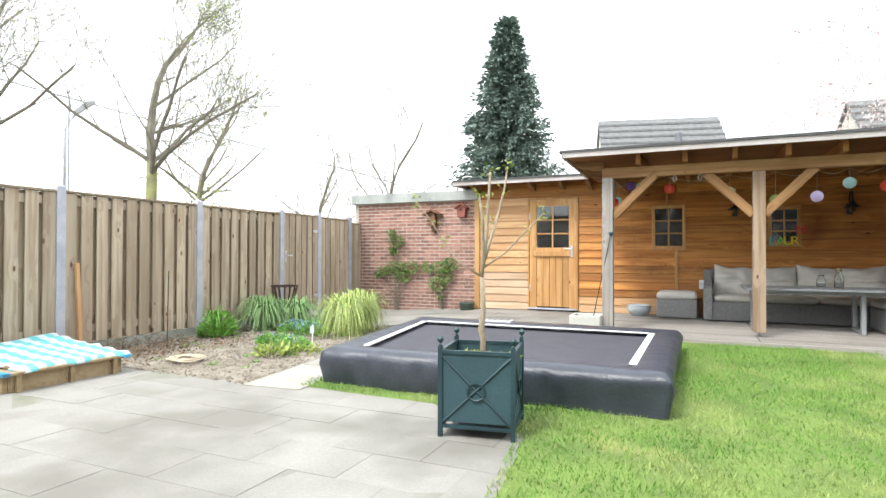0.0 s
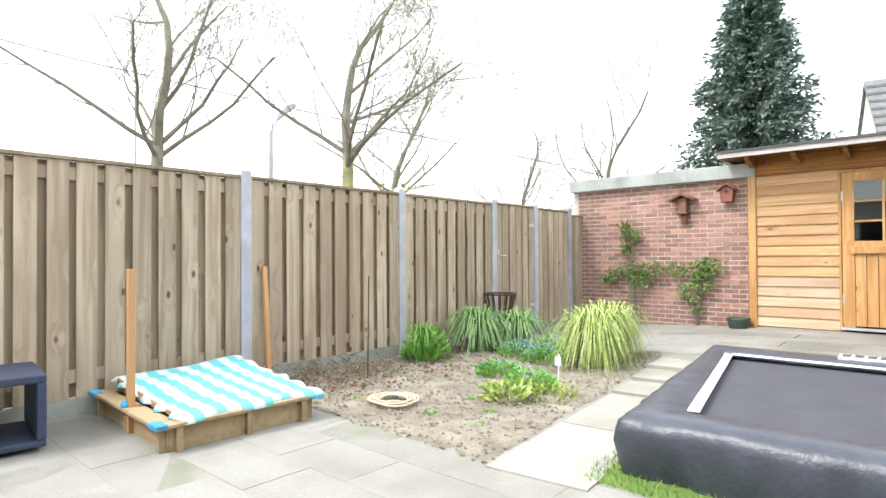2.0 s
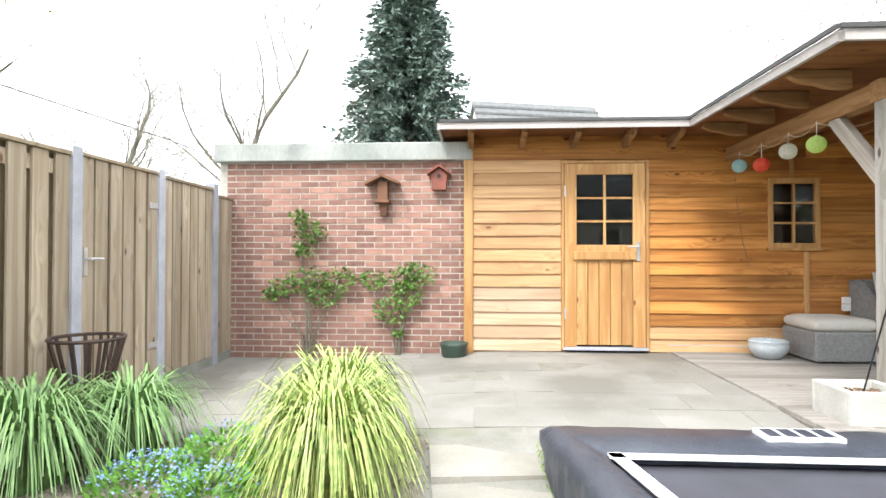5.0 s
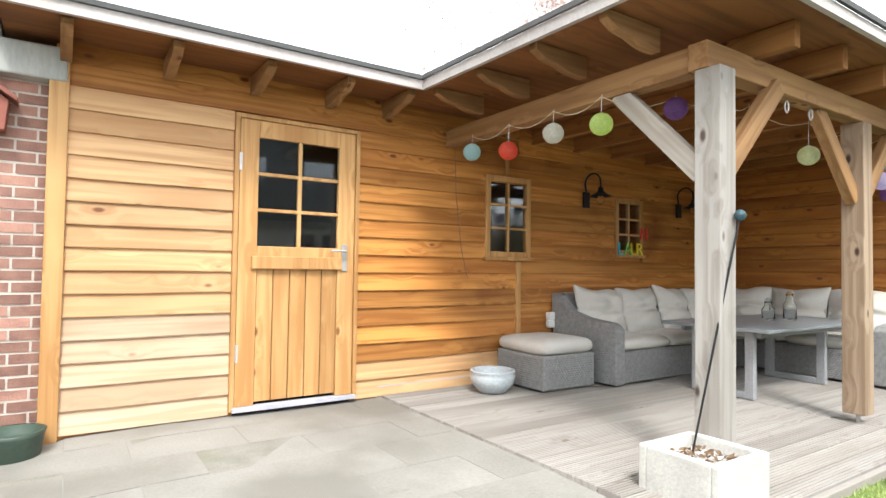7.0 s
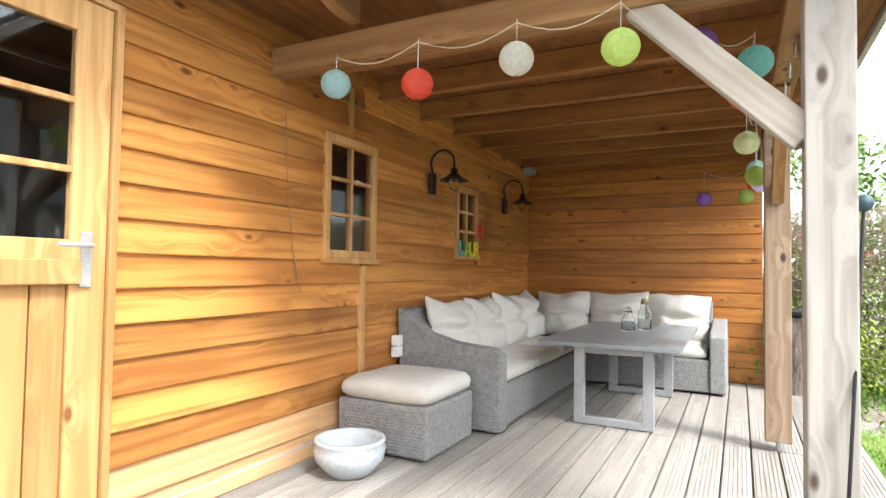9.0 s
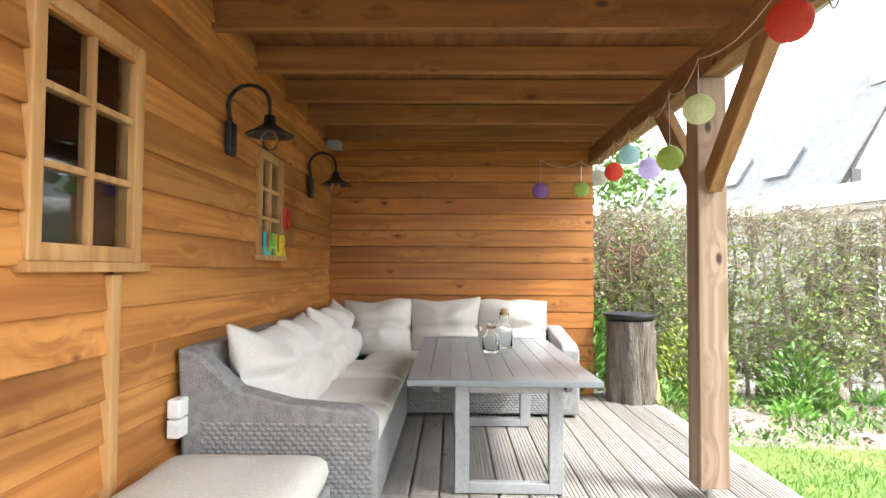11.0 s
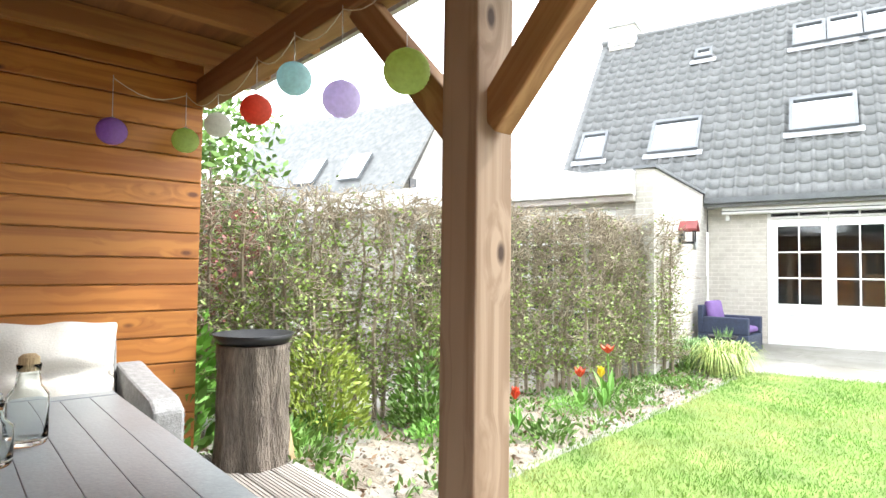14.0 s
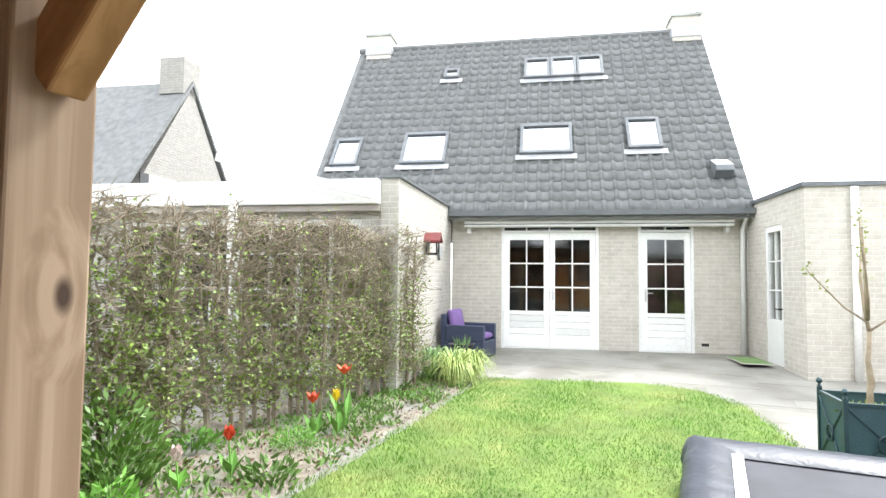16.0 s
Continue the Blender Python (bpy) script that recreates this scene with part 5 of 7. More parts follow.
sign = thing("letter_sign", "row of coloured wooden letters on the window", "letters", pose(2.12, YS - 0.05, 1.3))
for i, (ch, c, dz) in enumerate((("L", (0.05, 0.45, 0.6), 0), ("A", (0.2, 0.5, 0.1), 0), ("U", (0.75, 0.6, 0.03), 0), ("R", (0.8, 0.65, 0.05), 0), ("N", (0.65, 0.05, 0.04), 0.17))):
    cu = bpy.data.curves.new("letter", "FONT")
    cu.body, cu.size, cu.extrude = ch, 0.19, 0.006
    cu.materials.append(mat("letter_paint", c, 0.5, 0, c, 5, 50, 0.0))
    o = new("letter", cu)
    o.parent, o.matrix_basis = sign, pose(0.015 + 0.1 * i - (0.04 if dz else 0), 0, dz, 90, 0, 0)

box = thing("concrete_planter", "square pale concrete planter with soil at the post", "planter", pose(-0.25, 9.36, 0.03))
obj("box", Build().box(-0.2, -0.2, -0.02, 0.2, -0.16, 0.3).box(-0.2, 0.16, -0.02, 0.2, 0.2, 0.3).box(-0.2, -0.16, -0.02, -0.16, 0.16, 0.3).box(0.16, -0.16, -0.02, 0.2, 0.16, 0.3).box(-0.16, -0.16, 0.0, 0.16, 0.16, 0.24), PCONC, box, bevel=0.008)
ch = Build()
for i in range(160):
    ch.leaf((rnd(-0.15, 0.15), rnd(-0.15, 0.15), 0.245), (rnd(-1, 1), rnd(-1, 1), rnd(0, 0.6)), 0.035, 0.018)
obj("bark_chips", ch, LEAFLIT, box, recalc=False)
rod = thing("garden_torch", "thin dark rod with green ball top", "garden torch")
obj("rod", Build().tube([(-0.2, 9.46, 0.2), (0.06, 9.36, 1.4)], 0.0055, 8), BLACKM, rod)
obj("ball", Build().lathe([(0.002, -0.03), (0.02, -0.022), (0.03, 0.0), (0.02, 0.022), (0.002, 0.03)], (0.064, 9.358, 1.42), 12), PLANT_P, rod, smooth=True)

stump = thing("tree_stump", "tall bark-covered tree stump with split side", "stump", pose(3.9, 9.25, -0.02))
b = Build()
n = 72
lv = [(0.82 * k / 40, 1.0 + 0.25 * (1 - k / 40) ** 6 - 0.03 * math.sin(3.1 * k / 40)) for k in range(41)]
for z, s in lv:
    for k in range(n):
        a = 2 * math.pi * k / n
        r = 0.2 * s * (1 + 0.09 * noise.noise((math.cos(a) * 2, math.sin(a) * 2, z * 1.5)) + 0.04 * math.sin(7 * a + 3 * z) + 0.06 * noise.noise((math.cos(a) * 9, math.sin(a) * 9, z * 7)) + 0.04 * noise.noise((math.cos(a) * 22, math.sin(a) * 22, z * 30)))
        b.v.append((r * math.cos(a), r * math.sin(a), z))
for i in range(len(lv) - 1):
    for k in range(n):
        b.f.append((i * n + k, i * n + (k + 1) % n, (i + 1) * n + (k + 1) % n, (i + 1) * n + k))
b.f.append(tuple((len(lv) - 1) * n + k for k in range(n)))
obj("trunk", b, BARKS, stump, smooth=True)
b = Build()
for k in range(7):
    a = -2.0 + 0.14 * k
    h_ = rnd(0.25, 0.62)
    b.tube([(0.25 * math.cos(a), 0.25 * math.sin(a), 0), (0.205 * math.cos(a), 0.205 * math.sin(a), h_ * 0.6), (0.19 * math.cos(a), 0.19 * math.sin(a), h_)], [0.035, 0.025, 0.003], 5)
obj("split_bark", b, CUTW, stump)
tray = thing("black_tray", "round black tray on the tree stump", "tray", pose(3.9, 9.25, 0.805))
obj("tray", Build().lathe([(0.19, 0.0), (0.23, 0.055), (0.22, 0.055), (0.185, 0.015), (0.002, 0.012)], n=28), BLACKM, tray, smooth=True)

# ---- garden things ----
tr = thing("trampoline", "low rectangular trampoline with black vinyl pad", "trampoline")
X0, X1, Y0, Y1, TZ0 = -1.98, 0.95, 5.78, 8.55, 0.27


def pad_sheet(outer, inner, zin, zout, zlow):
    b = Build()
    N = 72
    def ringpts(q, z, wob, drop=0.0):
        pts = []
        x0, y0, x1, y1, skew = q
        for (ax, ay), (bx, by) in (((x0, y0), (x1, y0)), ((x1, y0), (x1 - skew * 0, y1)), ((x1, y1), (x0 - skew, y1)), ((x0 - skew, y1), (x0, y0))):
            for k in range(N):
                s = k / N
                x, y = ax + (bx - ax) * s, ay + (by - ay) * s
                fold = noise.noise((x * 3, y * 3, z * 4)) + 0.7 * noise.noise((x * 9 + z * 6, y * 9, 2)) + 0.35 * noise.noise((x * 21, y * 21, z * 14))
                pts.append((x + wob * fold, y + wob * (0.6 * fold + 0.6 * noise.noise((y * 5, x * 5, z * 7 + 4))), z + 0.5 * wob * noise.noise((x * 7, y * 7, 9))))
        return pts
    x0, y0, x1, y1, sk = outer
    e = 0.05
    rings = [ringpts(inner, zin, 0.004), ringpts((inner[0] - 0.04, inner[1] - 0.04, inner[2] + 0.04, inner[3] + 0.04, sk), zin + 0.025, 0.01), ringpts(((inner[0] + x0) / 2, (inner[1] + y0) / 2, (inner[2] + x1) / 2, (inner[3] + y1) / 2, sk), zin + 0.045, 0.02), ringpts((x0 + e, y0 + e, x1 - e, y1 - e, sk), zout + 0.02, 0.018), ringpts(outer, zout - 0.02, 0.02), ringpts((x0 - 0.01, y0 - 0.01, x1 + 0.01, y1 + 0.01, sk), zout - 0.07, 0.03), ringpts((x0 + 0.002, y0 + 0.002, x1 - 0.002, y1 - 0.002, sk), zout * 0.5, 0.045), ringpts((x0 + 0.02, y0 + 0.02, x1 - 0.02, y1 - 0.02, sk), zlow, 0.035)]
    M = 4 * N
    for r in rings:
        b.v += r
    for i in range(len(rings) - 1):
        for k in range(M):
            b.f.append((i * M + k, i * M + (k + 1) % M, (i + 1) * M + (k + 1) % M, (i + 1) * M + k))
    return b


SK = 0.38
obj("pad", pad_sheet((X0, Y0, X1, Y1, SK), (X0 + 0.27, Y0 + 0.32, X1 - 0.3, Y1 - 0.45, SK), TZ0 - 0.02, TZ0, -0.03), PADM, tr, smooth=True)
b = Build()
b.v += [(X0 + 0.2, Y0 + 0.27, TZ0 - 0.03), (X1 - 0.25, Y0 + 0.27, TZ0 - 0.03), (X1 - 0.25, Y1 - 0.4, TZ0 - 0.03), (X0 + 0.2 - SK, Y1 - 0.4, TZ0 - 0.03)]
b.f.append((0, 1, 2, 3))
obj("jumping_mat", b, MATM, tr)
ln = Build()
for (p, q) in (((X0 + 0.25, Y0 + 0.3), (X0 + 0.25 - SK, Y1 - 0.42)), ((X0 + 0.25 - SK, Y1 - 0.42), (X1 - 0.25, Y1 - 0.42)), ((X1 - 0.25, Y1 - 0.42), (X1 - 0.25, Y0 + 0.38))):
    strip(ln, p, q, TZ0 + 0.008, TZ0 + 0.016, 0.06)
obj("white_edge", ln, WHITEL, tr)
lab = Build().box(-1.35, Y1 - 0.25, TZ0 + 0.018, -1.0, Y1 - 0.1, TZ0 + 0.044)
obj("label_patch", lab, WHITEL, tr)
lb2 = Build()
for k in range(4):
    lb2.box(-1.33 + 0.08 * k, Y1 - 0.235, TZ0 + 0.0441, -1.27 + 0.08 * k, Y1 - 0.115, TZ0 + 0.046)
obj("label_bars", lb2, PADM, tr)
lg = Build()
for k, w in enumerate((0.08, 0.06, 0.08, 0.08)):
    lg.box(-0.82 + 0.095 * k, 6.95, TZ0 - 0.029, -0.82 + 0.095 * k + w, 7.03, TZ0 - 0.026)
obj("logo_bars", lg, WHITEL, tr)

pt = thing("square_planter", "dark blue-green metal planter with ring and cross bars", "planter", pose(-0.19, 5.13, -0.04, 0, 0, 10))
w = 0.235
fr = Build()
for sx in (-1, 1):
    for sy in (-1, 1):
        fr.box(sx * w - 0.014, sy * w - 0.014, 0.0, sx * w + 0.014, sy * w + 0.014, 0.585)
        fr.lathe([(0.006, 0.585), (0.014, 0.592), (0.006, 0.602), (0.02, 0.615), (0.022, 0.63), (0.012, 0.645), (0.002, 0.65)], (sx * w, sy * w, 0), 10)
for z in (0.06, 0.535):
    for s in (-1, 1):
        fr.box(-w, s * w - 0.012, z, w, s * w + 0.012, z + 0.022).box(s * w - 0.012, -w, z, s * w + 0.012, w, z + 0.022)
for s in (-1, 1):
    for d in (-1, 1):
        fr.tube([(-w, s * (w + 0.004), 0.08 if d > 0 else 0.53), (w, s * (w + 0.004), 0.53 if d > 0 else 0.08)], 0.009, 5)
        fr.tube([(s * (w + 0.004), -w, 0.08 if d > 0 else 0.53), (s * (w + 0.004), w, 0.53 if d > 0 else 0.08)], 0.009, 5)
    circ = [(0.055 * math.cos(k * 0.3927), 0.055 * math.sin(k * 0.3927)) for k in range(17)]
    fr.tube([(a, s * (w + 0.014), 0.3 + c) for a, c in circ], 0.007, 5)
    fr.tube([(s * (w + 0.014), a, 0.3 + c) for a, c in circ], 0.007, 5)
obj("frame", fr, PLANT_M, pt)
obj("panel", Build().box(-w + 0.014, -w - 0.002, 0.1, w - 0.014, -w + 0.006, 0.535).box(-w + 0.014, w - 0.006, 0.1, w - 0.014, w + 0.002, 0.535).box(-w - 0.002, -w + 0.014, 0.1, -w + 0.006, w - 0.014, 0.535).box(w - 0.006, -w + 0.014, 0.1, w + 0.002, w - 0.014, 0.535).box(-w + 0.014, -w + 0.014, 0.1, w - 0.014, w - 0.014, 0.12), PLANT_P, pt)
obj("soil", Build().box(-w + 0.008, -w + 0.008, 0.3, w - 0.008, w - 0.008, 0.47), CLOD, pt)


def grow(b, lf, p, d, length, r, depth, spread, tips, up=0.25, segs=4):
    """One branch and its side branches."""
    pts, rad = [Vector(p)], [r]
    d = Vector(d).normalized()
    for k in range(segs):
        d = (d + Vector((rnd(-1, 1), rnd(-1, 1), rnd(-0.6, 1) * up)) * 0.25).normalized()
        pts.append(pts[-1] + d * length / segs)
        rad.append(r * (1 - 0.6 * (k + 1) / segs))
    b.tube(pts, rad, 5 if r > 0.02 else 3, False)
    if depth <= 0:
        tips.append((pts[-1], d))
        tips.append((pts[-2], d))
        return
    for k in range(1, segs + 1):
        for s in range(1 if depth > 2 and k < segs else 2):
            a = rnd(0, 6.283)
            side = d.cross(Vector((math.cos(a), math.sin(a), 0.3))).normalized()
            nd = (d + side * spread * rnd(0.6, 1.3) + Vector((0, 0, up * 0.9))).normalized()
            grow(b, lf, pts[k], nd, length * rnd(0.5, 0.8) * (1.08 - 0.09 * k), max(0.0038, rad[k] * rnd(0.36, 0.52)), depth - 1, spread, tips, up, max(3, segs - 1))


def bare_tree(x, y, h, r, m, label, seed, depth=3, leaf=None, nleaf=2, clear=0.45, spread=0.95, puffs=0.06):
    random.seed(seed)
    t = thing("tree", label, "tree", pose(x, y, -0.1))
    b, tips = Build(), []
    trunk = [(0, 0, 0), (rnd(-0.05, 0.05), rnd(-0.05, 0.05), h * clear * 0.6), (rnd(-0.1, 0.1), rnd(-0.1, 0.1), h * clear)]
    b.tube(trunk, [r * 1.2, r, r * 0.9], 9)
    obj("trunk", b, BARKM if m == 1 else BARK, t, smooth=True)
    b = Build()
    grow(b, None, trunk[-1], (0, 0, 1), h * 0.52, r * 0.85, depth, spread, tips, 0.2, 6)
    for k in range(5):
        a = k * 1.257 + rnd(0, 0.6)
        grow(b, None, trunk[-1] if k % 2 else (0, 0, h * clear * 0.93), (math.cos(a), math.sin(a), 0.75), h * 0.4, r * 0.42, depth - 1, spread, tips, 0.2, 5)
    obj("branches", b, BARK, t)
    if leaf:
        lf = Build()
        for p, d in tips:
            for k in range(nleaf):
                lf.leaf(p + Vector((rnd(-puffs, puffs), rnd(-puffs, puffs), rnd(-puffs, puffs))), (rnd(-1, 1), rnd(-1, 1), rnd(-0.5, 1)), rnd(0.3, 0.7) * puffs + 0.01, 0.3 * puffs + 0.002)
        tagged(obj("leaves", lf, leaf, t, recalc=False), kind="stuff")
    return t


# young espaliered tree in the planter
random.seed(3)
sap = thing("young_tree", "slender young tree with sparse new leaves in the planter", "tree", pose(-0.19, 5.13, -0.04))
b, lf = Build(), Build()
b.tube([(0, 0, 0.45), (0.0, 0.005, 0.6), (-0.012, 0.0, 0.66), (0.004, 0.0, 0.8), (-0.008, 0.0, 1.02)], [0.024, 0.02, 0.024, 0.018, 0.017], 8)
LIMB_LINES = [[(-0.008, 1.02, 0), (-0.16, 1.12, 0.03), (-0.27, 1.26, 0.05), (-0.34, 1.39, 0.05), (-0.45, 1.53, 0.06)],
         [(-0.008, 1.02, 0), (0.0, 1.14, -0.02), (-0.02, 1.4, -0.08), (-0.05, 1.57, -0.1)],
         [(0.0, 1.1, 0), (0.03, 1.3, 0.02), (0.045, 1.55, 0.03), (0.06, 1.75, 0.03)],
         [(0.0, 1.1, 0), (0.06, 1.24, 0.07), (0.12, 1.4, 0.12), (0.19, 1.63, 0.16), (0.22, 1.8, 0.18)],
         [(0.0, 1.08, 0), (0.14, 1.18, -0.04), (0.28, 1.33, -0.07), (0.4, 1.45, -0.08)]]
for i, limb in enumerate(LIMB_LINES):
    L = [(0.84 * u - 0.54 * w_, 0.54 * u + 0.84 * w_, z) for u, z, w_ in limb]
    r0 = 0.008 if i in (0, 4) else 0.014
    b.tube(L, [r0 * (1 - 0.16 * k) for k in range(len(L))], 6)
    for j, q in enumerate(L[2:]):
        for k in range(16 if j == len(L) - 3 else 8):
            lf.leaf((q[0] + rnd(-0.03, 0.03), q[1] + rnd(-0.03, 0.03), q[2] + rnd(-0.06, 0.05)), (rnd(-1, 1), rnd(-1, 1), rnd(-0.3, 1)), rnd(0.018, 0.042), 0.018)
obj("trunk", b, BARKP, sap, smooth=True)
obj("leaves", lf, LEAFY, sap, recalc=False)
mo = Build()
for i in range(260):
    mo.leaf((-0.19 + rnd(-0.2, 0.2), 5.13 + rnd(-0.2, 0.2), 0.43), (rnd(-1, 1), rnd(-1, 1), rnd(0.1, 1)), rnd(0.02, 0.06), 0.015)
tagged(obj("planter_weeds", mo, LEAFY, recalc=False), "low yellow-green weeds on the planter soil", "weeds", "", "stuff")

# sandpit with striped cover
sp_ = thing("sandpit", "low wooden sandpit with striped tarpaulin cover", "sandpit", pose(-5.37, 4.44, -0.04, 0, 0, -2))
SW, SD = 1.22, 0.95
fr = Build()
for y in (0.0, SD):
    fr.box(0, y - 0.012, 0.0, SW, y + 0.012, 0.15)
for x in (0.0, SW):
    fr.box(x - 0.012, 0, 0.0, x + 0.012, SD, 0.15)
obj("side", fr, SANDW, sp_, bevel=0.003)
for x in (0.03, SW / 2, SW - 0.03):
    for y in (-0.05, SD + 0.012):
        obj("strut", Build().box(x - 0.02, y, 0.0, x + 0.02, y + 0.038, 0.148), SANDW, sp_, bevel=0.003)
for y in (0.03, SD / 2, SD - 0.07):
    obj("strut", Build().box(SW + 0.012, y, 0, SW + 0.05, y + 0.04, 0.148), SANDW, sp_, bevel=0.003)
obj("rim", Build().box(-0.06, -0.08, 0.15, SW + 0.06, 0.05, 0.172).box(-0.06, SD - 0.05, 0.15, SW + 0.06, SD + 0.08, 0.172).box(-0.06, 0.05, 0.151, 0.07, SD - 0.05, 0.173).box(SW - 0.07, 0.05, 0.151, SW + 0.06, SD - 0.05, 0.173), SANDW, sp_, bevel=0.003)
for x, y in ((SW - 0.08, -0.09), (-0.07, -0.09), (SW - 0.06, SD + 0.02)):
    obj("corner_cap", Build().box(x, y, 0.147, x + 0.14, y + 0.07, 0.177), BLUETRIM, sp_, bevel=0.004)
obj("upright", Build().box(0.62, -0.045, 0.0, 0.665, 0.0, 1.08), STICKW, sp_, bevel=0.005)
obj("end_board", Build().prism([(0.05, 0.17), (SW - 0.03, 0.17), (SW - 0.03, 0.19), (0.3, 0.24), (0.05, 0.26)], 0.07, 0.085, 1), SANDW, sp_, bevel=0.003)
obj("clamp", Build().lathe([(0.02, 0.0), (0.024, 0.02), (0.014, 0.045), (0.002, 0.05)], (0.64, -0.06, 0.172), 10), BLUETRIM, sp_)
stk = thing("wooden_stick", "orange pine stick leaning on the fence", "stick", pose(-5.36, 5.8, -0.03, 0, -4.0, 0))
obj("stick", Build().box(-0.018, -0.022, 0.0, 0.018, 0.022, 1.06), STICKW, stk, bevel=0.004)
b = Build()
NX, NY = 48, 36
for j in range(NY + 1):
    for i in range(NX + 1):
        s, q = i / NX, j / NY
        x, y = -0.02 + (SW + 0.07) * s, 0.05 + (SD + 0.04) * q
        e = min(s, 1 - s, q, 1 - q)
        z = 0.195 + 0.085 * (1 - s) * (0.8 + 0.6 * q * q) + 0.02 * noise.noise((x * 3, y * 3, 1)) + 0.006 * math.sin(x * 33 + 2 * noise.noise((y * 2, 0, 0)))
        x += 0.03 * math.sin(y * 14) * (1 if s > 0.9 else 0)
        b.v.append((x, y + (0.025 * math.sin(x * 26) if q < 0.08 or q > 0.92 else 0), z - (0.03 if e < 0.01 else 0)))
for j in range(NY):
    for i in range(NX):
        k = j * (NX + 1) + i
        b.f.append((k, k + 1, k + NX + 2, k + NX + 1))
cv = obj("cover", b, TARP, sp_, smooth=True)
tagged(cv, "white and turquoise striped tarpaulin")
md = cv.modifiers.new("thick", "SOLIDIFY")
md.thickness = 0.004

side = thing("garden_side_table", "dark blue wicker open-sided low garden table", "table", pose(-5.06, 3.62, -0.03, 0, 0, 84))
obj("top", Build().box(-0.34, -0.3, 0.4, 0.34, 0.3, 0.45).box(-0.34, -0.3, 0.02, 0.34, 0.3, 0.06), NAVY, side, bevel=0.01)
for sx in (-0.34, 0.29):
    obj("side", Build().box(sx, -0.3, 0.06, sx + 0.05, 0.3, 0.4), NAVY, side, bevel=0.01)


def grass_clump(x, y, r, h, n, m, label, name="ornamental_grass", width=0.018):
    o = thing(name, label, "plant", pose(x, y, gz(x, y)))
    b = Build()
    for i in range(n):
        a = rnd(0, 6.283)
        rr = r * rnd(0.0, 0.35)
        reach = r * rnd(0.35, 1.25)
        hh = h * rnd(0.75, 1.1)
        px, py = rr * math.cos(a), rr * math.sin(a)
        ca, sa = math.cos(a + rnd(-0.4, 0.4)), math.sin(a + rnd(-0.4, 0.4))
        k = len(b.v)
        w_ = width * rnd(0.6, 1.2)
        drop = rnd(2.5, 3.5)
        for t in (0.0, 0.22, 0.44, 0.64, 0.83, 1.0):
            dx = reach * t ** 1.3
            z = hh * (3.4 * t - drop * t * t) * 1.06 + 0.01
            ww = w_ * (1 - 0.9 * t) * 0.5 + 0.001
            b.v += [(px + dx * ca - ww * sa, py + dx * sa + ww * ca, max(z, 0.01)), (px + dx * ca + ww * sa, py + dx * sa - ww * ca, max(z, 0.01))]
        for q in range(5):
            b.f.append((k + 2 * q, k + 2 * q + 1, k + 2 * q + 3, k + 2 * q + 2))
    tagged(obj("leaves", b, m, o, recalc=False, smooth=True), kind="stuff")
    return o


def leafy(x, y, r, h, n, m, label, name="flowering_plant", size=0.035, flower=None, nf=0, cat="plant"):
    o = thing(name, label, cat, pose(x, y, gz(x, y)))
    b = Build()
    for i in range(n):
        a, q = rnd(0, 6.283), math.sqrt(random.random())
        z = h * rnd(0.05, 1.0) * (1.05 - 0.6 * q * q)
        b.leaf((r * q * math.cos(a), r * q * math.sin(a), z), (math.cos(a) * rnd(0.2, 1), math.sin(a) * rnd(0.2, 1), rnd(0, 1.2)), size * rnd(0.6, 1.3), size * 0.4)
    for i in range(12):
        a = rnd(0, 6.283)
        b.tube([(0.3 * r * math.cos(a), 0.3 * r * math.sin(a), 0), (0.7 * r * math.cos(a), 0.7 * r * math.sin(a), h * 0.7)], 0.003, 3, False)
    tagged(obj("leaves", b, m, o, recalc=False), kind="stuff")
    if flower:
        b = Build()
        for i in range(nf):
            a, q = rnd(0, 6.283), math.sqrt(random.random())
            b.leaf((r * q * math.cos(a), r * q * math.sin(a), h * rnd(0.85, 1.15) * (1.05 - 0.5 * q * q)), (rnd(-1, 1), rnd(-1, 1), 0.3), 0.016, 0.016, 0, Vector((0.1, 0.2, 1)))
        tagged(obj("flowers", b, flower, o, recalc=False), kind="stuff")
    return o


random.seed(11)
for gx, gy in ((-3.36, 8.22), (-3.42, 8.68)):
    grass_clump(gx, gy, 0.34, 0.47, 950, LEAFV, "variegated yellow-green strap-leaved grass clump", width=0.017)
grass_clump(-4.92, 8.35, 0.42, 0.42, 560, LEAFD, "dark green arching grass clump")
grass_clump(-4.68, 8.8, 0.38, 0.38, 420, LEAFD, "dark green arching grass clump")
grass_clump(-5.0, 7.45, 0.2, 0.36, 60, LEAFB, "fresh green upright strap leaves", "perennial")
leafy(-5.0, 7.5, 0.22, 0.36, 420, LEAFB, "fresh green bushy perennial", "perennial", 0.09)
for x, y, r, h_, nf in ((-4.28, 8.3, 0.26, 0.17, 420), (-4.02, 8.62, 0.26, 0.22, 160), (-3.95, 7.4, 0.2, 0.14, 90), (-3.38, 7.1, 0.22, 0.18, 80), (-3.9, 8.15, 0.22, 0.17, 320), (-3.75, 8.5, 0.18, 0.16, 200)):
    leafy(x, y, r, h_, 520, LEAFB, "low green plant with small blue flowers", "forget_me_not", 0.05, BLUEF, nf)
leafy(-3.3, 6.65, 0.17, 0.13, 130, LEAFV, "low rosette of pale strap leaves", "perennial", 0.11)
leafy(-3.1, 6.95, 0.22, 0.12, 260, LEAFY, "low yellow-green ground cover", "perennial", 0.04)
for i in range(14):
    leafy(rnd(-5.3, -3.0), rnd(5.8, 7.0), 0.05, 0.05, 12, LEAFB, "small green seedling in the soil", "seedling", 0.03)
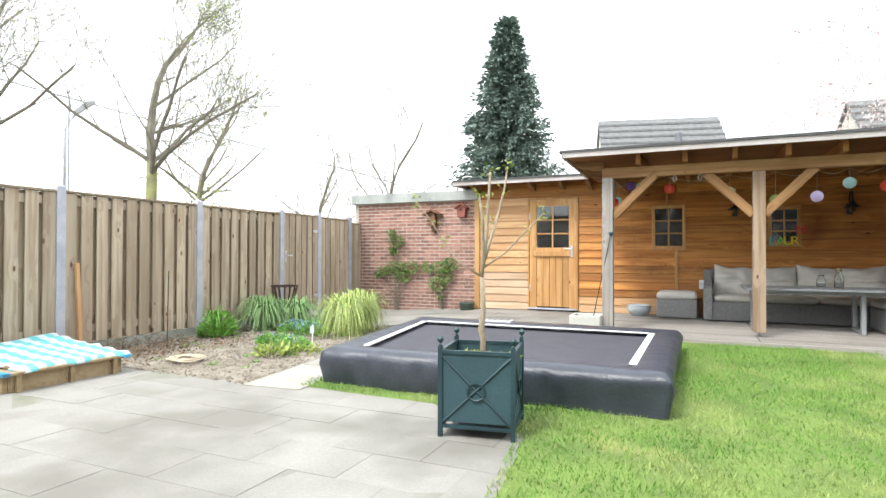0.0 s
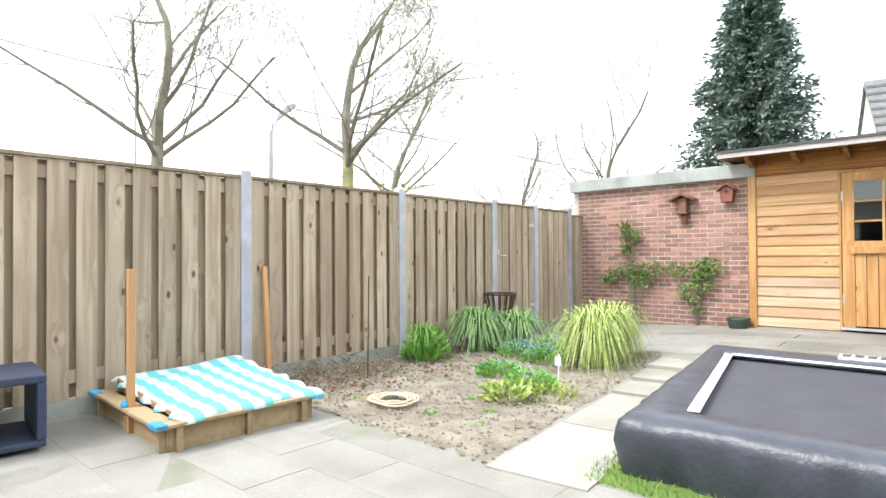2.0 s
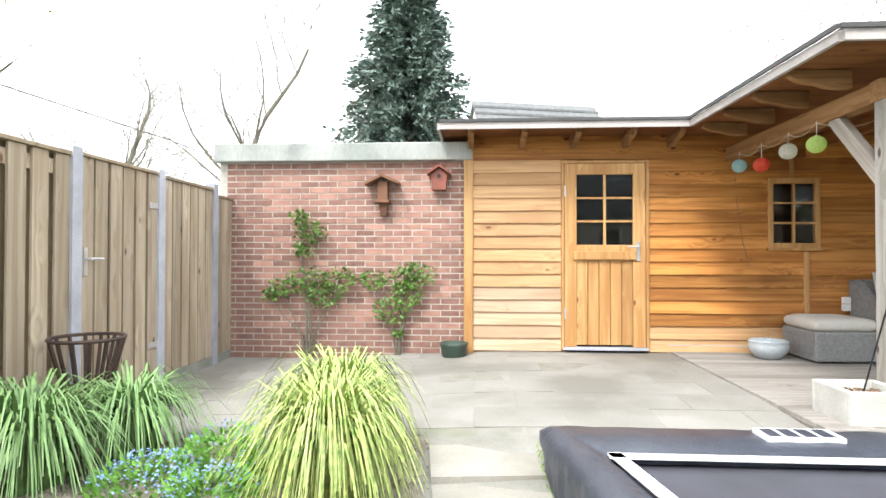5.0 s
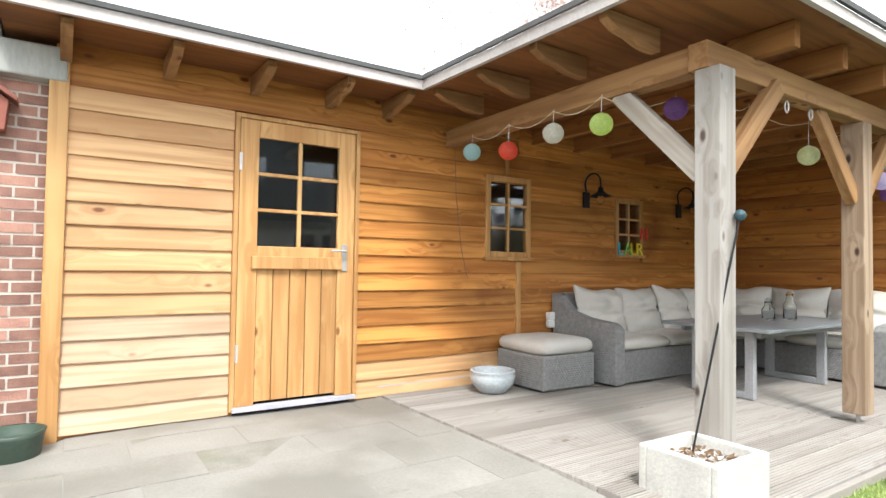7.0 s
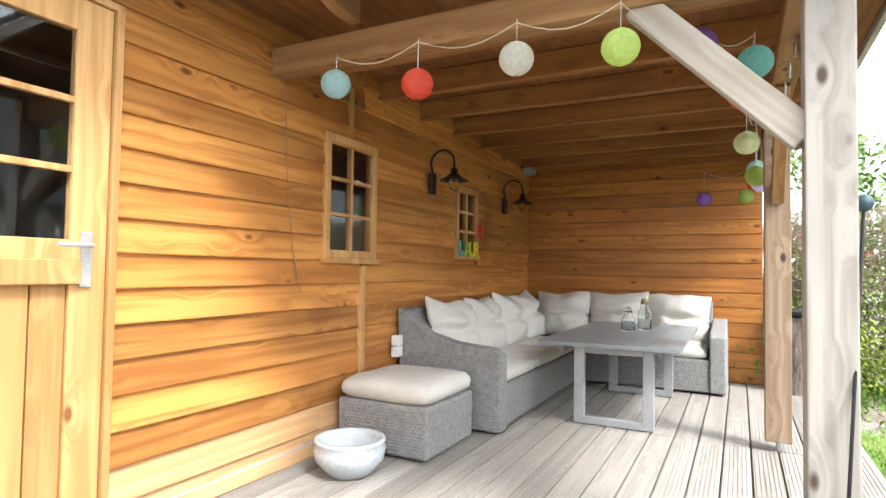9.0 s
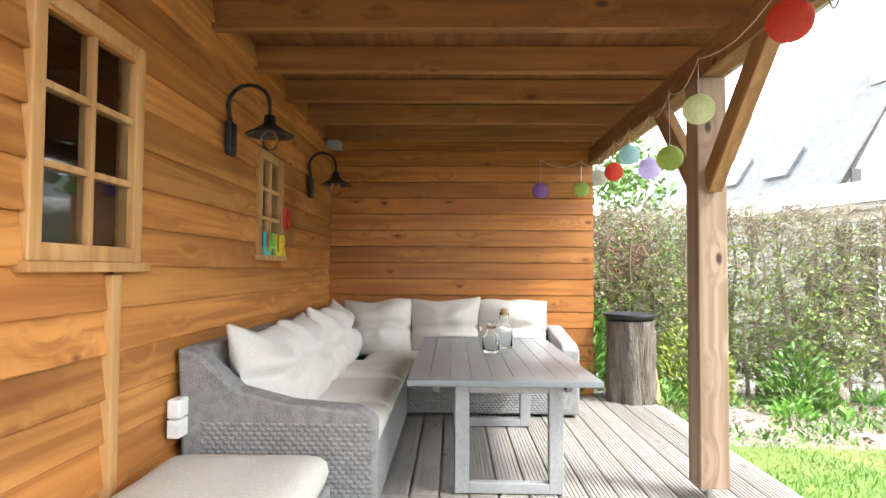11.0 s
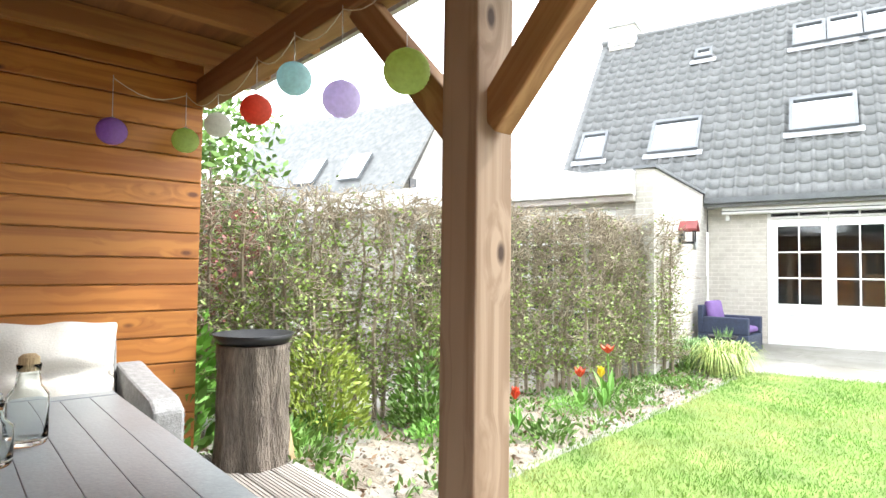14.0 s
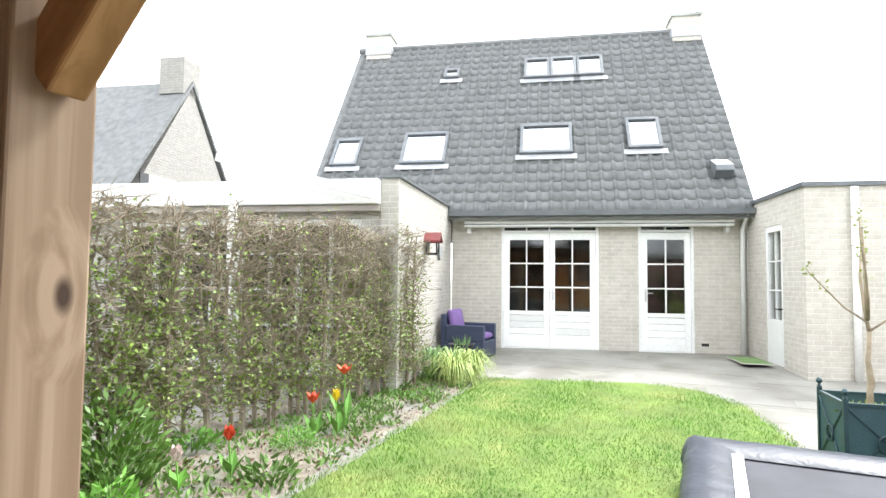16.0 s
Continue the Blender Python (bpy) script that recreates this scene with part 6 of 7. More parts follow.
st = thing("plant_label", "white plant label on a stick", "plant label", pose(-3.2, 7.25, -0.03))
obj("stick", Build().tube([(0, 0, 0), (0.01, 0.0, 0.3)], 0.006, 6), WHITE, st)
obj("tag", Build().box(-0.03, -0.004, 0.2, 0.03, 0.004, 0.28), POTG, st)
sk = thing("garden_stake", "thin brown stake standing in the soil", "stake", pose(-4.8, 6.5, -0.03))
obj("stake", Build().tube([(0, 0, 0), (0.01, 0.01, 0.96)], 0.006, 6), RUST, sk)
ho = thing("hose_coil", "coil of cream garden hose on the soil", "hose", pose(-3.9, 5.98, 0.0))
b = Build()
for k in range(5):
    r = 0.12 + 0.022 * k
    b.tube([(r * math.cos(a) + rnd(-0.01, 0.01), 0.9 * r * math.sin(a) + rnd(-0.01, 0.01), 0.01 + 0.007 * ((k + int(a)) % 3)) for a in [j * 0.35 for j in range(19)]], 0.008, 6)
obj("hose", b, HOSE, ho, smooth=True)
dry = thing("dead_perennial", "clump of dry brown stalks on the soil", "plant", pose(-5.0, 6.35, gz(-5.0, 6.35)))
b = Build()
for i in range(150):
    x, y = rnd(-0.42, 0.4), rnd(-0.5, 0.55)
    b.tube([(x, y, 0.0), (x + rnd(-0.08, 0.08), y + rnd(-0.08, 0.08), rnd(0.03, 0.14)), (x + rnd(-0.15, 0.15), y + rnd(-0.15, 0.15), rnd(0.02, 0.2))], 0.0028, 3, False)
tagged(obj("stalks", b, DRYST, dry, recalc=False), kind="stuff")
fbk = thing("fire_basket", "rusty iron fire basket with flared bars", "fire basket", pose(-5.2, 9.15, -0.03) @ Matrix.Diagonal((1.12, 1.12, 1.14, 1)))
b = Build()
for k in range(14):
    a = 2 * math.pi * k / 14
    b.tube([(0.1 * math.cos(a), 0.1 * math.sin(a), 0.0), (0.11 * math.cos(a), 0.11 * math.sin(a), 0.25), (0.19 * math.cos(a), 0.19 * math.sin(a), 0.56)], 0.011, 5)
for z, r in ((0.03, 0.1), (0.28, 0.12), (0.56, 0.195)):
    b.tube([(r * math.cos(a), r * math.sin(a), z) for a in [j * 0.3142 for j in range(21)]], 0.011, 5)
obj("basket", b, RUST, fbk)
pg = thing("green_pot", "dark green glazed pot on the paving", "pot", pose(-2.93, 11.68, 0.0))
obj("pot", Build().lathe([(0.1, 0.03), (0.13, 0.1), (0.145, 0.2), (0.155, 0.225), (0.135, 0.225), (0.125, 0.18), (0.002, 0.17)], n=24), POTD, pg, smooth=True)

for x, z, nm in ((-3.72, 1.86, "birdhouse"), (-3.1, 2.0, "birdhouse")):
    bh = thing("birdhouse", "brown wooden bird feeder with curved roof" if x < -3.5 else "red-brown wooden nest box with gabled roof", "birdhouse", pose(x, YB, z))
    if x < -3.5:
        obj("roof", Build().prism([(-0.19, 0.06), (-0.1, 0.1), (0.0, 0.15), (0.1, 0.1), (0.19, 0.06), (0.19, 0.09), (0.1, 0.135), (0.0, 0.185), (-0.1, 0.135), (-0.19, 0.09)], -0.2, -0.01, 1), BIRDW, bh, bevel=0.004)
        obj("body", Build().box(-0.055, -0.13, -0.1, 0.055, -0.02, 0.1).box(-0.08, -0.17, -0.13, 0.08, -0.01, -0.1).prism([(-0.05, -0.13), (0.05, -0.13), (0.03, -0.27), (-0.03, -0.27)], -0.07, -0.01, 1), BIRDW, bh, bevel=0.004)
    else:
        obj("roof", Build().prism([(-0.13, 0.03), (0, 0.12), (0.13, 0.03), (0.13, 0.055), (0, 0.15), (-0.13, 0.055)], -0.17, -0.01, 1), BIRDR, bh, bevel=0.003)
        obj("body", Build().prism([(-0.075, -0.13), (0.075, -0.13), (0.09, 0.04), (0.0, 0.105), (-0.09, 0.04)], -0.13, -0.012, 1), BIRDR, bh, bevel=0.004)
        obj("hole", Build().lathe([(0.022, 0.0), (0.022, 0.004)], n=14), BLACKM, bh, at=pose(0, -0.132, 0.02, 90, 0, 0))


def climber(x, spots, seed):
    random.seed(seed)
    o = thing("climbing_rose", "climbing rose with green leaves on the brick wall", "climber", pose(x, YB - 0.03, 0.0), "roses on the brick wall")
    b, lf = Build(), Build()
    for sx, sz, r in spots:
        b.tube([(rnd(-0.04, 0.04), -0.02, 0.0), (sx * 0.3 + rnd(-0.03, 0.03), -0.04, sz * 0.4), (sx * 0.8, -0.04, sz * 0.75), (sx, -0.03, sz)], [0.009, 0.008, 0.006, 0.004], 5)
        for i in range(int(900 * r)):
            a, q = rnd(0, 6.283), math.sqrt(random.random())
            lf.leaf((sx + r * q * math.cos(a) * 1.2, -0.05 + rnd(-0.06, 0.04), sz + 0.8 * r * q * math.sin(a)), (rnd(-1, 1), rnd(-1, 0.2), rnd(-0.7, 0.7)), rnd(0.03, 0.06), 0.035)
    obj("stems", b, BARK, o)
    tagged(obj("leaves", lf, LEAF, o, recalc=False), kind="stuff")


climber(-4.55, ((-0.1, 1.58, 0.1), (0.04, 1.4, 0.15), (-0.08, 1.2, 0.1), (-0.3, 0.8, 0.13), (0.0, 0.88, 0.2), (0.18, 0.72, 0.18), (0.35, 0.9, 0.16), (-0.42, 0.72, 0.08)), 21)
climber(-3.55, ((-0.28, 0.88, 0.13), (0.05, 0.9, 0.15), (0.22, 0.95, 0.16), (0.1, 0.72, 0.15), (-0.08, 0.55, 0.17), (0.0, 0.3, 0.04)), 22)

# border plants
random.seed(31)


def tulip(x, y, h_, m, op):
    o = thing("tulip", "tulip with broad grey-green leaves", "flower", pose(x, y, gz(x, y)), "tulips in the border")
    b = Build()
    b.tube([(0, 0, 0), (0.01, 0, h_ * 0.5), (0.015, 0.01, h_)], 0.006, 5)
    for k in range(4):
        a = k * 1.6 + rnd(0, 0.5)
        b.leaf((0, 0, 0.01), (math.cos(a) * 0.5, math.sin(a) * 0.5, 0.8), h_ * 0.75, 0.07, 0.02, Vector((-math.sin(a), math.cos(a), 0)).cross(Vector((math.cos(a), math.sin(a), 1))))
    obj("stem", b, LEAFB, o, recalc=False)
    b = Build()
    for k in range(6):
        a = k * 1.047
        b.leaf((0.015, 0.01, h_ - 0.01), (math.cos(a) * op, math.sin(a) * op, 1), 0.115, 0.075, 0.0, Vector((math.cos(a), math.sin(a), 0)))
    obj("petals", b, m, o, recalc=False)


for x, y, h_, m, op in ((3.78, 5.75, 0.5, REDF, 0.9), (3.72, 5.95, 0.3, YELF, 0.3), (3.85, 6.1, 0.3, REDF, 0.6), (3.72, 7.15, 0.26, REDF, 0.3), (3.8, 7.5, 0.2, PINKF, 0.3), (4.2, 3.25, 0.2, PINKF, 0.6), (4.05, 3.1, 0.15, REDF, 0.6)):
    tulip(x, y, h_, m, op)
leafy(3.8, 6.4, 0.2, 0.16, 900, LEAFB, "low round green cushion plant", "cushion_plant", 0.025)
leafy(3.95, 5.7, 0.2, 0.18, 500, LEAF, "low round green cushion plant", "cushion_plant", 0.03)
leafy(3.9, 5.1, 0.18, 0.14, 300, LEAF, "low green border plant", "cushion_plant", 0.04)
for x, y in ((4.0, 2.95), (4.3, 3.0), (3.8, 3.35), (3.7, 3.0)):
    grass_clump(x, y, 0.32, 0.34, 300, LEAFV if x < 3.9 else LEAFD, "arching striped grass clump by the lawn", width=0.014)
for i in range(9):
    leafy(rnd(3.4, 4.5), rnd(6.8, 9.0), 0.17, 0.16, 130, LEAFB if i % 2 else LEAF, "low leafy ground cover in the border", "ground_cover", 0.07)
for i in range(8):
    leafy(rnd(3.5, 4.4), rnd(3.6, 6.6), 0.1, 0.1, 60, LEAF, "small green border plant", "ground_cover", 0.05)

gc = Build()
for i in range(5000):
    x, y = rnd(3.0, 4.6), rnd(3.0, 9.6)
    if in_border(x, y) and noise.noise((x * 1.7, y * 1.7, 2)) > -0.15 - 0.25 * (x - 3.8):
        gc.leaf((x, y, gz(x, y) + 0.01), (rnd(-1, 1), rnd(-1, 1), rnd(0.3, 1.5)), rnd(0.03, 0.09), 0.025)
tagged(obj("border_ground_cover", gc, LEAF, recalc=False), "low green leaves covering the border soil", "ground cover", "", "stuff")

# hedge
random.seed(41)
hd = thing("hedge", "sparse twiggy hornbeam hedge with fresh lower leaves", "hedge", kind="stuff")
tw, lf, lf2 = Build(), Build(), Build()


def hx(y):
    return 4.25 + 0.1 * (y - 3.4)


for i in range(62):
    y = 3.65 + 0.12 * i + rnd(-0.06, 0.06)
    x = hx(y) + rnd(-0.12, 0.12)
    top = rnd(1.78, 1.94)
    tw.tube([(x, y, -0.05), (x + rnd(-0.05, 0.05), y + rnd(-0.06, 0.06), 0.7), (x + rnd(-0.08, 0.08), y + rnd(-0.1, 0.1), 1.3), (x + rnd(-0.1, 0.1), y + rnd(-0.12, 0.12), top)], [0.022, 0.018, 0.013, 0.006], 5)
    for k in range(125):
        z = rnd(0.15, top)
        d = Vector((rnd(-1, 1), rnd(-1, 1), rnd(-0.2, 0.9))).normalized()
        p = Vector((x + rnd(-0.05, 0.05), y + rnd(-0.05, 0.05), z))
        L = rnd(0.12, 0.34)
        q = p + d * L * 0.5
        e = q + (d + Vector((rnd(-0.6, 0.6), rnd(-0.6, 0.6), rnd(-0.3, 0.6)))).normalized() * L * 0.5
        if e.z > top + 0.06:
            continue
        tw.tube([p, q, e], [0.006, 0.004, 0.002], 3, False)
        for w_ in range(3):
            f = q + Vector((rnd(-0.12, 0.12), rnd(-0.12, 0.12), rnd(-0.08, 0.1)))
            tw.tube([q if w_ else e, f], [0.003, 0.0015], 3, False)
            dens = (0.85 if y > 7.0 else 0.5) * max(0.0, 1.25 - z / (1.35 if y > 7 else 1.2)) + 0.04
            for s in range(4):
                if random.random() < dens:
                    (lf if y > 6.3 or random.random() < 0.4 else lf2).leaf(f + Vector((rnd(-0.06, 0.06), rnd(-0.06, 0.06), rnd(-0.06, 0.06))), (rnd(-1, 1), rnd(-1, 1), rnd(-0.6, 0.8)), rnd(0.025, 0.05), 0.024)
obj("twigs", tw, TWIG, hd, recalc=False)
obj("leaves", lf, HEDGEL, hd, recalc=False)
obj("leaves", lf2, HEDGEL, hd, recalc=False)
leafy(4.45, 8.5, 0.35, 0.75, 1300, LEAFY, "fresh yellow-green shrub before the hedge", "shrub", 0.06, cat="shrub")
leafy(4.3, 7.6, 0.3, 0.55, 700, LEAF, "fresh green shrub before the hedge", "shrub", 0.08, cat="shrub")
leafy(4.9, 9.4, 0.4, 0.9, 900, LEAFB, "green leafy shrub beside the stump", "shrub", 0.12, cat="shrub")
leafy(4.3, 9.6, 0.25, 0.7, 260, LEAFB, "green leafy plant beside the stump", "shrub", 0.13, cat="shrub")


def crown_shrub(x, y, r, h, n, m, label, size=0.12):
    o = thing("shrub", label, "shrub", pose(x, y, -0.1))
    b, t = Build(), Build()
    for i in range(14):
        a, q = rnd(0, 6.283), math.sqrt(random.random()) * r * 0.8
        c = Vector((q * math.cos(a), q * math.sin(a), h * rnd(0.35, 0.95)))
        t.tube([(0, 0, 0), c * 0.5 + Vector((rnd(-0.1, 0.1), 0, 0.1)), c], [0.03, 0.02, 0.006], 4, False)
        for k in range(n // 14):
            d = Vector((rnd(-1, 1), rnd(-1, 1), rnd(-1, 1))) * r * 0.45
            b.leaf(c + d, (rnd(-1, 1), rnd(-1, 1), rnd(-0.3, 1)), size * rnd(0.6, 1.3), size * 0.45)
    obj("branches", t, BARK, o)
    tagged(obj("leaves", b, m, o, recalc=False), kind="stuff")


crown_shrub(6.8, 8.4, 0.85, 3.0, 3600, LEAF, "dense green shrub tree behind the hedge")
crown_shrub(6.0, 8.9, 0.55, 1.7, 900, REDLEAF, "red-leaved shrub behind the hedge")
crown_shrub(8.6, 7.2, 0.9, 2.0, 1500, LEAF, "green shrub in the neighbouring garden")

# seat and pots by the house
arm = thing("garden_armchair", "dark blue wicker armchair with purple cushions", "armchair", HO @ pose(4.62, 1.15, 0.03, 0, 0, -100))
obj("base", Build().box(-0.38, -0.36, 0.03, 0.38, 0.36, 0.3).box(-0.38, 0.28, 0.3, 0.38, 0.36, 0.72), NAVY, arm, bevel=0.015)
for x in (-0.38, 0.28):
    obj("armrest", Build().box(x, -0.36, 0.3, x + 0.1, 0.28, 0.55), NAVY, arm, bevel=0.015)
puff(0.54, 0.6, 0.12, "seat_cushion", arm, pose(0, -0.04, 0.36), LILAC)
puff(0.54, 0.42, 0.14, "back_cushion", arm, pose(0, 0.22, 0.58, 78, 0, 0), LILAC)
hp = thing("black_bowl_pot", "black bowl pot with spiky green plant", "pot", HO @ pose(4.6, 2.1, 0.0))
obj("bowl", Build().lathe([(0.1, 0.0), (0.12, 0.25), (0.2, 0.36), (0.19, 0.36), (0.12, 0.28), (0.002, 0.28)], n=20), BLACKM, hp, smooth=True)
b = Build()
for i in range(60):
    a = rnd(0, 6.283)
    b.leaf((0.08 * math.cos(a), 0.08 * math.sin(a), 0.28), (math.cos(a) * 0.3, math.sin(a) * 0.3, 1), rnd(0.1, 0.25), 0.012)
obj("plant", b, LEAFD, hp, recalc=False)
lt_ = thing("wall_lantern", "dark red house-shaped feeder on the wall", "lantern", HO @ pose(5.12, 2.35, 1.72))
obj("roof", Build().prism([(-0.14, 0.12), (0.0, 0.24), (0.14, 0.12), (0.14, 0.15), (0.0, 0.27), (-0.14, 0.15)], -0.24, 0.0, 0), BARNRED, lt_)
obj("body", Build().box(-0.2, -0.09, -0.06, -0.03, 0.09, -0.03).box(-0.2, -0.09, -0.03, -0.18, -0.07, 0.14).box(-0.2, 0.07, -0.03, -0.18, 0.09, 0.14).box(-0.05, -0.09, -0.03, -0.03, 0.09, 0.14), BLACKM, lt_)
he = thing("heart_ornament", "flat grey heart ornament on the wall", "ornament", HO @ pose(5.11, 1.3, 1.75))
hpts = [(0.13 * math.sin(a) ** 3, 0.11 * math.cos(a) - 0.04 * math.cos(2 * a) - 0.015 * math.cos(3 * a)) for a in [k * 0.2618 for k in range(24)]]
obj("heart", Build().prism(hpts, -0.03, 0.0, 0), LEGM, he)
mt = thing("door_mat", "striped green and white outdoor door mat", "mat", HO @ pose(0.12, 0.75, 0.12))
b = Build()
for k in range(9):
    b.box(0.0, 0.08 * k, 0, 0.42, 0.08 * k + 0.055, 0.012)
obj("stripe", b, LEAFD, mt)
obj("mat", Build().box(-0.01, -0.02, -0.006, 0.43, 0.72, 0.006), STONE, mt)

# ---- beyond the fence ----
bare_tree(-8.7, 9.4, 6.8, 0.11, 1, "tall bare tree with mossy trunk beyond the fence", 51, 4, LEAFY, 1)
bare_tree(-11.9, 7.4, 7.4, 0.12, 0, "tall bare tree beyond the fence", 52, 4, None)
bare_tree(-11.8, 13.4, 6.4, 0.1, 0, "bare tree beyond the fence", 53, 3, LEAFY, 1)
bare_tree(-6.7, 15.2, 5.2, 0.07, 0, "small bare tree behind the garage", 54, 3, None)
bare_tree(-8.3, 14.2, 4.2, 0.06, 0, "small bare tree behind the garage", 55, 3, None)
bare_tree(8.2, 17.5, 10.0, 0.14, 0, "blossoming tree behind the shed", 56, 4, PINKF, 5, 0.3, 1.0, 0.15)
random.seed(61)
for x, y, r, h_ in ((-9.6, 12.0, 0.9, 2.6), (-10.6, 15.0, 1.3, 3.1), (-9.0, 17.0, 1.2, 2.9), (-12.5, 11.0, 1.2, 2.9), (-14, 16, 1.8, 3.5)):
    crown_shrub(x, y, r, h_ + 0.45, 1500, LEAFY, "sparse budding shrub beyond the fence", 0.06)

random.seed(71)
con = thing("conifer", "tall dark conical conifer behind the shed", "tree", pose(-4.25, 18.3, -0.1))
b, t = Build(), Build()
t.tube([(0, 0, 0), (0, 0, 4), (0.05, 0, 8.4)], [0.18, 0.12, 0.02], 8)
for i in range(340):
    z = 1.6 + 6.9 * (i / 340)
    a = i * 2.399 + rnd(-0.3, 0.3)
    R = (2.2 * (1 - (z - 1.6) / 7.0) ** 0.9 + 0.06) * rnd(0.6, 1.12)
    tip = Vector((R * math.cos(a), R * math.sin(a), z - 0.12 * R + rnd(-0.1, 0.1)))
    t.tube([(0, 0, z), tip * 0.6 + Vector((0, 0, 0.4 * z)), tip], [0.02, 0.012, 0.004], 3, False)
    for k in range(125):
        s = rnd(0.08, 1.02) ** 0.8
        p = Vector((tip.x * s, tip.y * s, z + (tip.z - z) * s)) + Vector((rnd(-0.14, 0.14), rnd(-0.14, 0.14), rnd(-0.2, 0.1)))
        b.leaf(p, (math.cos(a) + rnd(-0.8, 0.8), math.sin(a) + rnd(-0.8, 0.8), rnd(-0.9, 0.5)), rnd(0.1, 0.22), rnd(0.045, 0.085))
obj("trunk", t, BARK, con)
tagged(obj("needles", b, NEEDLE, con, recalc=False), kind="stuff")

sl = thing("street_lamp", "grey street lamp with slanted head", "street lamp", pose(-15.2, 11.8, -0.1, 0, 0, 55))
obj("pole", Build().tube([(0, 0, 0), (0, 0, 4.7), (0.1, 0, 5.0), (0.25, 0, 5.2)], [0.06, 0.045, 0.04, 0.035], 8), LEGM, sl, smooth=True)
obj("head", Build().prism([(0.2, 5.12), (0.75, 5.6), (0.72, 5.68), (0.5, 5.6), (0.2, 5.3)], -0.1, 0.1, 1), LEGM, sl, bevel=0.02)
tagged(obj("overhead_cable", Build().tube([(-22.0, 4.2, 7.9), (-19.7, 8.2, 6.95), (-15.5, 15.0, 5.6), (-11.6, 21.4, 4.5), (-6, 31, 2.4)], 0.02, 5), DARKF), "dark overhead cable beyond the fence", "cable")
for x, y in ((-16, 8.5), (-13.6, 10.9)):
    pl_ = thing("mast", "thin grey mast beyond the fence", "pole", pose(x, y, 0), "thin masts")
    obj("pole", Build().tube([(0, 0, 0), (0, 0, 5.2)], 0.025, 6), LEGM, pl_)

# ---- pieces: bricks, slabs, roof tiles ----
random.seed(81)
bme = Build().box(0, 0, 0, 0.199, 0.05, 0.055).mesh("brick")
bme.materials.append(BRICK)
rest = Build()
count = 0
for r in range(32):
    z = 0.0 + 0.0687 * r
    x = -5.52 - (0.106 if r % 2 else 0.0)
    while x < -2.82:
        a, c = max(x, -5.52), min(x + 0.202, -2.815)
        if c - a > 0.05:
            if z > 0.3 and a > -5.3 and count < 290 and c - a > 0.2:
                o = new("brick", bme)
                o.parent, o.matrix_basis = brick_wall, pose(a, YB + rnd(-0.003, 0.003), z + rnd(-0.001, 0.001), 0, rnd(-0.3, 0.3), rnd(-0.4, 0.4))
                count += 1
            else:
                rest.box(a, YB + rnd(-0.002, 0.002), z, c - 0.003, YB + 0.05, z + 0.055)
        x += 0.212
tagged(obj("brickwork", rest, BRICK, brick_wall), kind="stuff")

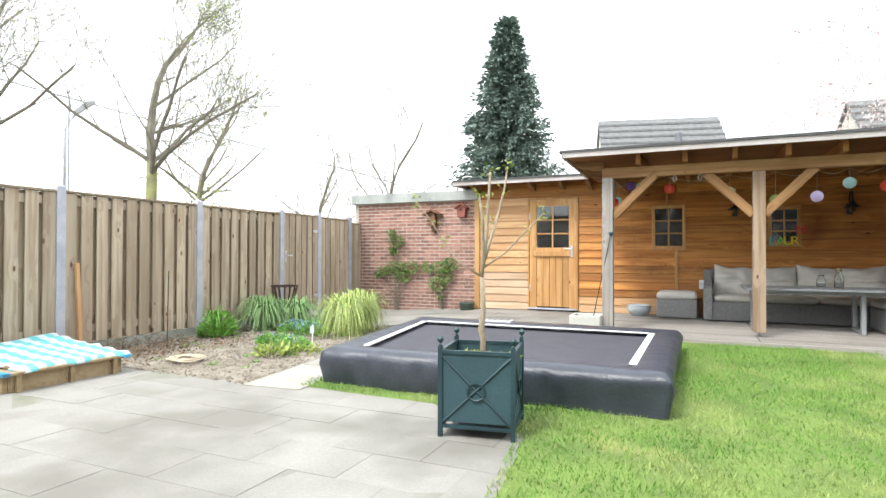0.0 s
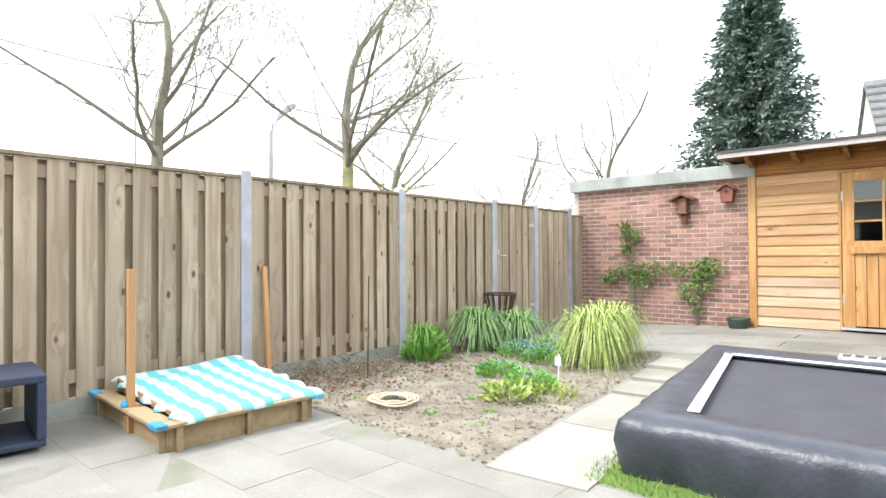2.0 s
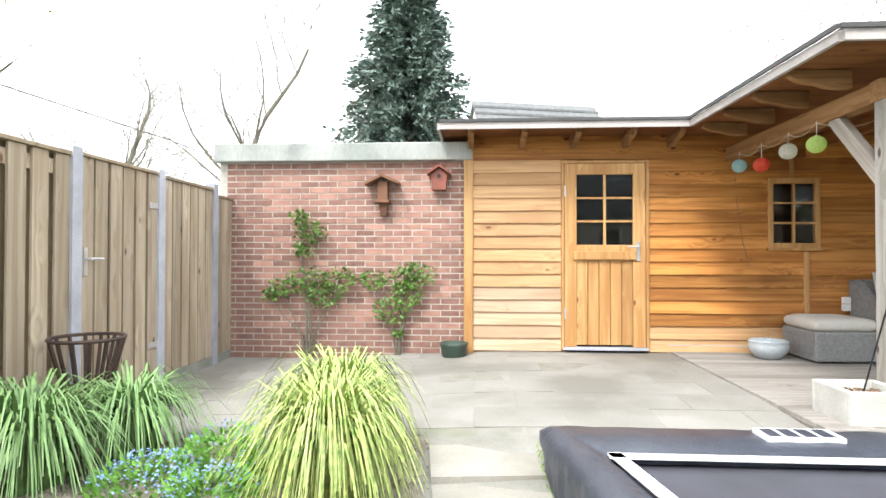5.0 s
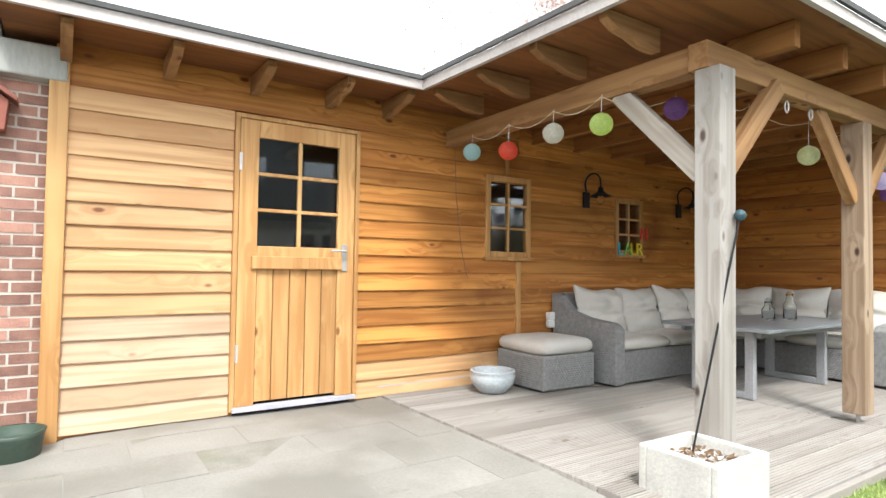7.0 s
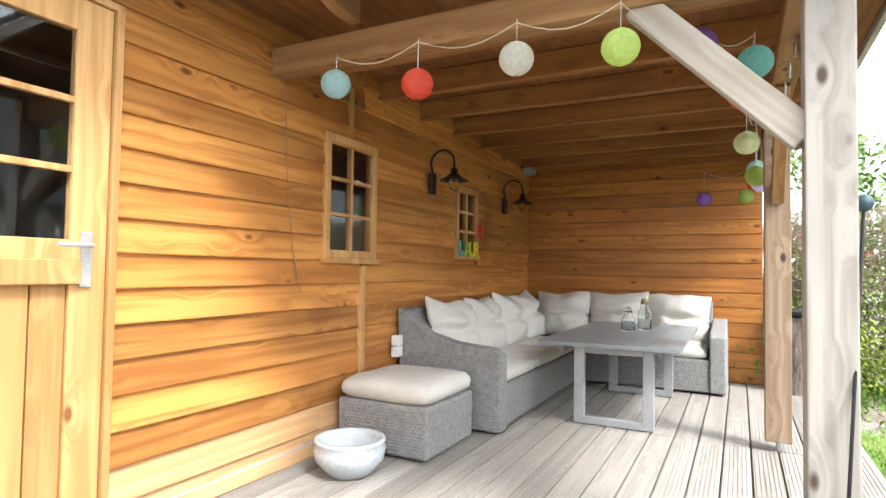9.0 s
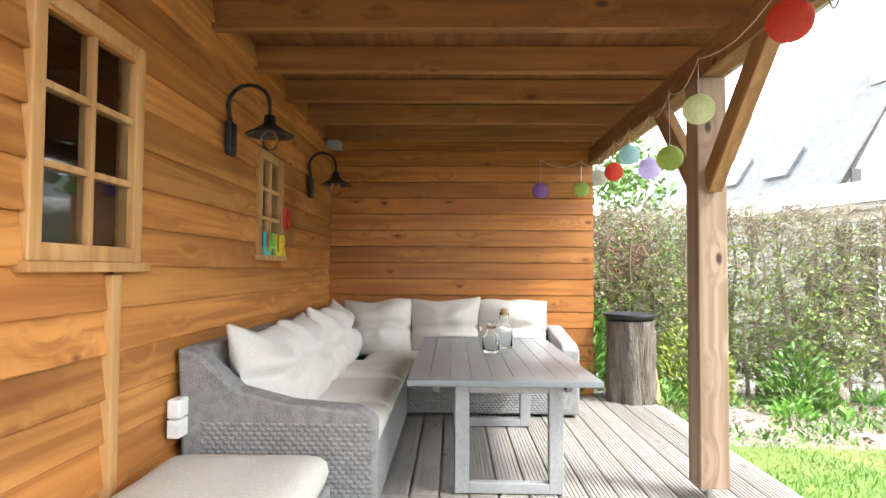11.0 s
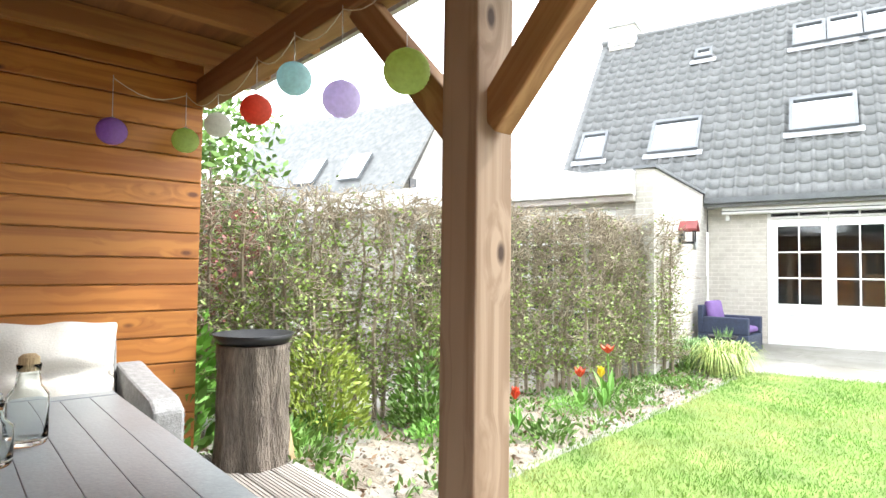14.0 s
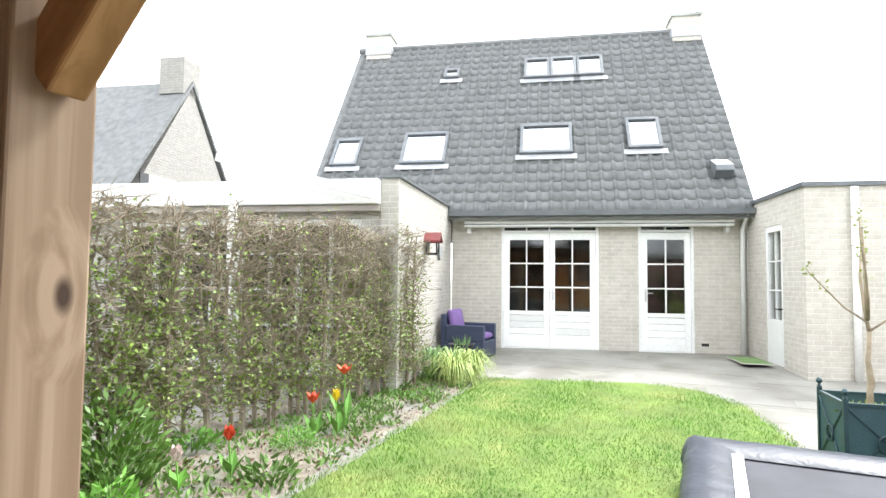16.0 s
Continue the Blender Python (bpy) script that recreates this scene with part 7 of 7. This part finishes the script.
pave = bpy.data.objects["pavement"]
sme = Build().box(0.0015, 0.0015, -0.05, 0.5985, 0.3985, 0.0).mesh("slab")
sme.materials.append(SLAB)
in_deck = poly_has([(-0.64, 9.02), (4.22, 9.02), (4.22, 12.0), (-0.64, 12.0)])
path = poly_has([(-2.58, 5.4), (-1.98, 5.36), (-2.35, 9.02), (-2.98, 9.02), (-2.75, 6.7)])
nslab = 0
far = Build()
for r in range(-8, 31):
    y = 0.4 * r
    for c in range(-10, 12):
        x = 0.6 * c + (0.3 if r % 2 else 0.0)
        xc, yc = x + 0.3, y + 0.2
        if xc < -5.6 or y > 11.85 or xc > 6.2:
            continue
        corners = [(xc + sx * 0.28, yc + sy * 0.18) for sx in (-1, 0, 1) for sy in (-1, 1)]
        if all(in_lawn(*q) or in_bed(*q) or in_deck(*q) or path(*q) or in_border(*q) for q in corners) or any(in_bed(*q) for q in corners) and yc > 5.6:
            continue
        zc = gz(xc, yc)
        tx = math.degrees(math.atan2(gz(xc, yc + 0.2) - gz(xc, yc - 0.2), 0.4))
        ty = -math.degrees(math.atan2(gz(xc + 0.3, yc) - gz(xc - 0.3, yc), 0.6))
        M = pose(xc, yc, zc + rnd(-0.002, 0.002), tx + rnd(-0.12, 0.12), ty + rnd(-0.1, 0.1), rnd(-0.3, 0.3)) @ pose(-0.3, -0.2, 0)
        if yc > 1.0 and nslab < 295 and xc < 1.6:
            o = new("slab", sme)
            o.parent, o.matrix_basis = pave, M
            nslab += 1
        else:
            far.box(0.0015, 0.0015, -0.05, 0.5985, 0.3985, 0.0, M)
tagged(obj("slabs", far, SLAB, pave), kind="stuff")
pme = Build().box(-0.29, -0.245, -0.05, 0.29, 0.245, 0.0).mesh("stepping_slab")
pme.materials.append(SLABL)
for k in range(7):
    s = (k + 0.5) / 7
    y = 5.45 + 3.5 * s
    x = -2.29 - 0.38 * s
    o = new("slab", pme)
    o.parent, o.matrix_basis = pave, pose(x, y, gz(x, y) + 0.01 + rnd(-0.003, 0.003), rnd(-0.4, 0.4), rnd(-0.4, 0.4), 6)

# pantiles of the house roof
tile = Build()
TW, TL = 0.225, 0.27
prof = [(TW * x, z) for x, z in ((0, 0.012), (0.12, 0.004), (0.3, 0.0), (0.5, 0.002), (0.62, 0.008), (0.72, 0.036), (0.82, 0.052), (0.92, 0.038), (1.0, 0.012))]
for y, dz in ((0.02, 0.014), (-TL, 0.0)):
    for x, z in prof:
        tile.v.append((x, y, z + dz))
for x, z in prof:
    tile.v.append((x, 0.02, z + 0.005))
for k in range(8):
    tile.f += [(k, k + 1, 9 + k + 1, 9 + k), (18 + k, 18 + k + 1, k + 1, k)]
tme = tile.mesh("roof_tile")
tme.materials.append(TILE)
for p_ in tme.polygons:
    p_.use_smooth = True
rows_, cols_ = int(SL / 0.25), int(8.0 / TW)
trest = Build()
cnt = 0
for r in range(rows_):
    for c in range(cols_):
        u, s = -0.05 + TW * c, 0.02 + 0.25 * r
        M = pose(u, EV, EZ) @ pose(0, 0, 0, -SA, 0, 0) @ pose(0, -s, 0.012)
        if c < 18 and cnt < 290:
            o = new("roof_tile", tme)
            o.parent, o.matrix_basis = house, M
            cnt += 1
        else:
            k = len(trest.v)
            trest.v += [tuple(M @ Vector(v)) for v in tile.v]
            trest.f += [tuple(i + k for i in f) for f in tile.f]
tagged(obj("roof_tiles", trest, TILE, house, recalc=False, smooth=True), kind="stuff")
